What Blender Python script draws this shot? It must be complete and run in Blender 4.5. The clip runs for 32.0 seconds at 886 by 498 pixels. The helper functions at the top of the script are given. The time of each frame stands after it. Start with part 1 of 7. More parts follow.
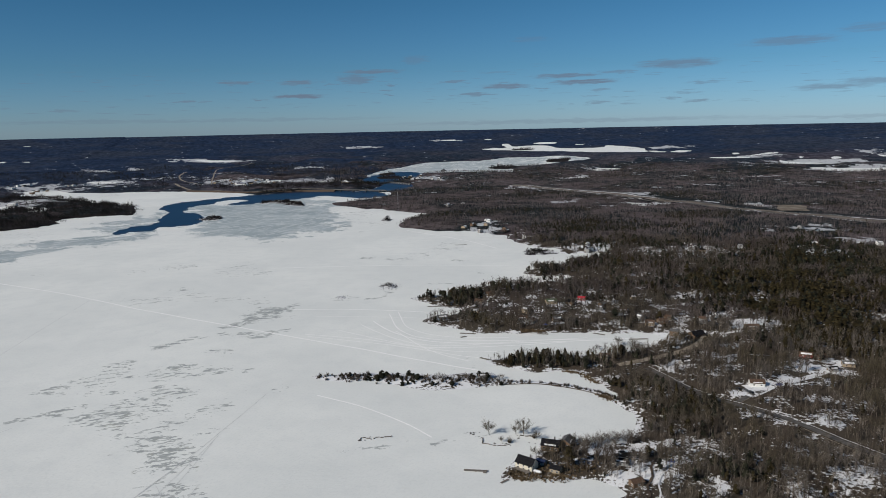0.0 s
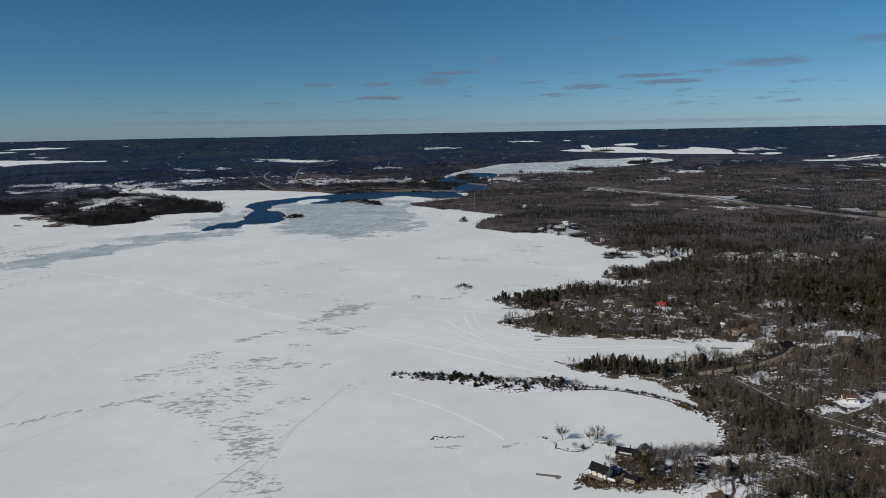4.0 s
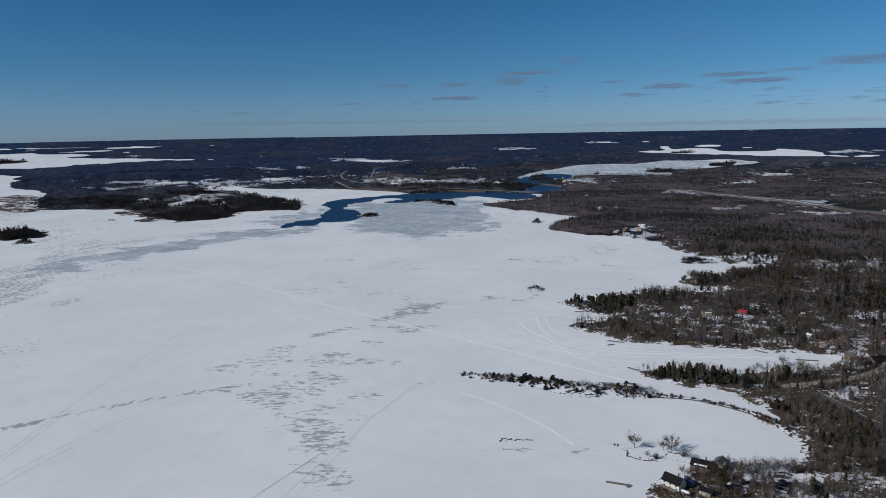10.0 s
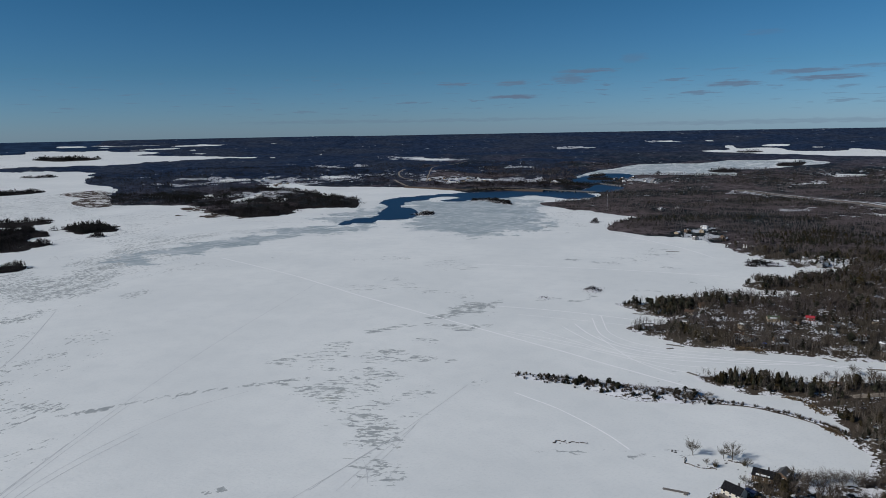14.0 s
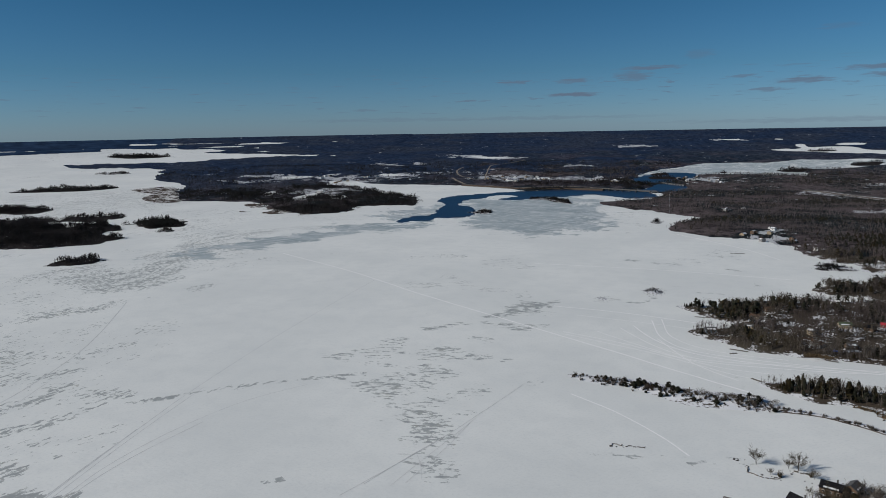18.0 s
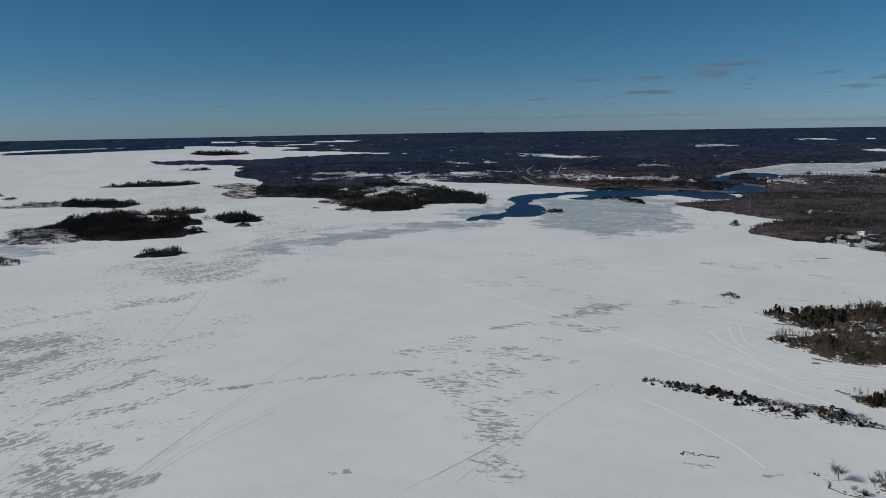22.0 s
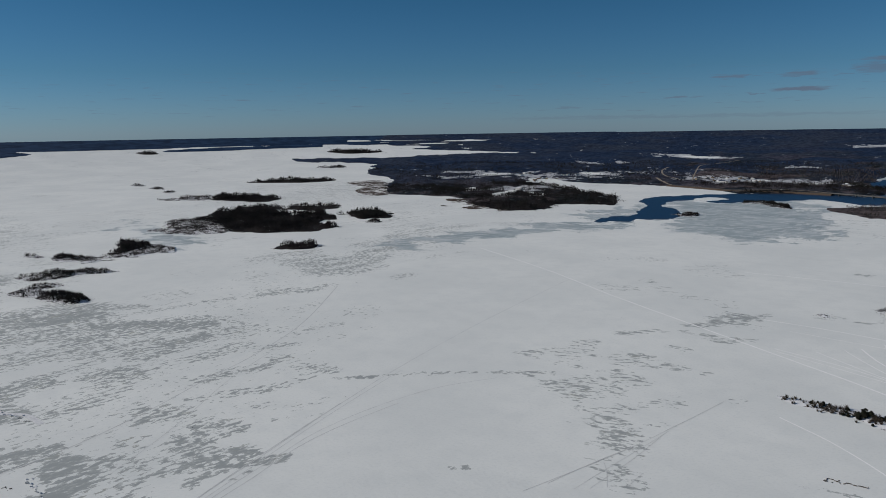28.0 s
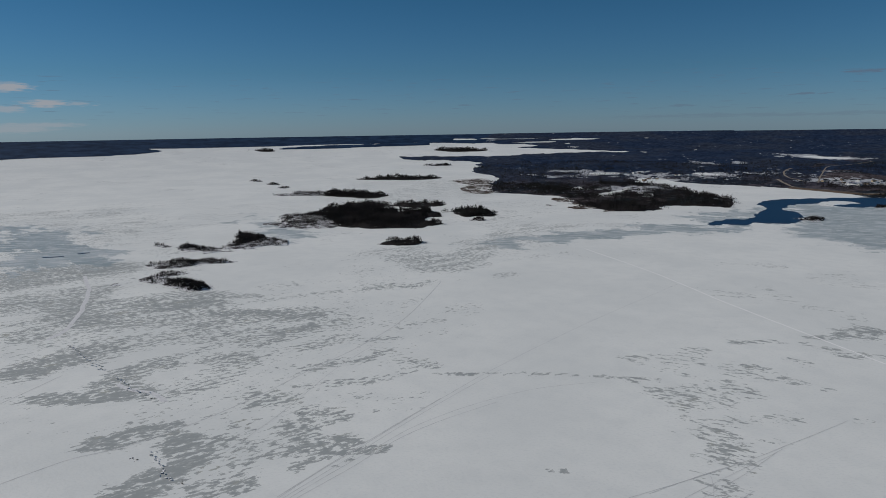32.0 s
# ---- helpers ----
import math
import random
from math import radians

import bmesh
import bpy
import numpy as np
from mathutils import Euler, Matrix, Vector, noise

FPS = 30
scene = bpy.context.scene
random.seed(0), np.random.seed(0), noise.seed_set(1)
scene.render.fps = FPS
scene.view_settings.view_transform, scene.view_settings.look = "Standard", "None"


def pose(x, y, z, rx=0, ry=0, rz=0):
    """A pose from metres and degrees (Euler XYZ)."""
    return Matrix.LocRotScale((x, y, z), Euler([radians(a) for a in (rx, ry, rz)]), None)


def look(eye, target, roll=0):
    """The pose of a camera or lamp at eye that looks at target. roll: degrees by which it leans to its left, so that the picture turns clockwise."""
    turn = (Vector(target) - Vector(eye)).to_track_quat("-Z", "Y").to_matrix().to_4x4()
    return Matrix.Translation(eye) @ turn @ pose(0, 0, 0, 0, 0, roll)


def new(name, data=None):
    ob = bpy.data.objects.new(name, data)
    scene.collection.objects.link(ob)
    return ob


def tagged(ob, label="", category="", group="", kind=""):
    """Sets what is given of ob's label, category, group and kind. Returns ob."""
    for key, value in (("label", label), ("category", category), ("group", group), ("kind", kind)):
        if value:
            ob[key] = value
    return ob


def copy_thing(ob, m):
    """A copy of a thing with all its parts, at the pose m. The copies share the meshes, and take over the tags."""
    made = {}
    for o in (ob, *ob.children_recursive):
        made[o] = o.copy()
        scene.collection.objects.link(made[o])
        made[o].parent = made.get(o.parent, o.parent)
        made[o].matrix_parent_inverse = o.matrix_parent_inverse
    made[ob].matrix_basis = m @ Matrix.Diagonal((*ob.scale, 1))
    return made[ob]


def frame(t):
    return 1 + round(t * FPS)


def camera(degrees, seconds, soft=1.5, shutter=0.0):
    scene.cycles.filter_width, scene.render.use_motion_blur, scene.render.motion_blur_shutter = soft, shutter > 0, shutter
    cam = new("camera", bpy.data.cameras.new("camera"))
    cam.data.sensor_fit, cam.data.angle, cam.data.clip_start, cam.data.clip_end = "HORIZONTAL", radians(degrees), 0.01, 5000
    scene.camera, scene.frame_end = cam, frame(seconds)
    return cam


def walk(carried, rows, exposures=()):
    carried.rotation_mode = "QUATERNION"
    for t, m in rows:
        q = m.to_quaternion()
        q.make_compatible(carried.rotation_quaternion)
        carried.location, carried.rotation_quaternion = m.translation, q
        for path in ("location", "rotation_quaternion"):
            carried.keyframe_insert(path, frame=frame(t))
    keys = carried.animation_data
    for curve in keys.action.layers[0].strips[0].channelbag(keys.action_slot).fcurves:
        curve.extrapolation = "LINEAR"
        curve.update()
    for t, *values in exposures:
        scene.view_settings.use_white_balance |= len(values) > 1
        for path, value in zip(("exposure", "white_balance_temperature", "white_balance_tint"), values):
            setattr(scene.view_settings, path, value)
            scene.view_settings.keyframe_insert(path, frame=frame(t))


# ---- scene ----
cam = camera(65.20, 32.0, soft=0.9)
PATH = [
    (0, pose(0.19, 0.34, 199.94, 79.927, 1.151, -0.001)),
    (1, pose(0.20, 0.35, 199.95, 79.992, 1.147, 2.213)),
    (2, pose(0.21, 0.36, 199.97, 80.059, 1.146, 3.751)),
    (3, pose(0.22, 0.36, 199.99, 80.113, 1.130, 5.180)),
    (3.5, pose(0.23, 0.37, 200.00, 80.122, 1.137, 5.787)),
    (5.5, pose(0.25, 0.38, 200.04, 80.186, 1.117, 7.981)),
    (6, pose(0.26, 0.39, 200.05, 80.209, 1.085, 8.483)),
    (7, pose(0.27, 0.39, 200.07, 80.248, 1.087, 9.347)),
    (8, pose(0.29, 0.40, 200.08, 80.261, 1.045, 10.294)),
    (9, pose(0.30, 0.41, 200.10, 80.269, 1.044, 11.360)),
    (10, pose(0.31, 0.42, 200.12, 80.272, 1.027, 12.450)),
    (11, pose(0.32, 0.42, 200.14, 80.269, 1.037, 13.652)),
    (12, pose(0.34, 0.43, 200.16, 80.288, 1.015, 14.887)),
    (13, pose(0.35, 0.44, 200.18, 80.255, 1.030, 15.990)),
    (14, pose(0.36, 0.45, 200.20, 80.248, 1.008, 17.146)),
    (14.5, pose(0.37, 0.45, 200.21, 80.236, 1.032, 17.784)),
    (16.5, pose(0.39, 0.47, 200.24, 80.192, 1.022, 20.068)),
    (17, pose(0.40, 0.47, 200.25, 80.174, 1.011, 20.677)),
    (18, pose(0.41, 0.48, 200.27, 80.184, 1.029, 21.931)),
    (19, pose(0.42, 0.49, 200.29, 80.170, 1.011, 23.325)),
    (20, pose(0.44, 0.49, 200.31, 80.180, 0.999, 24.745)),
    (21, pose(0.45, 0.50, 200.33, 80.163, 0.991, 26.175)),
    (22, pose(0.46, 0.51, 200.34, 80.152, 0.958, 27.727)),
    (23, pose(0.47, 0.52, 200.36, 80.162, 0.953, 29.203)),
    (24, pose(0.49, 0.52, 200.38, 80.155, 0.961, 30.620)),
    (24.5, pose(0.49, 0.53, 200.39, 80.145, 0.960, 31.329)),
    (26.5, pose(0.52, 0.54, 200.43, 80.174, 0.948, 34.285)),
    (27, pose(0.52, 0.55, 200.44, 80.201, 0.948, 35.384)),
    (27.5, pose(0.53, 0.55, 200.45, 80.218, 0.933, 36.856)),
    (28, pose(0.54, 0.55, 200.46, 80.257, 0.917, 38.258)),
    (28.5, pose(0.54, 0.56, 200.47, 80.262, 0.919, 39.366)),
    (29, pose(0.55, 0.56, 200.48, 80.249, 0.937, 40.428)),
    (30, pose(0.56, 0.57, 200.49, 80.262, 0.887, 42.545)),
    (31, pose(0.57, 0.58, 200.51, 80.265, 0.873, 44.656)),
    (32, pose(0.59, 0.58, 200.53, 80.266, 0.876, 46.907)),
]
EXPOSURES = [(0, 0.28, 6620, 10), (3, 0.22, 6520, 10), (6, 0.15, 6480, 10), (8, 0.13, 6320, 11), (9, 0.13, 6120, 12), (11, 0.11, 5920, 13.5), (13, 0.08, 6020, 12.5), (14, 0.06, 6150, 11), (17, 0.02, 6370, 10), (19, 0.0, 6410, 10), (24, -0.07, 6420, 10), (30, -0.11, 6450, 11), (32, -0.15, 6450, 11)]
walk(cam, PATH, exposures=EXPOSURES)

# ---- light ----
SUN_FROM = Vector((-0.73, -0.47, 0.515)).normalized()
sun = new("sun", bpy.data.lights.new("sun", "SUN"))
sun.data.energy, sun.data.angle, sun.data.color = 3.38, radians(0.6), (1.0, 0.945, 0.865)
sun.matrix_world = look(SUN_FROM * 100, (0, 0, 0))

CLOUDS_A = [(0.2841, 0.0621, 0.0232, 0.0031, 0.7), (0.2017, 0.0631, 0.0248, 0.0039, 0.7), (0.199, 0.0441, 0.0372, 0.0031, 0.9), (0.1003, 0.0766, 0.0449, 0.0031, 0.75), (0.1204, 0.0661, 0.0248, 0.007, 0.6), (0.0368, 0.0916, 0.0194, 0.0062, 0.28), (0.256, 0.0395, 0.0077, 0.0015, 0.6), (0.3506, 0.0381, 0.0139, 0.0019, 0.6), (0.3235, 0.0386, 0.0062, 0.0015, 0.5), (0.0734, 0.0578, 0.007, 0.0023, 0.6), (0.0753, 0.0509, 0.0077, 0.0015, 0.6), (0.0739, 0.0439, 0.0093, 0.0015, 0.6), (0.1557, 0.0604, 0.0062, 0.0023, 0.5), (0.4942, 0.0277, 0.0194, 0.0015, 0.4), (0.397, 0.0225, 0.0116, 0.0012, 0.5), (-0.0179, 0.0608, 0.017, 0.0023, 0.6), (-0.0891, 0.0529, 0.0349, 0.0039, 0.8), (-0.0455, 0.0431, 0.0271, 0.0023, 0.65), (-0.1363, 0.0487, 0.0116, 0.0015, 0.5)]
CLOUDS_B = [(-0.171, 0.0652, 0.0465, 0.0031, 0.75), (-0.2393, 0.0681, 0.031, 0.0023, 0.5), (-0.198, 0.056, 0.0449, 0.0035, 0.85), (-0.2172, 0.0448, 0.0155, 0.0023, 0.5), (-0.0774, 0.0724, 0.0232, 0.0015, 0.3), (-0.3193, 0.0758, 0.0542, 0.0062, 0.65), (-0.453, 0.0962, 0.0542, 0.0062, 0.5), (-0.5369, 0.1056, 0.031, 0.0062, 0.35), (-0.1244, 0.1147, 0.0232, 0.0046, 0.22), (-0.3591, 0.0502, 0.0194, 0.0023, 0.5), (-0.335, 0.038, 0.0194, 0.0015, 0.4), (-0.3103, 0.0299, 0.0116, 0.0019, 0.5), (-0.3461, 0.0266, 0.0217, 0.0023, 0.55), (-0.5002, 0.0386, 0.0426, 0.0039, 0.55), (-0.5445, 0.0432, 0.0349, 0.0046, 0.5), (-0.2175, 0.0281, 0.0232, 0.0015, 0.5), (-0.2515, 0.0249, 0.0155, 0.0015, 0.4), (-0.4048, 0.0248, 0.0155, 0.0012, 0.35)]
CLOUDS_D = [(-0.1753, 0.0269, 0.0093, 0.0012, 0.4), (-0.2097, 0.0367, 0.0116, 0.0012, 0.4), (0.3132, 0.0131, 0.2447, 0.0024, 0.25), (-0.1717, 0.0038, 0.2692, 0.0033, 0.3), (0.4704, 0.0142, 0.1305, 0.0024, 0.25), (-0.5564, 0.0016, 0.1468, 0.0024, 0.25)]
CLOUDS_C = [(1.3688, 0.0592, 0.0245, 0.0065, 0.9), (1.3305, 0.0402, 0.0245, 0.0049, 0.9), (1.2902, 0.0397, 0.0147, 0.0024, 0.5), (1.3727, 0.0333, 0.0212, 0.0049, 0.6), (1.3392, 0.0136, 0.0489, 0.0033, 0.5), (1.3753, 0.0086, 0.0571, 0.0049, 0.5)]


def build_world():
    w = bpy.data.worlds.new("winter_sky")
    scene.world = w
    w.use_nodes = True
    nt = w.node_tree
    N, L = nt.nodes, nt.links
    N.clear()

    def vm(op, a, b=None, c=None):
        n = N.new("ShaderNodeVectorMath")
        n.operation = op
        for k, v in enumerate((a, b, c)):
            if v is None:
                continue
            if isinstance(v, tuple):
                n.inputs[k].default_value = v
            else:
                L.new(v, n.inputs[k])
        return n

    def ma(op, a, b=None, clamp=False):
        n = N.new("ShaderNodeMath")
        n.operation, n.use_clamp = op, clamp
        for k, v in enumerate((a, b)):
            if v is None:
                continue
            if isinstance(v, (int, float)):
                n.inputs[k].default_value = v
            else:
                L.new(v, n.inputs[k])
        return n.outputs[0]

    tc = N.new("ShaderNodeTexCoord")
    sky = N.new("ShaderNodeTexSky")
    sky.sky_type, sky.sun_disc = "NISHITA", False
    sky.sun_elevation = math.asin(SUN_FROM.z)
    sky.sun_rotation = math.atan2(SUN_FROM.x, SUN_FROM.y)
    sky.altitude, sky.air_density, sky.dust_density, sky.ozone_density = 300, 1.0, 0.2, 2.0
    sep = N.new("ShaderNodeSeparateXYZ")
    L.new(tc.outputs["Generated"], sep.inputs[0])
    az = ma("ARCTAN2", ma("MULTIPLY", sep.outputs[0], -1.0), sep.outputs[1])
    el = ma("ARCSINE", sep.outputs[2])
    comb = N.new("ShaderNodeCombineXYZ")
    L.new(az, comb.inputs[0])
    L.new(el, comb.inputs[1])
    no = N.new("ShaderNodeTexNoise")
    no.inputs["Scale"].default_value, no.inputs["Detail"].default_value = 1.0, 5.0
    L.new(vm("MULTIPLY", comb.outputs[0], (60.0, 420.0, 1.0)).outputs[0], no.inputs["Vector"])
    wob = vm("MULTIPLY_ADD", no.outputs["Color"], (0.06, 0.008, 0.0), (-0.03, -0.004, 0.0))
    pos = vm("ADD", comb.outputs[0], wob.outputs[0]).outputs[0]

    def cover(rows):
        total = None
        for a, e, wa, we, dens in rows:
            v = vm("MULTIPLY_ADD", pos, (1 / (wa * 1.25), 1 / (we * 1.25), 0.0), (-a / (wa * 1.25), -e / (we * 1.25), 0.0))
            mr = N.new("ShaderNodeMapRange")
            mr.interpolation_type = "SMOOTHSTEP"
            L.new(vm("LENGTH", v.outputs[0]).outputs["Value"], mr.inputs["Value"])
            for k, val in ((1, 1.0), (2, 0.35), (3, 0.0), (4, dens)):
                mr.inputs[k].default_value = val
            total = mr.outputs[0] if total is None else ma("MAXIMUM", total, mr.outputs[0])
        return total

    wisp = N.new("ShaderNodeTexNoise")
    wisp.inputs["Scale"].default_value, wisp.inputs["Detail"].default_value = 1.0, 4.0
    L.new(vm("MULTIPLY", comb.outputs[0], (26.0, 420.0, 1.0)).outputs[0], wisp.inputs["Vector"])

    def ramp(v, lo, hi, a=0.0, b=1.0):
        mr = N.new("ShaderNodeMapRange")
        mr.interpolation_type = "SMOOTHSTEP"
        L.new(v, mr.inputs["Value"])
        for k, val in ((1, lo), (2, hi), (3, a), (4, b)):
            mr.inputs[k].default_value = val
        return mr.outputs[0]

    low = ma("MULTIPLY", ramp(el, 0.012, 0.03), ramp(el, 0.095, 0.06))
    streaks = ma("MULTIPLY", ma("MULTIPLY", ramp(wisp.outputs[0], 0.60, 0.72), low), 0.4)
    grey, white = cover([(a, e, p, q, 0.9 * d) for a, e, p, q, d in CLOUDS_A + CLOUDS_B + CLOUDS_D]), cover(CLOUDS_C)
    grey = ma("MAXIMUM", ma("MULTIPLY", grey, ramp(wisp.outputs[0], 0.30, 0.50, 0.45, 1.0)), streaks)
    hsv = N.new("ShaderNodeHueSaturation")
    hsv.inputs["Saturation"].default_value, hsv.inputs["Value"].default_value = 1.0, 1.0
    tint = N.new("ShaderNodeValToRGB")
    for k, (p, c) in enumerate(SKY_TINT):
        e = tint.color_ramp.elements[k] if k < 2 else tint.color_ramp.elements.new(p)
        e.position, e.color = p, (*c, 1)
    L.new(ma("MULTIPLY", el, 2.5, True), tint.inputs[0])
    west = ma("ADD", ma("MULTIPLY", sep.outputs[0], 0.07), ma("MULTIPLY", sep.outputs[1], 0.045))
    clear = N.new("ShaderNodeVectorMath")
    clear.operation = "SCALE"
    L.new(vm("MULTIPLY", sky.outputs[0], tint.outputs[0]).outputs[0], clear.inputs[0])
    L.new(ma("ADD", west, 0.97), clear.inputs["Scale"])
    L.new(clear.outputs[0], hsv.inputs["Color"])
    m1 = N.new("ShaderNodeMix")
    m1.data_type = "RGBA"
    L.new(grey, m1.inputs["Factor"])
    L.new(hsv.outputs[0], m1.inputs[6])
    m1.inputs[7].default_value = CLOUD_GREY
    m2 = N.new("ShaderNodeMix")
    m2.data_type = "RGBA"
    L.new(white, m2.inputs["Factor"])
    L.new(m1.outputs[2], m2.inputs[6])
    m2.inputs[7].default_value = CLOUD_WHITE
    bg = N.new("ShaderNodeBackground")
    bg.inputs["Strength"].default_value = SKY_STRENGTH
    L.new(m2.outputs[2], bg.inputs["Color"])
    out = N.new("ShaderNodeOutputWorld")
    L.new(bg.outputs[0], out.inputs[0])


SKY_STRENGTH = 0.07
# clear northern sky: deep blue above, pale over the skyline
# last stop: the unseen upper sky, paled so that its fill is less blue
SKY_TINT = [(0.0, (0.365, 0.585, 1.03)), (0.2, (0.24, 0.49, 0.745)), (0.6, (0.145, 0.43, 0.585)), (1.0, (0.42, 0.58, 0.66))]
CLOUD_GREY, CLOUD_WHITE = (1.6, 2.02, 2.85, 1), (5.0, 5.2, 5.6, 1)
build_world()


# ---- materials ----
class Mat:
    """A small node-material builder."""

    def __init__(self, name):
        self.m = bpy.data.materials.new(name)
        self.m.use_nodes = True
        self.N, self.L = self.m.node_tree.nodes, self.m.node_tree.links
        self.b = self.N["Principled BSDF"]
        self.geo = self.N.new("ShaderNodeNewGeometry").outputs["Position"]

    def put(self, sock, v):
        if isinstance(v, (int, float, tuple)):
            sock.default_value = v
        else:
            self.L.new(v, sock)

    def noise(self, scale, detail=4.0, rough=0.55, stretch=(1, 1, 1), vec=None):
        mp = self.N.new("ShaderNodeMapping")
        mp.inputs["Scale"].default_value = stretch
        self.L.new(vec or self.geo, mp.inputs["Vector"])
        n = self.N.new("ShaderNodeTexNoise")
        n.inputs["Scale"].default_value, n.inputs["Detail"].default_value = scale, detail
        n.inputs["Roughness"].default_value = rough
        self.L.new(mp.outputs[0], n.inputs["Vector"])
        return n.outputs["Fac"]

    def turned(self, angle):
        n = self.N.new("ShaderNodeVectorRotate")
        n.rotation_type = "Z_AXIS"
        n.inputs["Angle"].default_value = angle
        self.L.new(self.geo, n.inputs["Vector"])
        return n.outputs[0]

    def math(self, op, a, b=0.0, clamp=False):
        n = self.N.new("ShaderNodeMath")
        n.operation, n.use_clamp = op, clamp
        self.put(n.inputs[0], a)
        self.put(n.inputs[1], b)
        return n.outputs[0]

    def step(self, v, lo, hi, a=0.0, b=1.0):
        n = self.N.new("ShaderNodeMapRange")
        n.interpolation_type = "SMOOTHSTEP"
        self.put(n.inputs[0], v)
        for k, val in zip((1, 2, 3, 4), (lo, hi, a, b)):
            self.put(n.inputs[k], val)
        return n.outputs[0]

    def mix(self, f, a, b):
        n = self.N.new("ShaderNodeMix")
        n.data_type = "RGBA"
        self.put(n.inputs["Factor"], f)
        self.put(n.inputs[6], a if not isinstance(a, tuple) else (*a[:3], 1))
        self.put(n.inputs[7], b if not isinstance(b, tuple) else (*b[:3], 1))
        return n.outputs[2]

    def attr(self, name):
        n = self.N.new("ShaderNodeAttribute")
        n.attribute_name = name
        return n.outputs["Fac"]

    def rand(self):
        return self.N.new("ShaderNodeObjectInfo").outputs["Random"]

    def island(self):
        return self.N.new("ShaderNodeNewGeometry").outputs["Random Per Island"]

    def bump(self, h, strength, dist):
        n = self.N.new("ShaderNodeBump")
        n.inputs["Strength"].default_value, n.inputs["Distance"].default_value = strength, dist
        self.L.new(h, n.inputs["Height"])
        self.L.new(n.outputs[0], self.b.inputs["Normal"])

    def done(self, color, rough=0.8, metal=0.0, spec=0.3):
        self.put(self.b.inputs["Base Color"], color if not isinstance(color, tuple) else (*color[:3], 1))
        self.put(self.b.inputs["Roughness"], rough)
        self.b.inputs["Metallic"].default_value = metal
        self.b.inputs["Specular IOR Level"].default_value = spec
        return self.m


def mat_ice():
    k = Mat("snow_on_ice")
    big, mid = k.noise(0.006, 3), k.noise(0.05, 4, 0.6)
    snow = k.mix(k.step(big, 0.35, 0.65), (0.715, 0.735, 0.722), (0.785, 0.80, 0.78))
    snow = k.mix(k.math("MULTIPLY", k.step(mid, 0.4, 0.75), 0.36), snow, (0.635, 0.66, 0.657))
    fine = k.noise(0.5, 4, 0.65, (0.8, 1.25, 1), k.turned(-0.87))
    snow = k.mix(k.math("MULTIPLY", k.step(fine, 0.48, 0.68), 0.32), snow, (0.595, 0.625, 0.627))
    # wind-blown slush: sharp small flakes, gathered in drifts
    lay = k.attr("lay")

    def flakes(angle, stretch):
        wind = k.turned(angle)
        f = k.math("ADD", k.math("MULTIPLY", k.noise(0.17, 4, 0.6, stretch, wind), 0.76), k.math("MULTIPLY", k.noise(0.45, 3, 0.6, (0.8, 1.3, 1), wind), 0.24))
        return k.math("ADD", f, k.math("MULTIPLY", k.math("SUBTRACT", k.noise(0.032, 4, 0.6, (0.5, 1.6, 1), wind), 0.5), 0.34))

    f = k.math("ADD", k.math("MULTIPLY", flakes(-1.37, (0.76, 1.42, 1)), k.math("SUBTRACT", 1.0, lay)), k.math("MULTIPLY", flakes(-3.42, (0.65, 1.5, 1)), lay))
    dens = k.attr("slush")
    lim = k.math("SUBTRACT", 0.72, k.math("MULTIPLY", dens, 0.25))
    over = k.math("SUBTRACT", f, lim)
    slush = k.math("MULTIPLY", k.step(over, -0.006, 0.022), k.step(dens, 0.04, 0.2))
    grey = k.mix(k.step(over, 0.0, 0.12), (0.43, 0.45, 0.445), (0.29, 0.315, 0.318))
    grey = k.mix(k.math("MULTIPLY", k.step(k.noise(0.5, 4, 0.7, (0.6, 1.4, 1), k.turned(-1.4)), 0.4, 0.65), 0.35), grey, (0.25, 0.272, 0.274))
    grey = k.mix(k.math("MULTIPLY", k.step(k.noise(0.045, 3), 0.60, 0.70), 0.5), grey, (0.36, 0.36, 0.29))
    col = k.mix(k.math("MULTIPLY", slush, 0.88), snow, grey)
    thin = k.attr("thin")
    lie = k.turned(-0.4)
    vein = k.math("ADD", k.math("MULTIPLY", k.noise(0.014, 5, 0.6, (0.7, 1.3, 1), lie), 0.5), k.math("MULTIPLY", k.noise(0.045, 5, 0.7, (0.8, 1.15, 1), lie), 0.5))
    tl = k.step(k.math("ADD", thin, k.math("MULTIPLY", k.math("SUBTRACT", vein, 0.5), 5.2)), 0.48, 0.53)
    tl = k.math("MULTIPLY", tl, k.step(thin, 0.02, 0.2))
    icecol = k.mix(k.step(k.noise(0.011, 6, 0.65, (0.6, 1.4, 1)), 0.38, 0.66), (0.31, 0.365, 0.375), (0.46, 0.505, 0.51))
    crumbs = k.step(k.noise(0.055, 5, 0.62, (0.45, 1.5, 1), k.turned(-0.95)), 0.515, 0.55)
    icecol = k.mix(k.math("MULTIPLY", crumbs, 0.75), icecol, (0.62, 0.64, 0.64))
    col = k.mix(k.math("MULTIPLY", tl, 0.93), col, icecol)
    k.bump(k.noise(0.30, 6, 0.6, (0.8, 1.25, 1)), 0.22, 0.5)
    return k.done(col, k.mix(tl, (0.75,) * 3, (0.45,) * 3), spec=0.25)


def mat_water():
    k = Mat("open_water")
    k.bump(k.noise(0.4, 5, 0.6), 0.25, 0.3)
    return k.done(k.mix(k.noise(0.01, 4), (0.004, 0.015, 0.046), (0.007, 0.026, 0.068)), 0.35, spec=0.22)


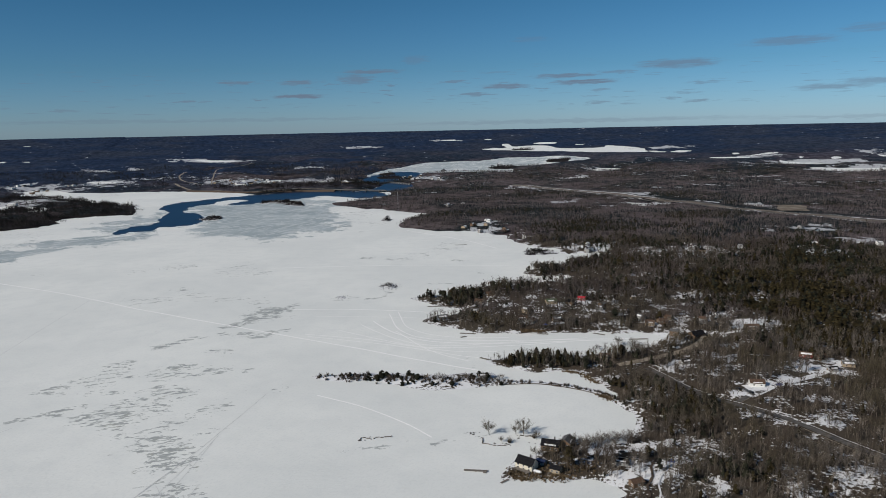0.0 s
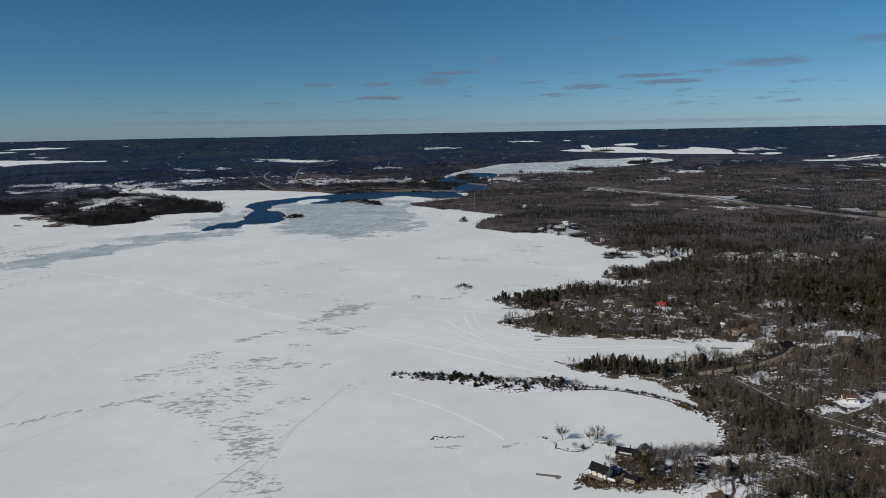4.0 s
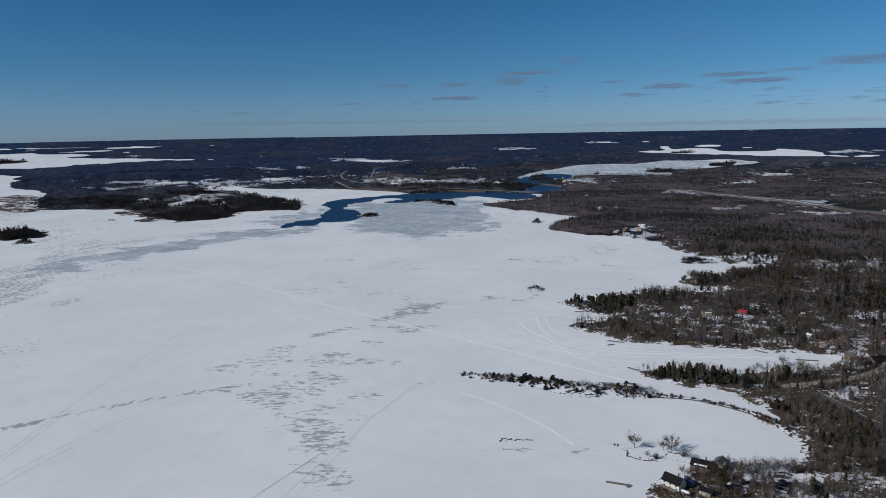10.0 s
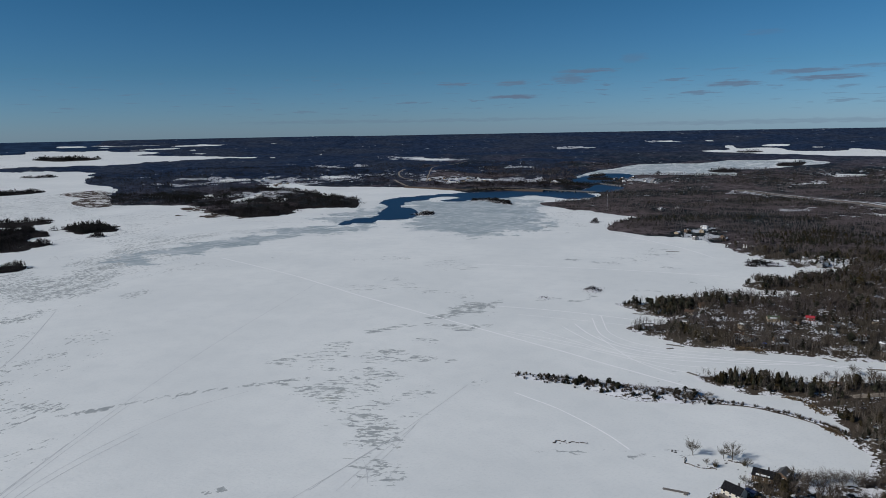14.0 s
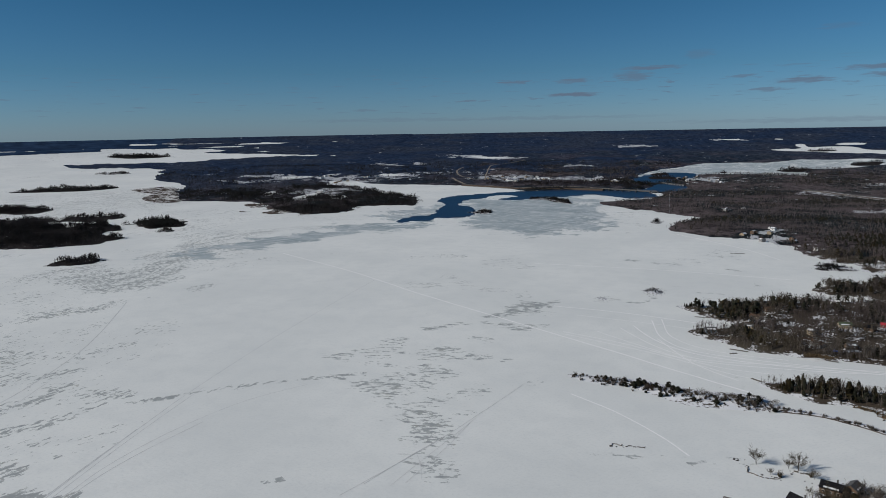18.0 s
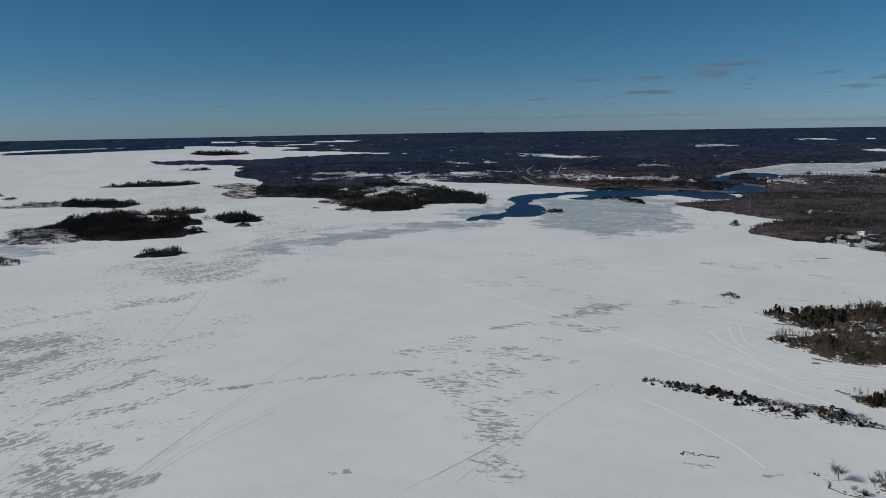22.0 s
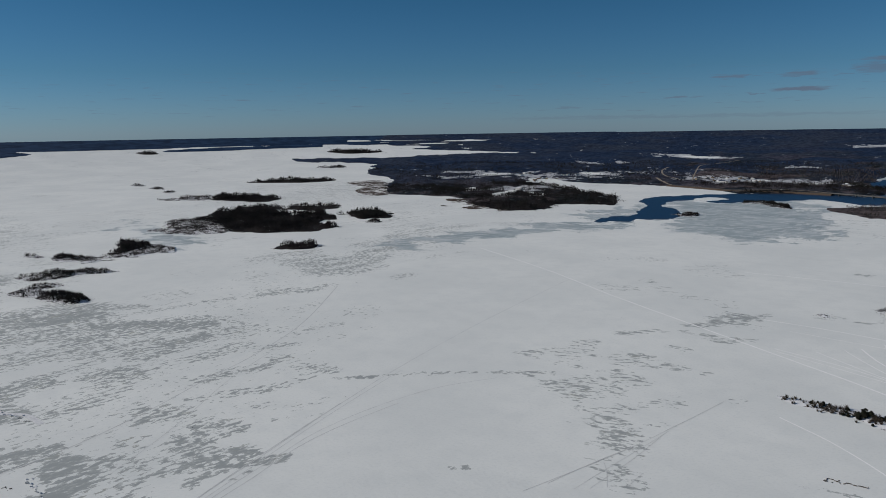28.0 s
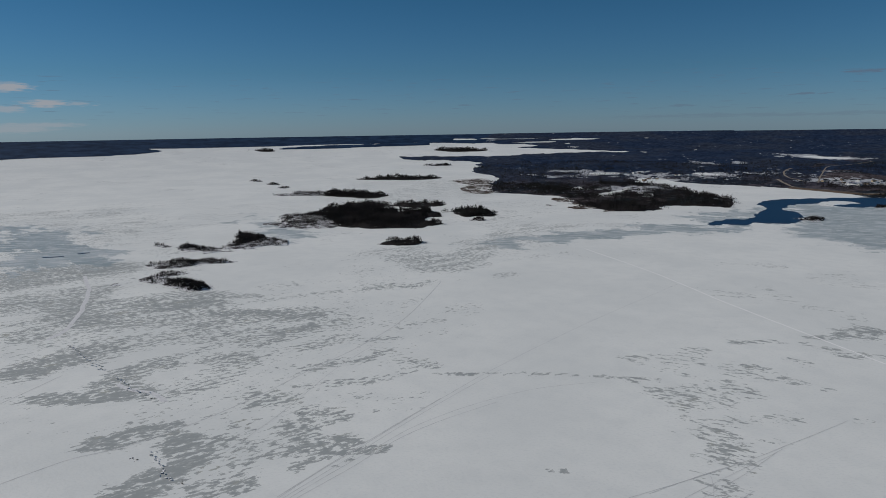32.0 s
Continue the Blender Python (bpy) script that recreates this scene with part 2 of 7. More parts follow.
def mat_land(name="leaf_litter_and_snow", dark=(0.032, 0.026, 0.020), pale=(0.085, 0.067, 0.051), moss=(0.070, 0.060, 0.046), melt=0.22, bare=0.595):
    k = Mat(name)
    n1, n2, n3 = k.noise(0.05, 5, 0.6), k.noise(0.4, 5, 0.65), k.noise(0.012, 4)
    col = k.mix(n2, dark, pale)
    col = k.mix(k.step(n3, 0.5, 0.66), col, moss)
    s = k.math("ADD", k.math("MULTIPLY", n1, 0.6), k.math("MULTIPLY", n2, 0.4))
    snow = k.step(k.math("ADD", s, k.math("MULTIPLY", k.attr("snow"), melt)), bare, bare + 0.04)
    col = k.mix(snow, col, (0.70, 0.71, 0.73))
    k.bump(n2, 0.6, 0.5)
    return k.done(col, 0.9, spec=0.1)


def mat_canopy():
    """Distant woodland seen as a closed canopy, with the blue of haze in its colour towards the skyline."""
    k = Mat("distant_woodland")
    across = k.turned(-0.3)
    n1, n2, n3, n4 = k.noise(0.006, 6, 0.7), k.noise(0.026, 5, 0.7, (1.3, 0.8, 1), across), k.noise(0.0018, 5, 0.6), k.noise(0.06, 4, 0.7)
    grain = k.step(k.math("ADD", k.math("MULTIPLY", n2, 0.5), k.math("MULTIPLY", n4, 0.5)), 0.40, 0.60)
    bare = k.mix(grain, (0.034, 0.028, 0.030), (0.126, 0.104, 0.106))
    fir = k.mix(grain, (0.006, 0.009, 0.011), (0.034, 0.040, 0.041))
    col = k.mix(k.step(k.math("ADD", k.math("MULTIPLY", n1, 0.6), k.math("MULTIPLY", n3, 0.4)), 0.47, 0.53), bare, fir)
    # spruce: blue put into the colour for haze over the far woods
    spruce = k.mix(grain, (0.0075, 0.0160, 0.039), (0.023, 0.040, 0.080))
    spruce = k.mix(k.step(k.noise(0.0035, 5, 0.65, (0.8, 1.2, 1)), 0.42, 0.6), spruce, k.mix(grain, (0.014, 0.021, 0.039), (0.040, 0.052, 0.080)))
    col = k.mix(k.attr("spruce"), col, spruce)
    s = k.math("ADD", k.math("ADD", k.math("MULTIPLY", n2, 0.45), k.math("MULTIPLY", n1, 0.35)), k.math("MULTIPLY", n4, 0.2))
    snow = k.step(k.math("ADD", s, k.math("MULTIPLY", k.attr("snow"), 0.16)), 0.60, 0.625)
    col = k.mix(k.math("MULTIPLY", snow, 0.75), col, (0.58, 0.60, 0.63))
    k.bump(n2, 0.6, 4.0)
    return k.done(col, 0.95, spec=0.05)


def mat_plain(name, a, b, scale, rough=0.8, metal=0.0, spec=0.3, per="none", spread=0.35):
    k = Mat(name)
    col = k.mix(k.step(k.noise(scale, 5, 0.6), 0.3, 0.7), a, b)
    if per != "none":
        h = k.N.new("ShaderNodeHueSaturation")
        src = k.rand() if per == "object" else k.island()
        k.put(h.inputs["Value"], k.step(src, 0.0, 1.0, 1 - spread, 1 + spread))
        k.L.new(col, h.inputs["Color"])
        col = h.outputs[0]
    k.bump(k.noise(scale * 4, 3), 0.3, 0.05)
    return k.done(col, rough, metal, spec)


def mat_stand(name, brown, olive, grey, spread=0.4):
    """Leafless crowns whose hue changes from stand to stand and from tree to tree."""
    k = Mat(name)
    n1, n2 = k.noise(0.022, 4, 0.6), k.noise(0.013, 3, 0.6, vec=k.turned(1.0))
    col = k.mix(k.step(n1, 0.44, 0.6), brown, grey)
    col = k.mix(k.math("MULTIPLY", k.step(n2, 0.46, 0.6), 0.8), col, olive)
    h = k.N.new("ShaderNodeHueSaturation")
    k.put(h.inputs["Value"], k.step(k.island(), 0.0, 1.0, 1 - spread, 1 + spread))
    k.L.new(col, h.inputs["Color"])
    return k.done(h.outputs[0], 0.9, spec=0.15)


def mat_marsh():
    k = Mat("frozen_marsh")
    n1, n2 = k.noise(0.02, 5, 0.65, (0.6, 1.3, 1)), k.noise(0.08, 5, 0.65, (0.7, 1.2, 1))
    col = k.mix(n2, (0.028, 0.021, 0.018), (0.085, 0.062, 0.046))
    snow = k.step(k.math("ADD", k.math("MULTIPLY", n1, 0.5), k.math("MULTIPLY", n2, 0.5)), 0.495, 0.545)
    return k.done(k.mix(snow, col, (0.66, 0.66, 0.65)), 0.9, spec=0.1)


M = {
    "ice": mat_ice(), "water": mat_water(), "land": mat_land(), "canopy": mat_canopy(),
    "bark": mat_plain("grey_bark", (0.075, 0.064, 0.054), (0.16, 0.140, 0.122), 1.5, 0.9, per="object"),
    "twig": mat_stand("bare_twigs", (0.068, 0.054, 0.044), (0.070, 0.058, 0.036), (0.102, 0.089, 0.079)),
    "wood": mat_stand("bare_crowns", (0.068, 0.055, 0.051), (0.068, 0.057, 0.042), (0.108, 0.092, 0.088), 0.35),
    "palewood": mat_plain("pale_aspen_stems", (0.10, 0.084, 0.068), (0.21, 0.182, 0.152), 0.08, 0.9, per="island"),
    "farwood": mat_plain("distant_bare_crowns", (0.059, 0.0490, 0.0495), (0.136, 0.113, 0.113), 0.012, 0.9, per="island", spread=0.3),
    # farshore: far woods with the blue of haze in their colour
    "marsh": mat_marsh(), "farshore": mat_plain("far_haze_blue", (0.006, 0.019, 0.046), (0.020, 0.046, 0.098), 0.012, 0.95, spec=0.05), "darksoil": mat_land("dark_ground_and_snow", (0.010, 0.0085, 0.0085), (0.028, 0.023, 0.0225), (0.021, 0.0175, 0.0165), 0.3, 0.64),
    "thicket": mat_plain("dark_thicket_crowns", (0.009, 0.0072, 0.0072), (0.023, 0.0188, 0.0186), 0.03, 0.9, per="island", spread=0.3),
    "fir": mat_plain("spruce_needles", (0.010, 0.0110, 0.0074), (0.025, 0.0255, 0.0155), 0.3, 0.85, spec=0.15, per="island", spread=0.45),
    # spruce needles again, with shade put into the colour for islands and north shore
    "isle_fir": mat_plain("shade_painted_needles", (0.006, 0.0068, 0.0058), (0.015, 0.0160, 0.0128), 0.3, 0.85, spec=0.1, per="island", spread=0.4),
    "olive": mat_plain("pine_needles", (0.0155, 0.0122, 0.0048), (0.033, 0.0253, 0.010), 0.3, 0.85, spec=0.15, per="island", spread=0.4),
    "reed": mat_plain("dry_reeds", (0.09, 0.062, 0.036), (0.17, 0.125, 0.075), 0.5, 0.95, per="island"),
    "earth": mat_plain("bare_brown_slope", (0.050, 0.036, 0.028), (0.105, 0.078, 0.058), 0.3, 0.95),
    "asphalt": mat_plain("worn_asphalt", (0.06, 0.057, 0.054), (0.12, 0.113, 0.106), 0.4, 0.85),
    "gravel": mat_plain("sandy_verge", (0.17, 0.14, 0.105), (0.30, 0.26, 0.21), 0.3, 0.95),
    "verge": mat_plain("dry_grass_verge", (0.10, 0.082, 0.065), (0.25, 0.21, 0.175), 0.02, 0.95),
    "dry": mat_plain("dry_tan_grass", (0.115, 0.092, 0.070), (0.24, 0.20, 0.155), 0.06, 0.95),
    "snowy": mat_plain("ploughed_snow", (0.58, 0.59, 0.61), (0.76, 0.76, 0.77), 0.4, 0.8),
    "groove": mat_plain("packed_track_snow", (0.50, 0.515, 0.52), (0.67, 0.68, 0.675), 0.12, 0.7),
    "ridge": mat_plain("loose_track_snow", (0.86, 0.86, 0.855), (0.92, 0.92, 0.915), 0.3, 0.8),
}


# ---- plan ----
def hashed(i, j, seed):
    h = (i * 374761393 + j * 668265263 + seed * 144269503) & 0xFFFFFFFF
    h = ((h ^ (h >> 13)) * 1274126177) & 0xFFFFFFFF
    return ((h ^ (h >> 16)) & 0xFFFFFF) / float(0xFFFFFF)


def vnoise(x, y, seed=0):
    i, j = np.floor(x).astype(np.int64), np.floor(y).astype(np.int64)
    u, v = x - i, y - j
    u, v = u * u * (3 - 2 * u), v * v * (3 - 2 * v)
    a, b = hashed(i, j, seed), hashed(i + 1, j, seed)
    c, d = hashed(i, j + 1, seed), hashed(i + 1, j + 1, seed)
    return (a + (b - a) * u) * (1 - v) + (c + (d - c) * u) * v


def fbm(x, y, size, seed=0, octaves=4):
    """Fractal noise from -1 to 1 with features of about that size in metres."""
    out, amp, tot = 0.0, 1.0, 0.0
    for o in range(octaves):
        out = out + amp * (vnoise(x / size * 2 ** o, y / size * 2 ** o, seed + 7 * o) * 2 - 1)
        tot += amp
        amp *= 0.5
    return out / tot


def smooth(e0, e1, v):
    s = np.clip((v - e0) / (e1 - e0), 0, 1)
    return s * s * (3 - 2 * s)


def base(x, y):
    """The lie of the country: level for 2.3 km, then rising gently to the skyline."""
    r = np.minimum(np.hypot(x, y), 4850)
    return np.where(r > 2300, 167 * ((r - 2300) / 2550) ** 2, 0.0)


def rounded(poly, n=4):
    p = np.array(poly, float)
    out, k = [], len(p)
    for i in range(k):
        a, b, c, d = p[i - 1], p[i], p[(i + 1) % k], p[(i + 2) % k]
        for s in np.arange(n) / n:
            q = 0.5 * (2 * b + (c - a) * s + (2 * a - 5 * b + 4 * c - d) * s ** 2 + (3 * b - a - 3 * c + d) * s ** 3)
            out.append(q)
    return np.array(out)


def inside_distance(poly, x, y):
    """Metres inside the closed line (negative outside)."""
    x, y = np.asarray(x, float), np.asarray(y, float)
    best = np.full(x.shape, 1e18)
    odd = np.zeros(x.shape, bool)
    for (ax, ay), (bx, by) in zip(poly, np.roll(poly, -1, 0)):
        dx, dy = bx - ax, by - ay
        s = np.clip(((x - ax) * dx + (y - ay) * dy) / (dx * dx + dy * dy + 1e-9), 0, 1)
        best = np.minimum(best, (x - ax - s * dx) ** 2 + (y - ay - s * dy) ** 2)
        odd ^= ((ay > y) != (by > y)) & (x < dx * (y - ay) / (dy + 1e-12 * (dy == 0)) + ax)
    return np.where(odd, 1, -1) * np.sqrt(best)


def line_distance(line, x, y):
    best = np.full(np.shape(x), 1e18)
    for (ax, ay), (bx, by) in zip(line[:-1], line[1:]):
        dx, dy = bx - ax, by - ay
        s = np.clip(((x - ax) * dx + (y - ay) * dy) / (dx * dx + dy * dy + 1e-9), 0, 1)
        best = np.minimum(best, (x - ax - s * dx) ** 2 + (y - ay - s * dy) ** 2)
    return np.sqrt(best)


class Area:
    """A closed shore with its box and a ragged edge."""

    def __init__(self, poly, ragged=1.0, far=25.0):
        self.p, self.k, self.far = rounded(poly), ragged, far
        self.lo, self.hi = self.p.min(0), self.p.max(0)

    def inside(self, x, y):
        d = np.full(np.shape(x), -400.0)
        m = (x > self.lo[0] - 150) & (x < self.hi[0] + 150) & (y > self.lo[1] - 150) & (y < self.hi[1] + 150)
        if m.any():
            xx, yy = x[m], y[m]
            r = np.hypot(xx, yy)
            w = self.k * np.clip(r / 350, 0.7, 4)
            far = smooth(1700, 3000, r) * self.k
            d[m] = inside_distance(self.p, xx, yy) + w * (2.2 * fbm(xx, yy, 26, 3) + 1.2 * fbm(xx, yy, 7, 5, 2)) + self.k * 36 * smooth(950, 1250, r) * (1 - smooth(1800, 2300, r)) * fbm(xx, yy, 50, 38, 4) + far * (26 * fbm(xx, yy, 70, 8, 4) + self.far * smooth(2700, 3500, r) * fbm(xx, yy, 90, 28, 3) - 3)
        return d


# shores
EAST_SHORE = [(100, 332), (98, 350), (91, 359), (82, 365), (67, 364), (53, 368), (42, 372), (31, 368), (33, 379), (40, 391), (54, 397), (57, 409), (66, 418), (78, 417), (95, 409), (112, 413), (122, 429), (127, 450), (123, 466), (119, 481), (127, 491), (123, 500), (116, 525), (105, 541), (97, 544), (75, 538), (62, 546), (51, 554), (37, 562), (34, 572), (48, 575), (73, 579), (103, 580), (134, 585), (161, 594), (183, 602), (197, 616)]
EAST_SHORE_B = [(202, 634), (185, 646), (168, 641), (148, 648), (114, 647), (76, 649), (38, 650), (22, 658), (2, 673), (-19, 687), (-27, 700), (-15, 714), (6, 722), (16, 742), (-0, 753), (-29, 781), (-41, 795), (-17, 807), (4, 808), (11, 833), (43, 852), (80, 865), (114, 875), (157, 878), (160, 909), (129, 904), (105, 924), (115, 946), (150, 966), (192, 1000), (242, 1049), (232, 1069), (184, 1050), (181, 1111), (140, 1153), (123, 1221)]
EAST_SHORE_C = [(96, 1257), (61, 1296), (14, 1331), (-30, 1337), (-70, 1357), (-98, 1409), (-91, 1476), (-54, 1555), (-46, 1595), (-118, 1661), (-178, 1718), (-243, 1778), (-311, 1856), (-291, 1909), (-233, 1943), (-176, 2026), (-167, 2129)]
EAST_FAR = [(-184, 2187), (-200, 2330), (-347, 2400), (-853, 2440), (-1800, 5400), (0, 5700), (2500, 5300), (4500, 2900), (4000, 1600), (2000, 460), (560, 200), (200, 253)]
NORTH_SHORE = [(-2948, 2425), (-2730, 2397), (-2651, 2491), (-2460, 2511), (-2313, 2428), (-2222, 2249), (-2006, 2148), (-1864, 2020), (-1691, 1806), (-1510, 1647), (-1391, 1658), (-1292, 1665), (-1221, 1650), (-1162, 1545), (-1044, 1481), (-944, 1445), (-878, 1512), (-871, 1619), (-830, 1671), (-770, 1716), (-794, 1786), (-877, 1901), (-1006, 2006), (-1102, 2091), (-1245, 2190), (-1383, 2269), (-1393, 2406), (-1185, 2295), (-1050, 2302), (-968, 2320), (-859, 2321), (-740, 2278), (-649, 2208), (-587, 2158), (-457, 2227), (-350, 2228), (-245, 2210), (-174, 2150)]
NORTH_FAR = [(-130, 2400), (-130, 3200), (-700, 5500), (-1900, 5300)] + [(-2376, 4626), (-1852, 3599), (-2079, 3352), (-2299, 3234), (-2433, 3061), (-2519, 2937), (-2632, 2769), (-2792, 2626), (-2891, 2541)]
LAKES = [
    [(-185, 3192), (-89, 3338), (40, 3381), (168, 3396), (302, 3506), (452, 3486), (556, 3519), (648, 3479), (715, 3394), (685, 3305), (584, 3250), (477, 3146), (383, 3109), (302, 3093), (302, 2976), (281, 2862), (187, 2890), (57, 2895), (-53, 2874), (-163, 2828), (-206, 2665), (-248, 2550), (-308, 2710), (-311, 2948)],
    [(191, 3900), (282, 3965), (331, 3958), (339, 4138), (404, 4126), (409, 4022), (542, 4023), (626, 3980), (659, 3871), (855, 3825), (900, 3913), (1005, 3858), (1068, 3718), (1047, 3556), (964, 3554), (774, 3623), (636, 3701), (512, 3750), (329, 3830)],
]
# small lakes and fields, snowed over
FIELDS = [
    [(520, 4156), (681, 4146), (675, 4071), (526, 4078)],
    [(746, 4028), (842, 3979), (824, 3933), (743, 3978)],
    [(1055, 3602), (1139, 3554), (1114, 3491), (1040, 3534)],
    [(1149, 3551), (1228, 3481), (1213, 3439), (1135, 3485)],
    [(-1309, 3531), (-1157, 3553), (-1006, 3518), (-1117, 3428), (-1261, 3486)],
    [(-1619, 3164), (-1517, 3110), (-1444, 3049), (-1535, 3056)],
    [(-1736, 2459), (-1637, 2566), (-1588, 2509), (-1639, 2392), (-1660, 2368)],
    [(-1283, 2879), (-1261, 2955), (-1238, 2837)],
    [(-1398, 2674), (-1322, 2731), (-1233, 2651), (-1307, 2596)],
    [(-702, 2650), (-627, 2724), (-600, 2655), (-656, 2560)],
]
FIELDS += [
    [(-502, 2612), (-437, 2684), (-415, 2615), (-478, 2544)],
    [(-1589, 3907), (-1532, 3946), (-1519, 3894), (-1562, 3858)],
    [(600, 2882), (739, 2889), (714, 2827), (602, 2795)],
    [(845, 2792), (875, 2768), (854, 2729), (831, 2731)],
    [(445, 2611), (558, 2586), (536, 2525), (443, 2548)],
    [(-1790, 2243), (-1795, 2281), (-1683, 2183), (-1687, 2163)],
    [(-53, 4427), (82, 4412), (74, 4334), (-35, 4372)],
    [(245, 4389), (325, 4376), (315, 4325), (249, 4336)],
    [(1228, 3230), (1402, 3180), (1385, 3111), (1214, 3158)],
    [(1369, 3354), (1475, 3411), (1451, 3342), (1365, 3276)],
]
FIELDS += [
    [(1513, 3313), (1592, 3300), (1558, 3238), (1402, 3180), (1390, 3212)],
    [(1438, 3010), (1474, 3019), (1457, 2926), (1568, 2827), (1581, 2748), (1482, 2793), (1375, 2863)],
    [(1395, 2710), (1459, 2707), (1526, 2632), (1687, 2584), (1631, 2497), (1442, 2485), (1405, 2566), (1364, 2628)],
    [(1555, 3109), (1619, 3103), (1567, 3001), (1508, 3004)],
    [(1681, 3046), (1734, 3018), (1690, 2940), (1627, 2947)],
    [(1887, 3244), (1910, 3048), (1916, 2943), (1841, 2935), (1855, 3080)],
    [(1195, 3564), (1299, 3493), (1270, 3451), (1147, 3503)],
    [(1299, 3656), (1337, 3639), (1299, 3574), (1277, 3583)],
]
FIELDS += [
    [(629, 2928), (745, 2918), (723, 2850), (613, 2833)],
    [(1085, 2475), (1133, 2460), (1103, 2403), (1060, 2417)],
    [(1779, 3469), (1821, 3417), (1795, 3378), (1762, 3424)],
    [(451, 1757), (498, 1722), (531, 1691), (481, 1663), (445, 1707)],
    [(731, 1680), (776, 1647), (756, 1604), (722, 1621)],
    [(233, 4415), (303, 4400), (293, 4347), (237, 4359)],
    [(521, 4153), (657, 4170), (672, 4055), (542, 4064)],
    [(780, 4021), (850, 3970), (833, 3920), (779, 3966)],
]
FIELDS += [
    [(-3359, 3244), (-3306, 3306), (-3203, 3344), (-3228, 3246), (-3309, 3194)],
    [(-3222, 3360), (-2931, 3583), (-2855, 3595), (-3103, 3376)],
    [(-2858, 3566), (-2778, 3689), (-2646, 3779), (-2551, 3766), (-2689, 3621), (-2808, 3536)],
    [(-2926, 3338), (-2771, 3527), (-2707, 3502), (-2864, 3317)],
    [(-2647, 3476), (-2606, 3522), (-2570, 3457), (-2608, 3440)],
    [(-2545, 3374), (-2460, 3409), (-2432, 3355), (-2503, 3326)],
    [(-3324, 2995), (-3209, 3095), (-2924, 3259), (-2902, 3297), (-2729, 3331), (-2667, 3280), (-2861, 3107), (-3126, 3013), (-3241, 2918)],
    [(-2509, 3839), (-2471, 3883), (-2449, 3836), (-2492, 3818)],
    [(-2373, 3936), (-2318, 3956), (-2305, 3920), (-2350, 3903)],
]
FIELDS += [
    [(-2584, 3863), (-2384, 3988), (-2370, 3951), (-2556, 3833)],
]

FIELDS += [
    [(-1224, 1767), (-1258, 1911), (-1252, 1967), (-1200, 1926), (-1175, 1848), (-1166, 1742)],
    [(-1185, 1912), (-1132, 1925), (-1063, 1881), (-1057, 1798), (-1118, 1820)],
    [(-1435, 1920), (-1439, 2024), (-1350, 1900), (-1363, 1839)],
]
LAKE_ISLES = [
    [(193, 3054), (270, 3119), (342, 3043), (259, 2979)],
    [(493, 3334), (608, 3389), (573, 3252), (491, 3239)],
    [(-271, 2900), (-215, 2924), (-205, 2852), (-258, 2828)],
    [(-258, 2757), (-182, 2781), (-165, 2688), (-240, 2688)],
    [(389, 3872), (501, 3878), (489, 3829), (389, 3821)],
    [(-14, 2992), (13, 2991), (9, 2944), (-14, 2944)],
]
OPEN_WATER = [
    [(-682, 1376), (-664, 1454), (-630, 1507), (-664, 1619), (-704, 1747), (-765, 1858), (-757, 1947), (-697, 2035), (-587, 2158), (-440, 2230), (-297, 2219), (-181, 2131), (-192, 2009), (-286, 2020), (-362, 2091), (-415, 2025), (-471, 1977), (-532, 1896), (-623, 1892), (-675, 1879), (-679, 1798), (-629, 1708), (-579, 1641), (-541, 1520), (-559, 1472), (-610, 1427), (-651, 1365)],
    [(-276, 2185), (-231, 2316), (-203, 2491), (-130, 2483), (-107, 2361), (-126, 2256), (-187, 2204), (-221, 2140)],
    [(-316, 2650), (-275, 2839), (-210, 2940), (-115, 2950), (-79, 2818), (-141, 2677), (-192, 2581), (-262, 2525)],
]
ICE_TONGUE = [(-649, 1919), (-635, 2011), (-572, 2007), (-577, 1936)]
THIN_ICE = [
    [(-500, 1457), (-487, 1347), (-422, 1299), (-348, 1282), (-278, 1310), (-268, 1428), (-273, 1625), (-325, 1840), (-374, 1983), (-460, 1930), (-559, 1874), (-672, 1815), (-567, 1619), (-532, 1511)],
    [(-640, 1400), (-679, 1337), (-735, 1249), (-785, 1149), (-828, 1091), (-852, 1016), (-871, 959), (-861, 911), (-807, 910), (-793, 970), (-743, 1037), (-714, 1132), (-669, 1220), (-628, 1285), (-590, 1360)],
    [(-412, 2728), (-264, 3081), (39, 3226), (197, 3243), (35, 2952), (-103, 2764)],
    [(-776, 1479), (-729, 1640), (-706, 1780), (-714, 1938), (-627, 1791), (-628, 1582), (-653, 1467), (-684, 1383)]
]
THIN_ICE += [
    [(-1698, 373), (-1648, 393), (-1565, 400), (-1477, 380), (-1373, 383), (-1317, 369), (-1220, 367), (-1180, 326), (-1172, 281), (-1220, 218), (-1780, 329)],
    [(-1622, 832), (-1477, 806), (-1389, 787), (-1274, 734), (-1189, 752), (-1160, 665), (-1289, 701), (-1418, 752)]
]
ISLANDS = [
    ("reedbed", [(-1743, 1716), (-1823, 1949), (-1631, 1764), (-1503, 1615), (-1531, 1575), (-1628, 1619)]),
    ("reedbed", [(-1976, 1900), (-1930, 2020), (-1828, 1968), (-1734, 1853), (-1809, 1812)]),
    ("reedbed", [(-1193, 1537), (-1201, 1624), (-1037, 1496), (-938, 1435), (-1036, 1445)]),
    ("reedbed", [(71, 651), (92, 646), (102, 653), (83, 660)])
]
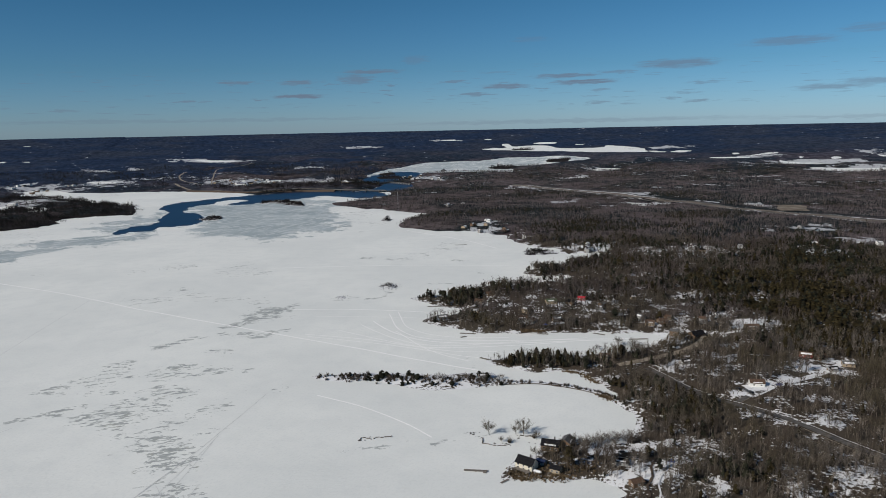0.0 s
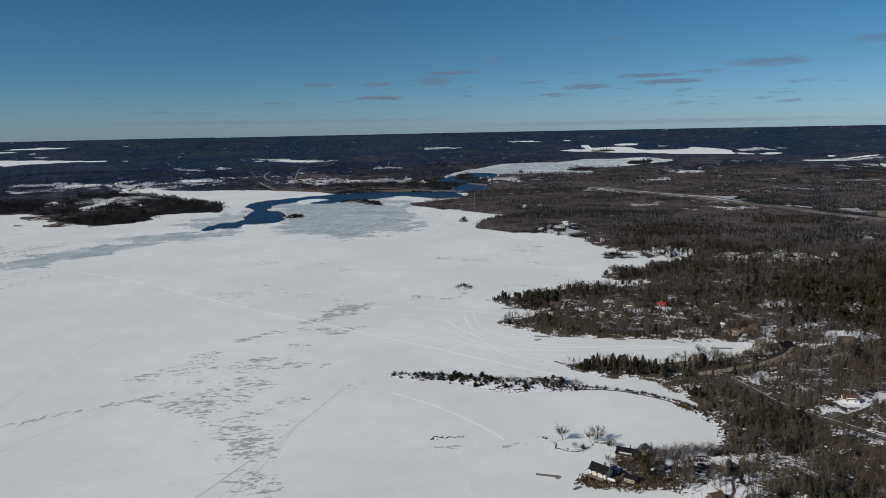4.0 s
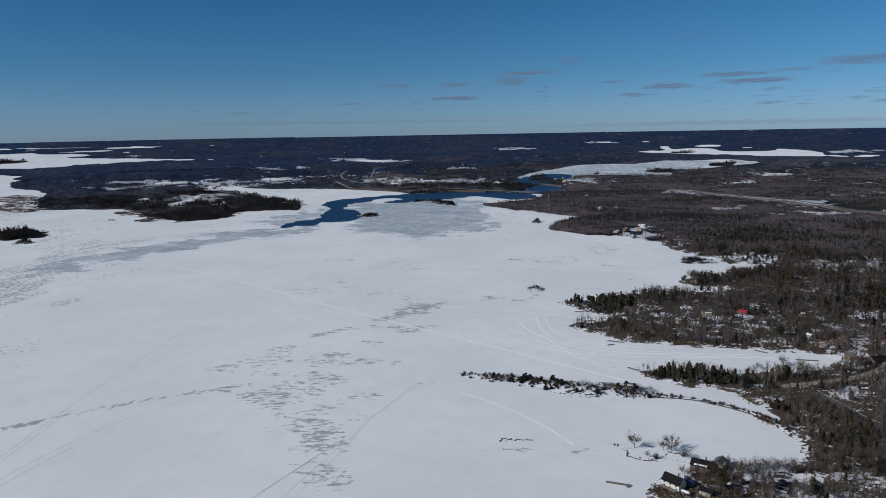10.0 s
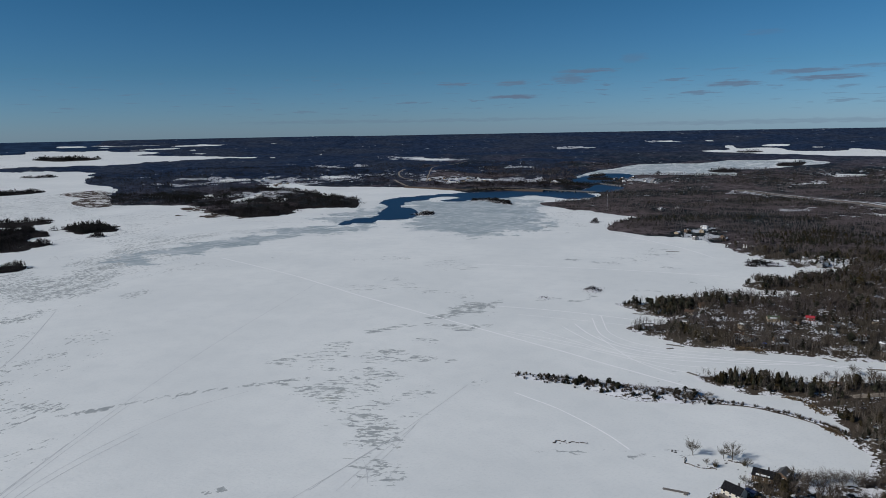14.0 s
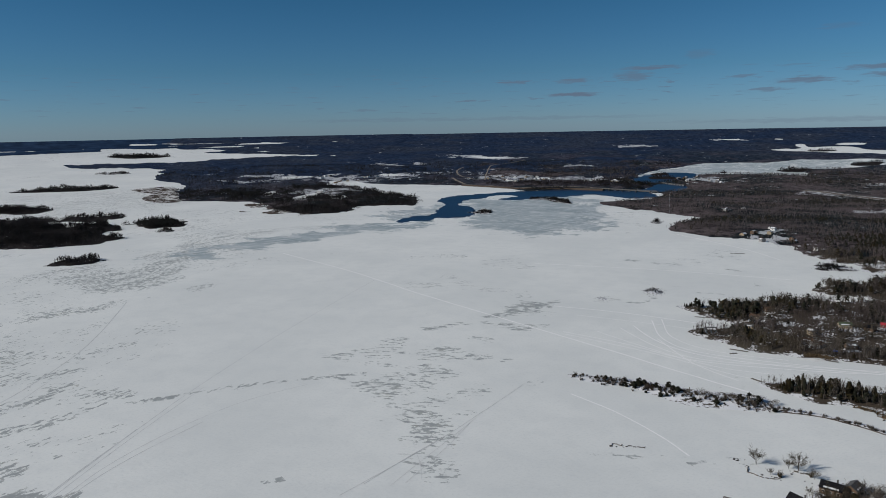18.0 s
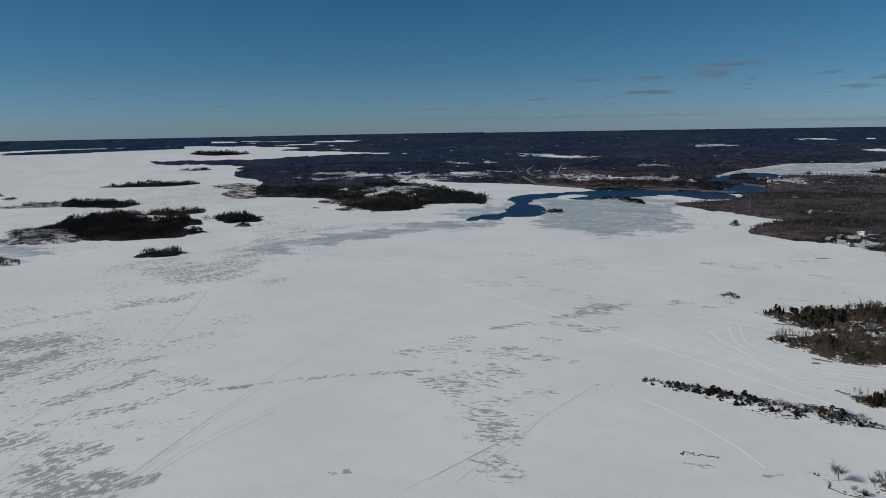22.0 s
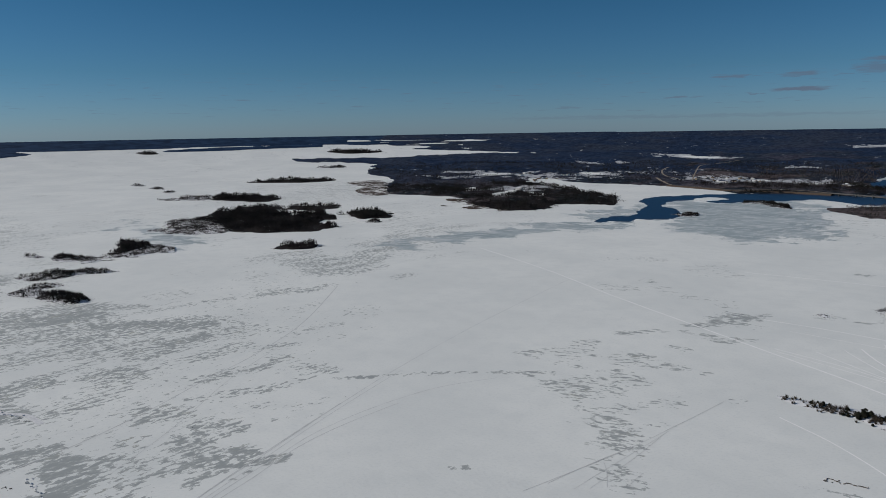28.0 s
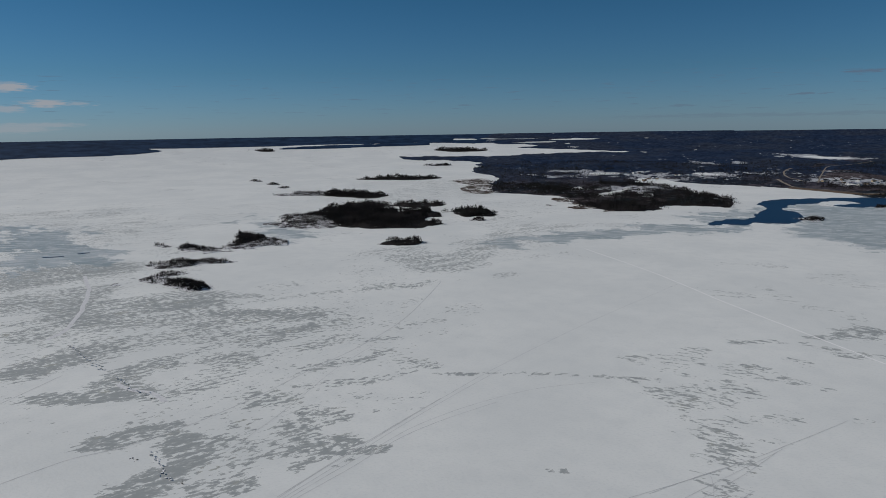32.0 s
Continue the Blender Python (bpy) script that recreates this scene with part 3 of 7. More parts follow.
ISLANDS += [
    ("mixed", [(-1310, 873), (-1222, 850), (-1131, 869), (-1075, 914), (-1084, 971), (-1130, 1026), (-1195, 1051), (-1190, 1108), (-1265, 1165), (-1315, 1157), (-1384, 1121), (-1493, 1190), (-1594, 1189), (-1634, 1159), (-1616, 1098), (-1539, 1019), (-1409, 885)]),
    ("brush", [(-1381, 769), (-1293, 783), (-1234, 829), (-1387, 942), (-1488, 935), (-1452, 851), (-1436, 812)]),
    ("mixed", [(-1885, 1229), (-1776, 1240), (-1674, 1270), (-1704, 1359), (-1813, 1400), (-1895, 1392), (-1976, 1334)]),
    ("brush", [(-2040, 1118), (-2050, 1206), (-2008, 1311), (-1877, 1235), (-1929, 1175)]),
    ("mixed", [(-1440, 1176), (-1364, 1200), (-1360, 1288), (-1410, 1324), (-1463, 1266), (-1502, 1237)]),
]
ISLANDS += [
    ("fir", [(-1234, 1159), (-1152, 1137), (-1118, 1177), (-1135, 1219), (-1226, 1271), (-1273, 1236)]),
    ("shrub", [(-1083, 1100), (-1064, 1102), (-1061, 1117), (-1085, 1124)]),
    ("mixed", [(-982, 761), (-948, 765), (-934, 792), (-938, 813), (-973, 826), (-1012, 804)]),
    ("mixed", [(-1212, 581), (-1153, 565), (-1166, 602), (-1186, 635), (-1246, 658), (-1277, 652), (-1281, 630)]),
    ("brush", [(-1152, 520), (-1112, 540), (-1108, 579), (-1131, 639), (-1165, 644), (-1197, 627), (-1188, 600), (-1201, 573), (-1189, 551)]),
    ("shrub", [(-1202, 479), (-1172, 497), (-1165, 510), (-1213, 515), (-1227, 496)]),
    ("shrub", [(-1270, 460), (-1239, 471), (-1242, 483), (-1279, 477)]),
]
ISLANDS += [
    ("shrub", [(-1079, 383), (-1042, 397), (-1028, 443), (-1012, 485), (-1037, 483), (-1079, 448), (-1096, 397)]),
    ("shrub", [(-979, 334), (-933, 347), (-892, 352), (-859, 360), (-856, 380), (-890, 389), (-938, 379), (-972, 374), (-978, 404), (-1012, 385), (-1000, 350)]),
    ("shrub", [(-980, 297), (-966, 301), (-972, 309), (-987, 305)]),
    ("shrub", [(-2583, 1333), (-2528, 1353), (-2531, 1379), (-2598, 1378)]),
    ("shrub", [(-2425, 1328), (-2348, 1336), (-2377, 1367), (-2425, 1356)]),
    ("shrub", [(-2251, 1280), (-2212, 1285), (-2237, 1318), (-2276, 1313)]),
    ("fir", [(-2316, 1675), (-2223, 1718), (-2113, 1802), (-2073, 1919), (-2142, 1957), (-2299, 1837), (-2317, 1733)]),
]
ISLANDS += [
    ("fir", [(-3049, 2778), (-2908, 2790), (-2798, 2911), (-2822, 2993), (-2972, 2946), (-3064, 2870)]),
    ("fir", [(-3762, 1999), (-3675, 2024), (-3666, 2077), (-3747, 2101), (-3788, 2050)]),
    ("shrub", [(-2564, 2259), (-2475, 2298), (-2451, 2351), (-2521, 2360)]),
    ("shrub", [(-554, 1574), (-520, 1559), (-513, 1596), (-542, 1625)]),
    ("shrub", [(-505, 1903), (-449, 1885), (-386, 1811), (-361, 1803), (-386, 1884), (-448, 1949), (-490, 1956)]),
    ("shrub", [(-85, 863), (-70, 846), (-64, 861), (-73, 875)]),
    ("shrub", [(-133, 808), (-124, 799), (-119, 807), (-127, 813)]),
    ("shrub", [(125, 1066), (141, 1055), (177, 1070), (156, 1093), (136, 1095)])
]
ISLANDS += [
    ("mixed", [(-721, 2868), (-578, 2606), (-522, 2593), (-561, 2727), (-663, 2878)]),
    ("shrub", [(-141, 1493), (-126, 1481), (-115, 1498), (-129, 1528)])
]
ISLANDS += [("mixed", p) for p in LAKE_ISLES]
SPIT = [(-111, 541), (-99, 532), (-85, 528), (-65, 530), (-41, 518), (-19, 507), (3, 506), (25, 510), (48, 516), (74, 513), (90, 506), (109, 493), (121, 479), (126, 486), (111, 502), (91, 514), (70, 521), (46, 526), (36, 540), (13, 542), (-15, 539), (-43, 545), (-71, 546), (-89, 543)]
FAR_SHORES = [
    [(-4244, -91), (-4189, 331), (-4082, 769), (-4053, 1019), (-3985, 1279), (-4038, 1566), (-4192, 1505), (-4100, 1702), (-3962, 1994), (-3822, 2302), (-3706, 2518), (-3474, 2834), (-3109, 3287), (-3010, 3394), (-2452, 3831), (-2613, 4080), (-3450, 3890), (-4276, 2958), (-4828, 1931), (-5107, 976), (-5199, -95)],
    [(-3749, 2141), (-3596, 2320), (-3475, 2567), (-3252, 2925), (-2955, 3332), (-2694, 3571), (-2409, 3764), (-2452, 3831), (-2743, 3636), (-3109, 3287), (-3388, 2951), (-3559, 2674), (-3709, 2394)],
    [(-3058, 3091), (-2890, 3135), (-2663, 3203), (-2344, 3299), (-2093, 3374), (-1828, 3551), (-2150, 4735), (-2873, 4334), (-3378, 3954), (-3226, 3406), (-3001, 3306)],
]

# thin woods on snow
SNOWY = [
    [(191, 480), (208, 487), (216, 495), (234, 494), (240, 483), (232, 471), (207, 454), (198, 462), (188, 473)],
    [(218, 461), (265, 493), (297, 512), (321, 539), (317, 520), (296, 491), (268, 482), (235, 465)],
    [(280, 535), (307, 547), (317, 539), (289, 513), (272, 514)],
    [(172, 541), (197, 553), (204, 539), (189, 508), (175, 515)],
    [(256, 467), (266, 456), (265, 433), (266, 420), (249, 404), (247, 425), (248, 443)],
    [(133, 394), (159, 400), (168, 394), (160, 382), (140, 366), (136, 340), (128, 340), (122, 357)],
]
SNOWY += [
    [(81, 400), (100, 403), (113, 399), (135, 409), (158, 403), (168, 396), (160, 382), (134, 374), (113, 355), (86, 354), (76, 365)],
    [(205, 480), (233, 466), (241, 419), (224, 411), (200, 434)], [(194, 556), (220, 577), (242, 563), (205, 512)],
]
SNOWY += [
    [(202, 384), (222, 394), (234, 379), (242, 359), (224, 331), (178, 332)],
    [(164, 625), (195, 641), (224, 649), (243, 638), (210, 605), (185, 591), (158, 585)],
    [(244, 620), (279, 636), (278, 621), (248, 610)],
    [(286, 664), (324, 651), (314, 624), (282, 618), (269, 624)],
    [(130, 483), (147, 499), (146, 482), (122, 430), (115, 426)],
    [(150, 488), (158, 482), (152, 466), (143, 465)],
    [(244, 595), (262, 594), (255, 579), (241, 580)],
    [(91, 365), (107, 374), (123, 398), (124, 377), (111, 345), (90, 345)],
]

# open ground in the woods: place, radius, amount of snow
CLEARINGS = [(*p, 1.5 * q, s) for p, q, s in (
    ((222.2, 480.9), 9, 1.0), ((210.1, 471.9), 7, 0.9), ((291.0, 525.2), 10, 0.9), ((301.6, 512.1), 12, 0.9), ((188.2, 540.0), 12, 0.7), ((289.8, 635.1), 14, 0.7),
    ((255.0, 456.8), 10, 0.6), ((248.3, 416.6), 12, 0.6), ((163.8, 625.5), 20, 0.8), ((210.8, 640.3), 18, 0.7), ((239.7, 677.1), 12, 0.7), ((277.0, 685.0), 10, 0.7),)]

CLEARINGS += [(*p, 1.5 * q, s) for p, q, s in (
    ((119.7, 363.7), 11, 0.42), ((138.0, 374.9), 10, 0.45), ((100.1, 364.6), 5, 0.8), ((120.1, 398.4), 7, 0.8), ((136.2, 405.3), 7, 0.7), ((140.5, 350.7), 12, 0.6), ((257.4, 493.5), 7, 0.9), ((286.1, 491.9), 6, 0.8), ((219.1, 401.8), 9, 0.5), ((179.0, 374.8), 9, 0.5), ((221.8, 342.1), 9, 0.5),
    ((92.5, 399.4), 8, 0.9), ((73.2, 389.3), 7, 0.5), ((125.7, 405.7), 10, 0.6), ((124.0, 453.2), 8, 0.9),)]
CLEARINGS_C = [(*p, q, s) for p, q, s in (
    ((-1369.4, 2365.0), 75, 0.7), ((-1314.4, 2497.6), 75, 0.7), ((-1520.0, 2442.5), 75, 0.7), ((-723.9, 2462.8), 90, 0.7), ((-715.8, 2628.1), 80, 0.7), ((-629.6, 2550.3), 80, 0.8), ((-830.9, 2558.3), 80, 0.6),
    ((-981.8, 2720.3), 90, 0.5), ((-81.4, 2597.9), 70, 0.6), ((-25.7, 2521.8), 60, 0.6), ((-124.5, 2723.1), 60, 0.6), ((21.4, 1704.6), 40, 0.6), ((-334.4, 2490.1), 50, 0.6), ((506.7, 1830.0), 70, 0.6), ((325.7, 1780.6), 40, 0.5), ((95.2, 1397.9), 22, 0.6))]
CLEARINGS_D = [(*p, q, s) for p, q, s in (
    ((-1646.2, 2405.8), 90, 0.9), ((-1593.1, 2493.8), 80, 0.8), ((-1311.4, 2619.8), 90, 0.9), ((-1215.7, 2667.9), 80, 0.9), ((-697.4, 2560.9), 90, 0.9), ((-604.3, 2624.8), 110, 1.0), ((-506.6, 2618.7), 90, 0.9), ((-1546.5, 3093.0), 90, 0.8),
    ((-1666.0, 2259.4), 60, 0.5), ((-1765.3, 2229.1), 50, 0.8), ((-1358.8, 2391.0), 60, 0.6), ((-1274.8, 1906.8), 60, 0.7), ((-1517.6, 1811.6), 50, 0.4), ((-1169.3, 2534.5), 70, 0.6), ((794.4, 2146.5), 60, 0.5), ((640.7, 2874.4), 80, 0.5), ((443.3, 2542.9), 80, 0.5), ((781.7, 1554.8), 60, 0.6), ((409.7, 1299.8), 40, 0.3))]
CLEARINGS_B = [(*p, 1.7 * q, s) for p, q, s in (
    ((377.2, 1029.5), 40, 0.7), ((322.1, 1044.8), 30, 0.6), ((546.6, 1011.2), 35, 0.8), ((664.4, 1097.3), 28, 0.8), ((652.7, 1232.1), 30, 0.7), ((248.4, 1103.0), 22, 0.9),
    ((276.8, 767.0), 14, 0.7), ((421.3, 685.3), 35, 0.4), ((-1232.8, 1977.6), 60, 0.9), ((-1177.8, 1760.6), 40, 0.8), ((150.9, 397.1), 12, 0.4), ((207.6, 360.6), 16, 0.35))]

CLEARINGS_E = [(*p, q, 1.0) for p, q in (
    ((1447.2, 2881.4), 90), ((1550.3, 2835.1), 90), ((1453.6, 2616.1), 75), ((1566.2, 2591.9), 80), ((1691.5, 2559.1), 80), ((1319.4, 3165.5), 65), ((1455.7, 3156.3), 60), ((1901.2, 3157.2), 55),
    ((1934.4, 3008.6), 55), ((-1208.8, 3510.5), 75), ((-1095.8, 3512.8), 75), ((19.6, 4371.3), 60), ((-1181.2, 3447.3), 65), ((-1043.9, 3447.4), 60), ((1201.3, 3670.8), 60), ((-476.5, 4078.9), 60), ((-623.5, 3129.9), 50))]
CLEARINGS_E += [(*p, q, 0.95) for p, q in (
    ((250, 2140), 42), ((290, 2120), 42), ((480, 1900), 40), ((525, 1885), 40), ((455, 1715), 36), ((490, 1705), 38), ((520, 1685), 30), ((610, 1685), 34), ((645, 1670), 34), ((378, 1620), 32), ((325, 1740), 36), ((720, 1655), 34), ((760, 1630), 34), ((500, 2570), 50), ((1090, 2420), 50))]
CLEARINGS_F = [(*p, 11, 0.72) for p in (
    (30, 718), (51, 780), (37, 755), (83, 850), (121, 847), (150, 744), (182, 749), (114, 730), (78, 680), (112, 676), (162, 708), (183, 698), (205, 660), (64, 745), (96, 770), (130, 800), (20, 706), (170, 676), (150, 668))] + [(*p, 22, 0.8) for p in [(70, 1309), (103, 1319), (91, 1366), (140, 1207), (48, 1357), (123, 1267), (204, 1108), (235, 1104)]]
ROADS = [
    ("asphalt", 5.2, [(161, 535), (171, 507), (183, 475), (198, 452), (212, 433), (225, 413), (238, 386), (252, 365)]),
    ("gravel", 6.5, [(141, 547), (160, 554), (182, 565), (206, 579), (228, 601), (244, 626)]),
    ("snowy", 4.5, [(245, 627), (263, 623), (288, 632)]),
    ("earth", 1.4, [(102, 332), (108, 346), (109, 354), (115, 364), (117, 374), (122, 382)]),
    ("snowy", 4.0, [(90, 392), (100, 395), (112, 396)]),
    ("snowy", 6.0, [(212, 462), (238, 479), (267, 495), (295, 513), (319, 533)]),
    ("snowy", 1.1, [(108, 332), (114, 346), (116, 357), (121, 366)]),
    ("asphalt", 4.0, [(202, 456), (219, 468), (233, 475)])
]
ROADS += [
    ("verge", 30.0, [(217, 2239), (301, 2121), (397, 1993), (478, 1865), (556, 1725), (622, 1604), (676, 1490), (736, 1415), (789, 1347), (873, 1273)]),
    ("asphalt", 12.0, [(223, 2302), (309, 2177), (407, 2043), (489, 1909), (563, 1750), (630, 1626), (685, 1508), (744, 1431), (798, 1362), (882, 1286)]),
    ("asphalt", 12.0, [(213, 2199), (296, 2085), (390, 1961), (471, 1837), (548, 1701), (614, 1583), (668, 1472), (727, 1398), (781, 1332), (859, 1253)]),
    ("gravel", 10.0, [(-982, 2527), (-875, 2363), (-747, 2299), (-609, 2238), (-470, 2288), (-357, 2269), (-185, 2185)]),
    ("gravel", 5.0, [(-827, 2465), (-923, 2781), (-984, 3070), (-897, 3291)])
]
ROADS += [
    ("gravel", 7.0, [(-880, 2501), (-1007, 2666), (-1080, 2848), (-1090, 2947)])
]

# slush on the ice: line, half-width in metres, strength
SLUSH = [
    ([(-672, 135), (-680, 161), (-685, 184)], 28, 1.15), ([(-587, 116), (-573, 135), (-555, 157), (-542, 183)], 12.4, 1.05),
    ([(-474, 121), (-465, 139), (-467, 154), (-461, 168)], 11.4, 0.95), ([(-459, 167), (-457, 188), (-451, 202)], 9.2, 0.62),
    ([(-387, 120), (-396, 140), (-404, 161), (-429, 166)], 14.7, 1.05), ([(-399, 158), (-411, 183)], 13.3, 0.8), ([(-366, 151), (-353, 168)], 9.5, 0.8),
    ([(-375, 169), (-392, 196), (-383, 199)], 14.5, 0.72), ([(-577, 172), (-601, 203), (-594, 219)], 21, 0.88), ([(-582, 167), (-584, 179), (-547, 183)], 13.0, 0.8),
]
SLUSH += [
    ([(-537, 192), (-529, 216), (-537, 243), (-556, 273), (-545, 283)], 16.0, 0.66), ([(-579, 263), (-560, 270)], 17.8, 0.75),
    ([(-621, 225), (-606, 255), (-606, 271)], 7.8, 0.65), ([(-792, 163), (-766, 187), (-794, 216), (-795, 244)], 34, 0.78),
    ([(-667, 183), (-687, 209), (-685, 234)], 31, 0.76), ([(-676, 230), (-679, 264), (-645, 295)], 27, 0.72), ([(-520, 207), (-501, 226), (-490, 244)], 11.3, 0.5),
    ([(-459, 241), (-449, 250)], 16.2, 0.85), ([(-511, 250), (-490, 268)], 11.7, 0.5), ([(-957, 201), (-941, 234), (-970, 268)], 49, 0.85),
    ([(-845, 231), (-843, 266), (-840, 304), (-826, 353)], 47, 0.85),
]
SLUSH += [
    ([(-830, 198), (-766, 213)], 23, 0.75), ([(-771, 236), (-748, 286), (-745, 336)], 40, 0.78), ([(-689, 310), (-688, 354), (-661, 394)], 31, 0.82),
    ([(-757, 377), (-751, 418), (-724, 482)], 15.8, 0.55), ([(-602, 309), (-607, 342), (-603, 372)], 19.1, 0.82), ([(-650, 388), (-632, 419)], 12.5, 0.6),
    ([(-649, 291), (-638, 328)], 20, 0.65), ([(-559, 291), (-563, 316)], 9.1, 0.62), ([(-550, 332), (-553, 365), (-552, 378)], 15.4, 0.66),
    ([(-544, 373), (-514, 412)], 7.7, 0.75), ([(-484, 349), (-490, 375)], 10.0, 0.8), ([(-499, 306), (-493, 331)], 7.9, 0.8), ([(-465, 274), (-450, 296)], 6.7, 0.65),
]
SLUSH += [
    ([(-452, 303), (-434, 328), (-432, 376), (-423, 384)], 7.2, 0.72), ([(-458, 372), (-443, 386)], 6.3, 0.55),
    ([(-408, 373), (-385, 397), (-358, 424), (-329, 447), (-300, 470)], 4.6, 0.78), ([(-413, 296), (-410, 304)], 4.9, 0.75), ([(-392, 307), (-383, 333)], 9.6, 0.5),
    ([(-383, 289), (-363, 315)], 3.3, 0.55), ([(-400, 234), (-365, 221), (-364, 233)], 16.2, 0.85), ([(-420, 255), (-397, 260)], 11.1, 0.78),
    ([(-349, 235), (-333, 250)], 7.9, 0.8), ([(-395, 201), (-404, 219)], 8.0, 0.62), ([(-371, 185), (-366, 189)], 6.0, 0.55), ([(-350, 203), (-352, 212)], 6.7, 0.72),
    ([(-332, 219), (-334, 233)], 4.1, 0.55),
]
SLUSH += [
    ([(-633, 451), (-614, 502), (-615, 538)], 11.0, 0.5), ([(-536, 460), (-526, 483)], 13.3, 0.62), ([(-537, 430), (-495, 455)], 10.2, 0.42),
    ([(-585, 402), (-576, 424)], 8.9, 0.55), ([(-712, 526), (-677, 573), (-675, 611)], 17.1, 0.78), ([(-836, 721), (-756, 696), (-796, 824), (-813, 899)], 48, 0.75),
    ([(-922, 684), (-898, 775)], 29, 0.65), ([(-705, 694), (-710, 735)], 21, 0.62), ([(-815, 564), (-815, 646), (-769, 674)], 8.8, 0.5),
    ([(-821, 484), (-780, 520)], 11.4, 0.42), ([(-663, 621), (-651, 640)], 7.1, 0.65), ([(-630, 697), (-631, 721)], 11.5, 0.75), ([(-624, 493), (-584, 511)], 10.7, 0.42),
]
SLUSH += [
    ([(-826, 929), (-788, 1030), (-738, 1144)], 42, 0.7), ([(-749, 828), (-741, 905), (-751, 1016)], 23, 0.5),
    ([(-258, 464), (-241, 463), (-228, 475), (-220, 506)], 14.5, 0.66), ([(-234, 451), (-218, 463), (-205, 478)], 8.7, 0.58),
    ([(-217, 435), (-198, 439), (-192, 452), (-165, 483)], 9.2, 0.66), ([(-196, 423), (-183, 417), (-176, 396)], 15.9, 0.78), ([(-180, 426), (-159, 439)], 7.3, 0.42),
    ([(-173, 394), (-167, 404)], 6.5, 0.5), ([(-162, 360), (-149, 354)], 11.7, 0.62), ([(-174, 366), (-160, 390)], 6.9, 0.48), ([(-296, 472), (-273, 487)], 4.3, 0.75),
    ([(-247, 488), (-238, 495)], 6.9, 0.72),
]
SLUSH += [
    ([(-205, 501), (-198, 507)], 6.8, 0.66), ([(-283, 537), (-283, 584)], 12.4, 0.62), ([(-305, 542), (-294, 552)], 5.2, 0.55), ([(-318, 520), (-312, 525)], 8.4, 0.72),
    ([(-261, 550), (-243, 555), (-226, 572)], 10.1, 0.66), ([(-237, 543), (-214, 555), (-192, 560)], 11.2, 0.66), ([(-216, 608), (-207, 609)], 9.3, 0.58),
    ([(-273, 621), (-257, 647), (-227, 665), (-218, 663)], 6.4, 0.85), ([(-227, 689), (-203, 716), (-201, 744), (-174, 776)], 7.5, 0.88),
    ([(-200, 731), (-194, 749)], 17.9, 0.8), ([(-206, 664), (-189, 657), (-164, 675)], 7.4, 0.78), ([(-171, 558), (-167, 560)], 4.7, 0.75),
    ([(-157, 516), (-144, 534)], 4.1, 0.35),
]
SLUSH += [
    ([(-133, 512), (-128, 517)], 5.2, 0.72), ([(-301, 657), (-294, 666)], 6.9, 0.55), ([(-227, 406), (-215, 408)], 4.2, 0.42), ([(-238, 308), (-231, 313)], 3.1, 0.75),
    ([(-225, 791), (-215, 794)], 8.8, 0.6), ([(-417, 1012), (-383, 1011)], 15.0, 0.6), ([(-356, 885), (-296, 823)], 10.7, 0.5), ([(-494, 988), (-477, 991)], 10.2, 0.5),
    ([(-1620, 355), (-1637, 422), (-1636, 499)], 71, 0.6), ([(-1403, 359), (-1393, 432), (-1375, 508)], 71, 0.5), ([(-1525, 432), (-1535, 546), (-1477, 682)], 54, 0.55),
    ([(-1109, 237), (-1106, 279), (-1106, 331)], 66, 0.95), ([(-1028, 307), (-1075, 369)], 31, 0.5),
]
SLUSH += [
    ([(-2099, 467), (-2066, 621), (-1967, 765)], 94, 0.45), ([(-1688, 577), (-1665, 727), (-1606, 816)], 54, 0.5), ([(-1791, 862), (-1781, 957), (-1613, 963)], 63, 0.5),
    ([(-1161, 727), (-1122, 806)], 24, 0.6), ([(-1674, 1335), (-1628, 1481), (-1766, 1773)], 214, 0.62), ([(-1874, 1308), (-2005, 1601)], 145, 0.5),
    ([(-1086, 1243), (-1036, 1399), (-848, 1359)], 69, 0.5), ([(-1307, 1400), (-1161, 1419)], 72, 0.5), ([(-984, 1072), (-883, 1174), (-764, 1268)], 45, 0.6),
    ([(-1280, 1728), (-1154, 1667)], 90, 0.55), ([(-873, 875), (-902, 1032), (-864, 1167)], 38, 0.7),
]

SLUSH += [
    ([(-799, 217), (-805, 254), (-799, 301), (-780, 353)], 17, 1.08), ([(-806, 260), (-818, 305), (-785, 334)], 11, 0.95), ([(-725, 337), (-706, 364), (-669, 378), (-645, 399)], 15, 1.0),
    ([(-613, 339), (-603, 359), (-606, 377)], 9, 1.0), ([(-892, 203), (-884, 237), (-879, 266)], 14, 0.95), ([(-805, 372), (-778, 403)], 13, 0.85), ([(-792, 163), (-786, 190)], 9, 0.85),
    ([(-843, 301), (-812, 347)], 9, 0.9), ([(-704, 311), (-664, 355)], 8, 0.8), ([(-665, 253), (-640, 304)], 8, 0.8), ([(-719, 204), (-689, 243)], 8, 0.75), ([(-752, 307), (-737, 339)], 10, 0.85),
]

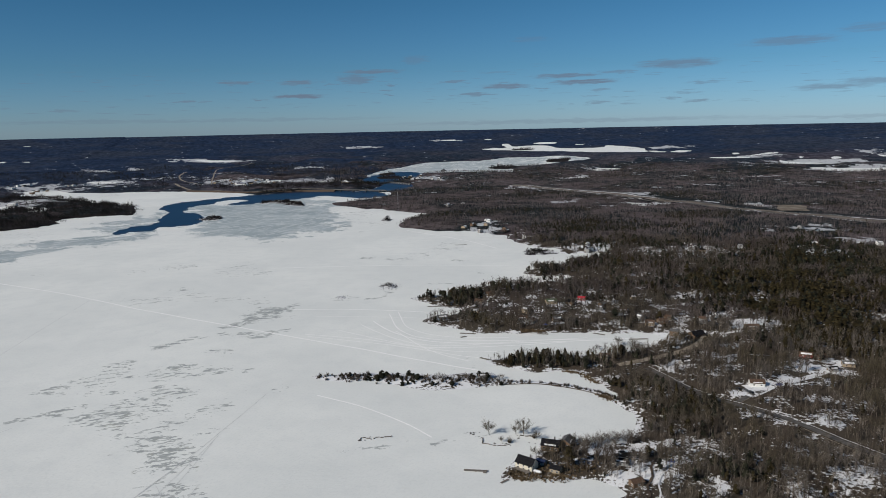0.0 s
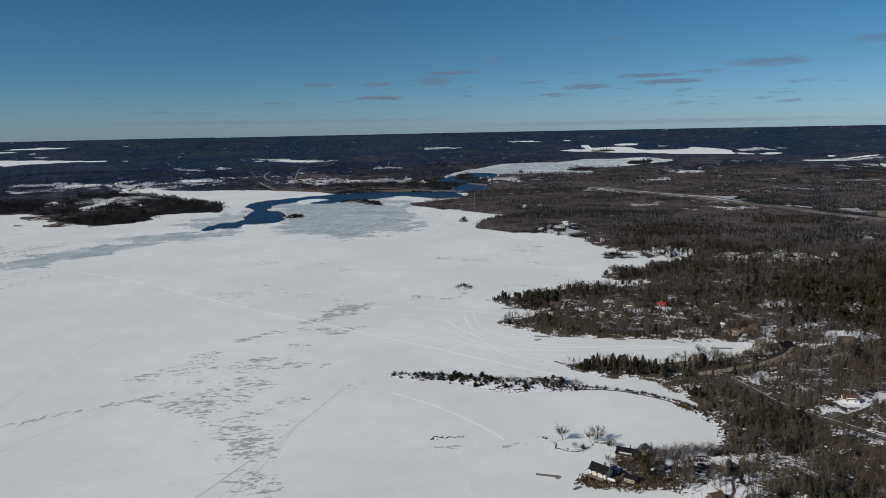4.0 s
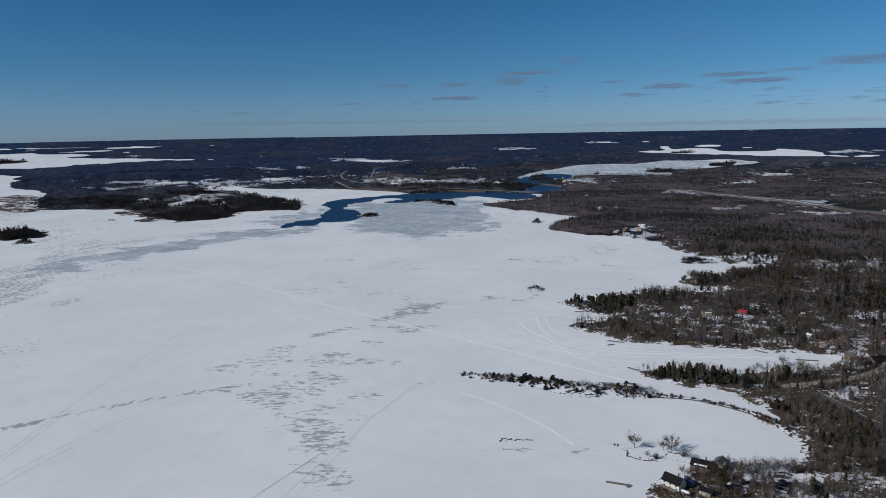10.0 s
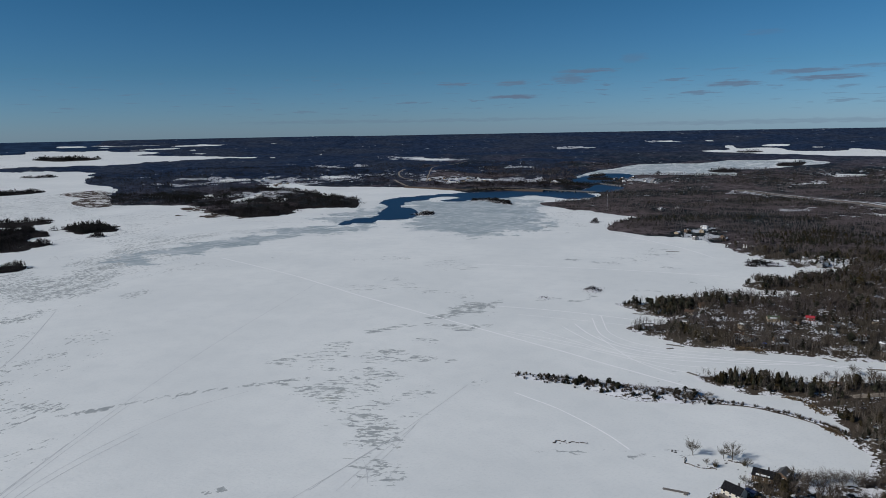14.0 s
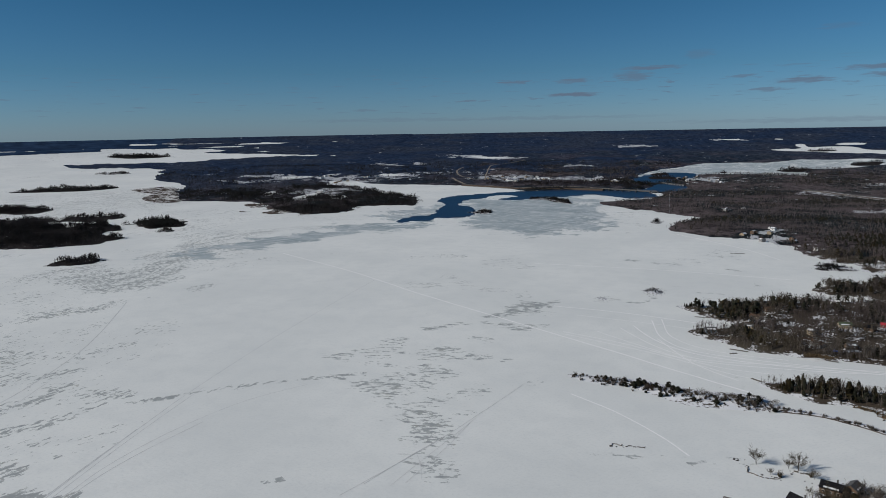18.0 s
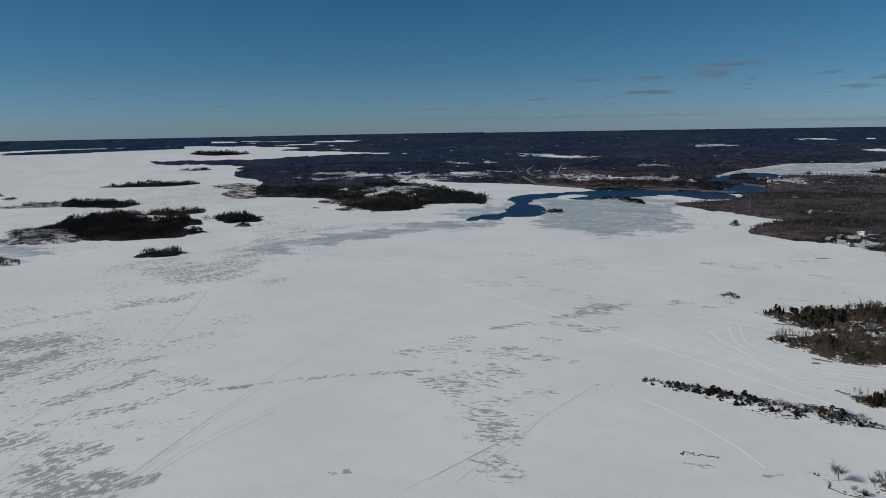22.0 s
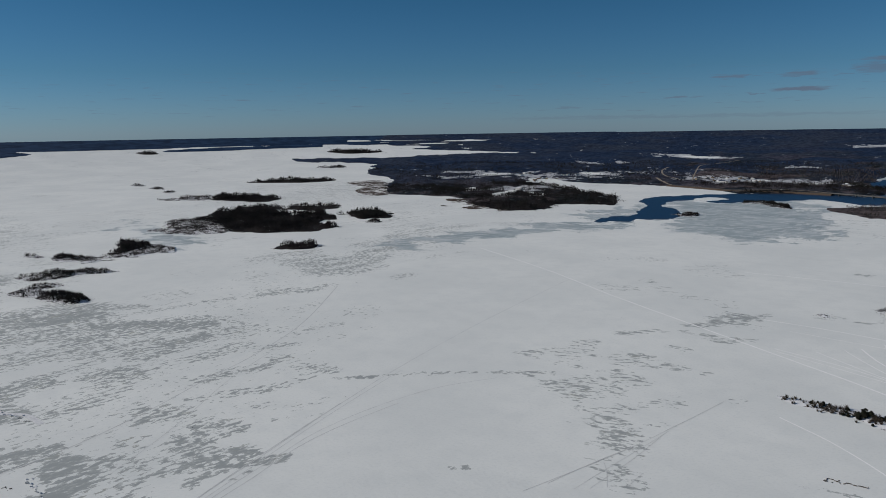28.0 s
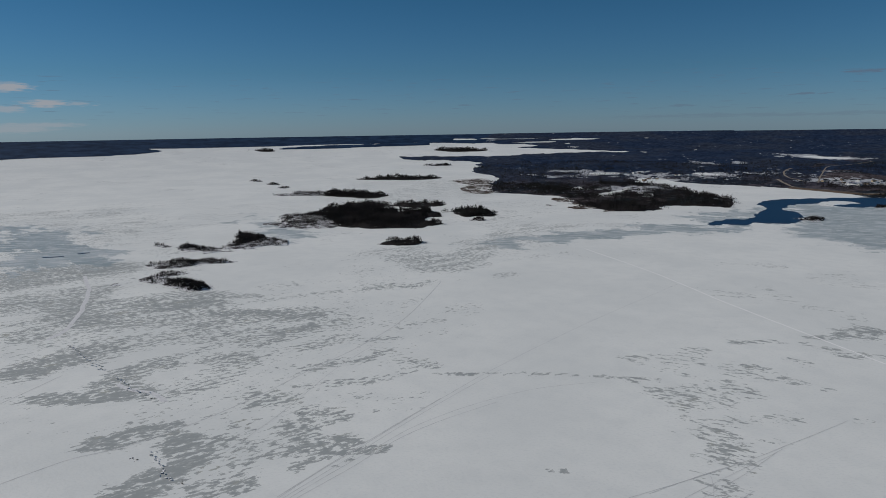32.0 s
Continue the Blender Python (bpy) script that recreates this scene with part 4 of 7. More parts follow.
SLUSH_D = [(line, 1.33 * w, s) for line, w, s in (
    ([(-131, 1065), (-76, 1041), (-42, 1037)], 5, 0.8), ([(-251, 1337), (-225, 1386)], 10, 0.9), ([(-115, 809), (-83, 796), (-69, 828)], 3, 0.8), ([(-134, 797), (-109, 789)], 3, 0.7), ([(-36, 878), (4, 871)], 3, 0.7), ([(10, 1023), (62, 1044)], 5, 0.7), ([(40, 938), (51, 929)], 3, 0.8),
    ([(-69, 406), (-38, 413)], 2, 0.7), ([(-9, 415), (2, 419)], 2, 0.6), ([(-24, 420), (-13, 421)], 2, 0.5), ([(13, 430), (28, 422)], 2, 0.5), ([(-304, 510), (-205, 517)], 3, 0.6), ([(-315, 457), (-281, 475)], 2.5, 0.9), ([(-161, 1325), (-139, 1322)], 6, 0.7))]
SLUSH_ZONES = [
    ([(-1080, 135), (-969, 240), (-830, 338), (-706, 447), (-605, 505), (-488, 459), (-412, 354), (-386, 283), (-360, 231), (-326, 193), (-314, 171), (-375, 109), (-425, 154), (-451, 128), (-527, 100), (-538, 177), (-555, 107), (-591, 64)], 0.50, 60),
    ([(-2138, 288), (-2120, 464), (-2031, 716), (-1659, 690), (-1443, 562), (-1304, 404), (-980, 322), (-969, 240), (-1080, 135)], 0.62, 60)]
SLUSH_ZONES += [
    ([(-948, 647), (-885, 741), (-869, 874), (-824, 1098), (-725, 1312), (-685, 1239), (-760, 1012), (-771, 843), (-708, 677), (-690, 502), (-671, 424), (-747, 408), (-797, 542)], 0.6, 40),
    ([(-1977, 1454), (-1715, 1394), (-1528, 1538), (-1123, 1331), (-901, 1325), (-677, 1388), (-777, 1223), (-992, 1120), (-1107, 1060), (-1200, 1268), (-1431, 1371), (-1561, 1268)], 0.62, 60),
    ([(-271, 475), (-222, 506), (-166, 501), (-163, 471), (-183, 431), (-165, 415), (-154, 359), (-160, 352), (-189, 403), (-226, 428)], 0.2, 22)]
ZONES = [(Area(p, 1.0), k, w) for p, k, w in SLUSH_ZONES]

THIN_ICE += [LAKES[0]]
WATER = [Area(p, 0.8) for p in OPEN_WATER]
TONGUE = Area(ICE_TONGUE, 0.8)
THIN = [(Area(p, 2.0), k) for p, k in zip(THIN_ICE, (1.25, 1.0, 0.9, 0.7, 1.0, 0.85, 0.70))]
LAKE = [(Area(p, 0.6, 30.0), 12.0) for p in LAKES] + [(Area(p, 0.6, 20.0), (6.0 if p[0][0] < -2200 else 18.0) if np.hypot(*p[0]) > 2600 else 8.0) for p in FIELDS]
SNOWED = [Area(p, 1.0) for p in SNOWY]


def in_water(x, y):
    d = np.full(np.shape(x), -400.0)
    for a in WATER:
        d = np.maximum(d, a.inside(x, y))
    return np.minimum(d, -TONGUE.inside(x, y))


def rings(lo, hi, px):
    r = [lo]
    while r[-1] < hi:
        r.append(r[-1] + min(max(px * r[-1] ** 2 / 245000, 1.6), 38.0))
    r[-1] = hi
    return np.array(r)


def fan(name, az, r, z_of, material, keep=None, attrs=(), second=None):
    """A sheet of ground on rings round the middle, with z_of(x, y) for its height."""
    A, R = np.meshgrid(az, r)
    x, y = (-np.sin(A) * R).ravel(), (np.cos(A) * R).ravel()
    z = z_of(x, y)
    nr, na = R.shape
    i = (np.arange(nr - 1)[:, None] * na + np.arange(na - 1)[None, :]).ravel()
    q = np.stack([i, i + na, i + na + 1, i + 1], 1)
    if keep is not None:
        k = keep(x, y)
        q = q[k[q].any(1)]
    used = np.unique(q)
    back = np.zeros(len(x), np.int64)
    back[used] = np.arange(len(used))
    q = back[q]
    x, y, z = x[used], y[used], z[used]
    me = quads(name, np.stack([x, y, z], 1), q)
    for key, fn in attrs:
        at = me.attributes.new(key, "FLOAT", "POINT")
        at.data.foreach_set("value", np.asarray(fn(x, y), np.float32))
    me.materials.append(material)
    if second:
        me.materials.append(second[0])
        me.polygons.foreach_set("material_index", second[1](x[q].mean(1), y[q].mean(1)).astype(np.int32))
    me.polygons.foreach_set("use_smooth", np.ones(len(q), bool))
    return new(name, me)


def quads(name, v, f):
    me = bpy.data.meshes.new(name)
    n = f.shape[1]
    me.vertices.add(len(v))
    me.vertices.foreach_set("co", np.asarray(v, np.float32).ravel())
    me.loops.add(f.size)
    me.loops.foreach_set("vertex_index", f.ravel().astype(np.int32))
    me.polygons.add(len(f))
    me.polygons.foreach_set("loop_start", np.arange(0, f.size, n, dtype=np.int32))
    me.update(calc_edges=True)
    return me


def slush_at(x, y):
    """How much of the snow has turned to grey slush, 0 to 1.2."""
    s = np.full(np.shape(x), 0.0)
    r = np.hypot(x, y)
    for line, w, k in SLUSH + SLUSH_D:
        lo, hi = np.min(line, 0) - 4 * w, np.max(line, 0) + 4 * w
        m = (x > lo[0]) & (x < hi[0]) & (y > lo[1]) & (y < hi[1])
        if m.any():
            xx, yy = x[m], y[m]
            s[m] = np.maximum(s[m], 1.2 * k * (1 - smooth(0.6 * w, 1.9 * w, line_distance(line, xx, yy) + 0.7 * w * fbm(xx, yy, 3 * w, 9, 3))))
    s = np.maximum(s, 0.62 * smooth(0.12, 0.5, fbm(x, y, 90, 77, 3)) * smooth(430, 650, r))
    drifts = 1 + 0.7 * fbm(x, y, 46, 23, 3) + 0.6 * fbm(x, y, 150, 29, 2)
    for a, k, w in ZONES:
        s = np.maximum(s, k * smooth(-w, w, a.inside(x, y)) * drifts)
    return np.minimum(s, 1.2)


def lay_at(x, y):
    """1 where the flakes lie across the bay, 0 where they lie along it."""
    return 1 - smooth(radians(30), radians(40), np.arctan2(-x, y))


def thin_at(x, y):
    s = np.zeros(np.shape(x))
    for a, k in THIN:
        d = a.inside(x, y)
        s = np.maximum(s, k * smooth(-80, 60, d + 45 * fbm(x, y, 55, 33, 3)))
    return s


def clear_at(x, y, grow=1.0):
    s = np.zeros(np.shape(x))
    for cx, cy, r, k in CLEARINGS + CLEARINGS_B + CLEARINGS_C + CLEARINGS_D + CLEARINGS_E + CLEARINGS_F:
        far = 0 if math.hypot(cx, cy) < 1250 else 1 if math.hypot(cx, cy) < 2700 else 1.6
        m = np.hypot(x - cx, y - cy) < 2.6 * r
        if m.any():
            xx, yy = x[m], y[m]
            q = np.hypot((xx - cx) * (1 - 0.35 * far), yy - cy) + (0.55 + 0.5 * far) * r * fbm(xx, yy, 0.8 * r, 51, 4)
            s[m] = np.maximum(s[m], k * (1 - smooth(0.35 * r * grow, 1.15 * r * grow, q)))
    return s


def snowy_at(x, y):
    s = np.zeros(np.shape(x))
    for a in SNOWED:
        s = np.maximum(s, smooth(-7, 5, a.inside(x, y) + 7 * fbm(x, y, 22, 57, 3)))
    return s


# ---- the ice, the water and the land ----
VIEW = np.linspace(radians(-38), radians(86), 620)
ROUND = np.concatenate([VIEW, np.linspace(radians(86), radians(322), 60)[1:]])

ground = fan("ground", ROUND, np.concatenate([[0.001, 90, 190], rings(270, 4850, 4.8)]),
             lambda x, y: base(x, y) + np.clip(-0.05 * (in_water(x, y) + 8), -3, 0), M["ice"], attrs=(("slush", slush_at), ("thin", thin_at), ("lay", lay_at)))
tagged(ground, "wide snow-covered river ice with grey slush patches", "frozen river", kind="structure")

water = fan("water", np.linspace(radians(-2), radians(34), 160), rings(1440, 3400, 6.0), lambda x, y: base(x, y) - 0.4, M["water"], keep=lambda x, y: in_water(x, y) > -40)
tagged(water, "dark blue open water channel between the ice sheets", "open water", kind="structure")


class Land:
    def __init__(self, poly, ragged=1.0, hill=5.0, lakes=True, seed=0):
        self.a, self.hill, self.lakes, self.seed = Area(poly, ragged), hill, lakes, seed

    def inside(self, x, y):
        d = self.a.inside(x, y)
        if self.lakes:
            for k, bank in LAKE:
                d = np.minimum(d, bank - k.inside(x, y))
            d = np.minimum(d, -in_water(x, y))
        return d

    def z(self, x, y, d=None):
        d = self.inside(x, y) if d is None else d
        up = smooth(8, 90, d) * self.hill * (1 - 0.85 * smooth(2900, 4200, np.hypot(x, y))) * (1 + 0.8 * fbm(x, y, 120, 11 + self.seed))
        r = np.hypot(x, y)
        ridge = smooth(40, 220, d) * smooth(2300, 3000, r) * (1 - smooth(3400, 4300, r)) * 8 * np.abs(fbm(x, y, 300, 91 + self.seed, 3)) * 2
        return base(x, y) + np.clip(0.12 * d, -3, 1.4) + up + ridge * (self.hill > 3) + smooth(2, 12, d) * 0.35 * fbm(x, y, 9, 4)


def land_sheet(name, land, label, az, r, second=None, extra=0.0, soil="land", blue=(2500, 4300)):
    def snow(x, y):
        d, q = land.inside(x, y), np.hypot(x, y)
        s = np.maximum(clear_at(x, y), 0.55 * (1 - smooth(2, 9, d)) * (q < 1300))
        return np.maximum(np.maximum(np.maximum(s, (0.06 if soil == "darksoil" else 0.2) * smooth(1850, 2000, q) * (1 - smooth(2900, 3700, q))), 0.10 * (1 - smooth(900, 1150, q)) + 0.10 * (1 - smooth(40, 90, np.abs(q - 760))) + 0.34 * snowy_at(x, y)), extra)

    # spruce grows with distance and tints the far canopy haze blue
    ob = fan(name, az, r, lambda x, y: land.z(x, y), M[soil], keep=lambda x, y: land.inside(x, y) > -30,
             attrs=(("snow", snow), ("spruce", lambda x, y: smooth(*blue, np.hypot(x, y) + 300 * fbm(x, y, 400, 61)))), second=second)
    return tagged(ob, label, "land", kind="structure")


east = Land(EAST_SHORE + EAST_SHORE_B + EAST_SHORE_C + EAST_FAR, 1.0, 5.0)
north = Land(NORTH_SHORE + NORTH_FAR, 1.7, 5.0, seed=3)
spit = Land(SPIT, 0.6, 0.2, False)
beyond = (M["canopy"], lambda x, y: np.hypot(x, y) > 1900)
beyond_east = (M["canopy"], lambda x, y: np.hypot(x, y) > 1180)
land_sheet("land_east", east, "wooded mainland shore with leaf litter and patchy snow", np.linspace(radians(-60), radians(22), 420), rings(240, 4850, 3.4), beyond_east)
# the north shore takes a darker ground colour than the east
land_sheet("land_north", north, "wooded north shore with marsh edge and patchy snow", np.linspace(radians(-4), radians(58), 320), rings(1450, 4850, 4.0), beyond, soil="darksoil", blue=(1800, 3300))
land_sheet("land_spit", spit, "narrow snowy spit with a shrub-grown dyke", np.linspace(radians(-16), radians(14), 330), rings(440, 620, 2.5), extra=0.75)
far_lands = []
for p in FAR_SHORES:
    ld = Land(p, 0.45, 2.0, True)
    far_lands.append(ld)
    # far shores coloured blue all over in place of haze, so spruce is 1
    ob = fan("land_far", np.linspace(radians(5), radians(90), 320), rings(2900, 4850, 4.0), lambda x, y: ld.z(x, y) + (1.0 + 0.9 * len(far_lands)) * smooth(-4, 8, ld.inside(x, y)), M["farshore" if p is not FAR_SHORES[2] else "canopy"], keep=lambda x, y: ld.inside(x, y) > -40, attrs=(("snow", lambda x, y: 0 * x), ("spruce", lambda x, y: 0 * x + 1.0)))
    tagged(ob, "low wooded far shore with haze blue in its colour across the lake ice", "far shore", kind="structure")
isles = []
for kind, p in ISLANDS:
    ld = Land(p, (2.6 if kind in ("reedbed", "marsh", "brush") else 0.8 if kind == "shrub" else 1.4) if np.hypot(*p[0]) < 2400 else 0.4, 1.0, False)
    isles.append((kind, ld))
    a = np.arctan2(-ld.a.p[:, 0], ld.a.p[:, 1])
    rr = np.hypot(ld.a.p[:, 0], ld.a.p[:, 1])
    ob = fan("island", np.linspace(a.min() - 0.012, a.max() + 0.012, max(24, int((a.max() - a.min()) / 0.003))), np.linspace(rr.min() - 12, rr.max() + 12, 26 if rr.min() < 2000 else 12),
             lambda x, y: ld.z(x, y), M["marsh" if kind in ("reedbed", "marsh") else "darksoil"], keep=lambda x, y: ld.inside(x, y) > -14, attrs=(("snow", lambda x, y: 0 * x + ({"shrub": 0.5, "brush": 0.5, "marsh": 0.3}.get(kind, 0.05))),))
    tagged(ob, "flat brown reed bed with snow among the stalks" if kind in ("reedbed", "marsh") else "low island with brown litter and snow in the ice", "marsh" if kind in ("reedbed", "marsh") else "island", group="islands in the river", kind="structure")


def roads_at(x, y):
    d = np.full(np.shape(x), 1e9)
    for _, w, line in ROADS:
        open_verge = 22 if np.hypot(*line[0]) > 1500 else 4.5 if w > 3 else 2
        d = np.minimum(d, line_distance(line, x, y) - w / 2 - open_verge)
    return np.minimum(d, line_distance([(752, 1470), (762, 1505), (778, 1540), (790, 1580)], x, y) - 33)


# ---- woods ----
def bare_template(rng, twigs, fat=1.0):
    """A leafless tree of triangles, one metre high: tapered trunk and many slivers of twig."""
    v, f = [], []

    def sliver(a, b, w):
        a, b = np.array(a), np.array(b)
        s = rng.normal(size=3)
        s = np.cross(b - a, s)
        s *= w / (np.linalg.norm(s) + 1e-9)
        n = len(v)
        v.extend([a - s, a + s, b])
        f.append((n, n + 1, n + 2))

    for k in range(3):
        a = 2.1 * k
        n = len(v)
        v.extend([(0.014 * math.cos(a), 0.014 * math.sin(a), -0.05), (0.014 * math.cos(a + 2.1), 0.014 * math.sin(a + 2.1), -0.05), (0, 0, 0.8)])
        f.append((n, n + 1, n + 2))
    for k in range(twigs):
        a, z = rng.uniform(0, 6.28), rng.uniform(0.28, 0.75)
        out, up = rng.uniform(0.05, 0.20) * (1.2 - 0.6 * z), rng.uniform(0.14, 0.36) * (1.1 - 0.5 * z)
        p = (0.25 * out * math.cos(a), 0.25 * out * math.sin(a), z)
        q = (out * math.cos(a), out * math.sin(a), z + up)
        sliver(p, q, fat * rng.uniform(0.003, 0.007))
        if k % 2:
            b = a + rng.uniform(-0.9, 0.9)
            sliver(q, (q[0] + 0.09 * math.cos(b), q[1] + 0.09 * math.sin(b), q[2] + rng.uniform(0.0, 0.12)), fat * 0.005)
    return np.array(v, float), np.array(f)


def fir_template(rng, tiers, sides, wide=0.2):
    """An evergreen of ragged drooping tiers, one metre high."""
    v, f = [], []
    for k in range(tiers):
        s = k / tiers
        z, rad = 0.10 + 0.80 * s, wide * (1 - s) ** 0.8 + 0.02
        top = z + 1.5 / tiers
        n = len(v)
        v.append((0, 0, min(top, 1.0)))
        a0 = rng.uniform(0, 6)
        for j in range(sides):
            a = a0 + 6.283 * j / sides
            rr = rad * rng.uniform(0.55, 1.25) * (1 if j % 2 else 0.7)
            v.append((rr * math.cos(a), rr * math.sin(a), z + rng.uniform(-0.04, 0.04)))
        f += [(n, n + 1 + j, n + 1 + (j + 1) % sides) for j in range(sides)]
    return np.array(v, float), np.array(f)


def pine_template(rng, lumps, sides):
    """An uneven round-headed evergreen: ragged shelves of foliage on a bare stem, one metre high."""
    v, f = [(-0.012, 0, -0.05), (0.012, 0.012, -0.05), (0, 0, 0.9)], [(0, 1, 2)]
    for k in range(lumps):
        s = (k + 0.5) / lumps
        z = 0.22 + 0.70 * s
        o, a = rng.uniform(0.0, 0.12) * (1.1 - 0.6 * s), rng.uniform(0, 6.28)
        rad = 0.24 * (1 - 0.62 * s ** 1.6) * rng.uniform(0.7, 1.2)
        cx, cy = o * math.cos(a), o * math.sin(a)
        n = len(v)
        v.append((cx, cy, min(z + rng.uniform(0.10, 0.17), 1.0)))
        for j in range(sides):
            b = 6.283 * j / sides + rng.uniform(-0.3, 0.3)
            q = rad * rng.uniform(0.5, 1.3)
            v.append((cx + q * math.cos(b), cy + q * math.sin(b), z + rng.uniform(-0.07, 0.05)))
        f += [(n, n + 1 + j, n + 1 + (j + 1) % sides) for j in range(sides)]
    return np.array(v, float), np.array(f)


def plant(name, templates, x, y, z, h, wide, material, label, rng):
    """Many trees as one mesh of kind stuff."""
    V, F, off = [], [], 0
    which = rng.integers(0, len(templates), len(x))
    for t, (tv, tf) in enumerate(templates):
        m = which == t
        n = int(m.sum())
        if not n:
            continue
        a, hh, ww = rng.uniform(0, 6.283, n), h[m], (h * wide)[m]
        c, s = np.cos(a)[:, None], np.sin(a)[:, None]
        vx = (tv[:, 0] * c - tv[:, 1] * s) * ww[:, None] + x[m][:, None]
        vy = (tv[:, 0] * s + tv[:, 1] * c) * ww[:, None] + y[m][:, None]
        vz = tv[:, 2][None, :] * hh[:, None] + z[m][:, None]
        V.append(np.stack([vx, vy, vz], 2).reshape(-1, 3))
        F.append((tf[None] + (np.arange(n) * len(tv))[:, None, None]).reshape(-1, 3) + off)
        off += n * len(tv)
    if not V:
        return None
    me = quads(name, np.concatenate(V), np.concatenate(F))
    me.materials.append(material)
    return tagged(new(name, me), label, "woods", kind="stuff")


def scatter(rng, az0, az1, r0, r1, spacing):
    n = int((az1 - az0) * 0.5 * (r1 ** 2 - r0 ** 2) / spacing ** 2)
    a, r = rng.uniform(az0, az1, n), np.sqrt(rng.uniform(r0 ** 2, r1 ** 2, n))
    return -np.sin(a) * r, np.cos(a) * r


rng = np.random.default_rng(5)
BARE_NEAR = [bare_template(rng, 50, 1.2) for _ in range(6)]
STEMS = [bare_template(rng, 7, 1.5) for _ in range(4)]
BARE_MID = [bare_template(rng, 20, 2.4) for _ in range(5)]
FIR_NEAR = [fir_template(rng, 8, 9, 0.24)] + [pine_template(rng, 8, 9) for _ in range(6)]
FIR_MID = [pine_template(rng, 5, 7) for _ in range(6)]
BARE_FAR = [bare_template(rng, 9, 5.0) for _ in range(5)]
FIR_FAR = [pine_template(rng, 3, 5) for _ in range(4)]

# where evergreens prevail: place, radius, strength
FIRS = [(*p, 1.33 * q, s) for p, q, s in (
    ((81.3, 566.8), 22, 0.7), ((127.4, 557.0), 26, 0.65), ((162.1, 562.2), 25, 0.4), ((35.0, 828.4), 40, 0.5), ((118.1, 938.3), 40, 0.4), ((218.4, 967.5), 60, 0.3),
    ((388.2, 784.8), 110, 1.05), ((532.2, 898.6), 120, 1.0), ((367.9, 612.4), 60, 1.0), ((382.4, 688.0), 60, 1.1), ((351.8, 915.9), 80, 0.35), ((123.4, 500.3), 12, 0.7), ((149.8, 487.7), 10, 0.5),
    ((28.9, 691.9), 14, 0.7), ((238.4, 1361.5), 120, 0.12), ((-32.3, 1441.3), 60, 0.15), ((502.0, 1186.6), 120, 0.2))]


FIRS += [(*p, 1.0 * q, ((0.36 if s < 2 else 0.5) if p[1] > 640 else 0.75) * s) for p, q, s in (
    ((34, 800), 26, 2.2), ((62, 812), 20, 2.0), ((6, 802), 16, 2.0), ((46, 680), 18, 0.8), ((105, 808), 22, 0.9), ((158, 818), 30, 0.8), ((111, 676), 20, 0.6), ((195, 760), 35, 0.7), ((104, 886), 25, 0.8), ((209, 893), 40, 0.8),
    ((221, 799), 40, 0.7), ((181, 671), 14, 0.6), ((50, 548), 22, 1.1), ((79, 550), 24, 1.1), ((103, 551), 18, 1.1), ((128, 550), 25, 1.0), ((150, 540), 20, 0.7), ((238, 612), 14, 0.9), ((124, 392), 9, 0.7),
    ((152, 352), 16, 0.7), ((168, 362), 14, 0.7), ((166, 345), 14, 0.8), ((343, 614), 30, 1.5), ((373, 612), 30, 1.5), ((400, 600), 30, 1.5), ((345, 552), 22, 1.3), ((382, 690), 40, 1.4), ((326, 692), 24, 1.2))]


def fir_share(x, y):
    s = 0.025 + 0.2 * smooth(0.1, 0.5, fbm(x, y, 150, 21))
    s = np.where(np.hypot(x, y) > 1100, 0.03 + 0.62 * smooth(0.08, 0.26, fbm(x / 2.2, y, 130, 71)), s)
    s = np.maximum(s, 0.45 * (np.hypot(x, y) > 750) * (1 - smooth(8, 30, east.inside(x, y))) * smooth(-0.05, 0.25, fbm(x, y, 50, 83)))
    s = np.where((x < 118) & (y < 440) & (np.hypot(x, y) < 470), 0.02, s)
    for cx, cy, r, k in FIRS:
        s = np.maximum(s, 0.8 * k * (1 - smooth(0.35 * r, 1.2 * r, np.hypot(x - cx, y - cy) + 0.7 * r * fbm(x, y, 0.9 * r, 27, 3))))
    patchy = np.clip(1.0 + 1.7 * fbm(x, y, 26, 87, 2), 0.25, 1.6)
    return np.where((np.hypot(x, y) > 640) & (np.hypot(x, y) < 1250), s * patchy, s)


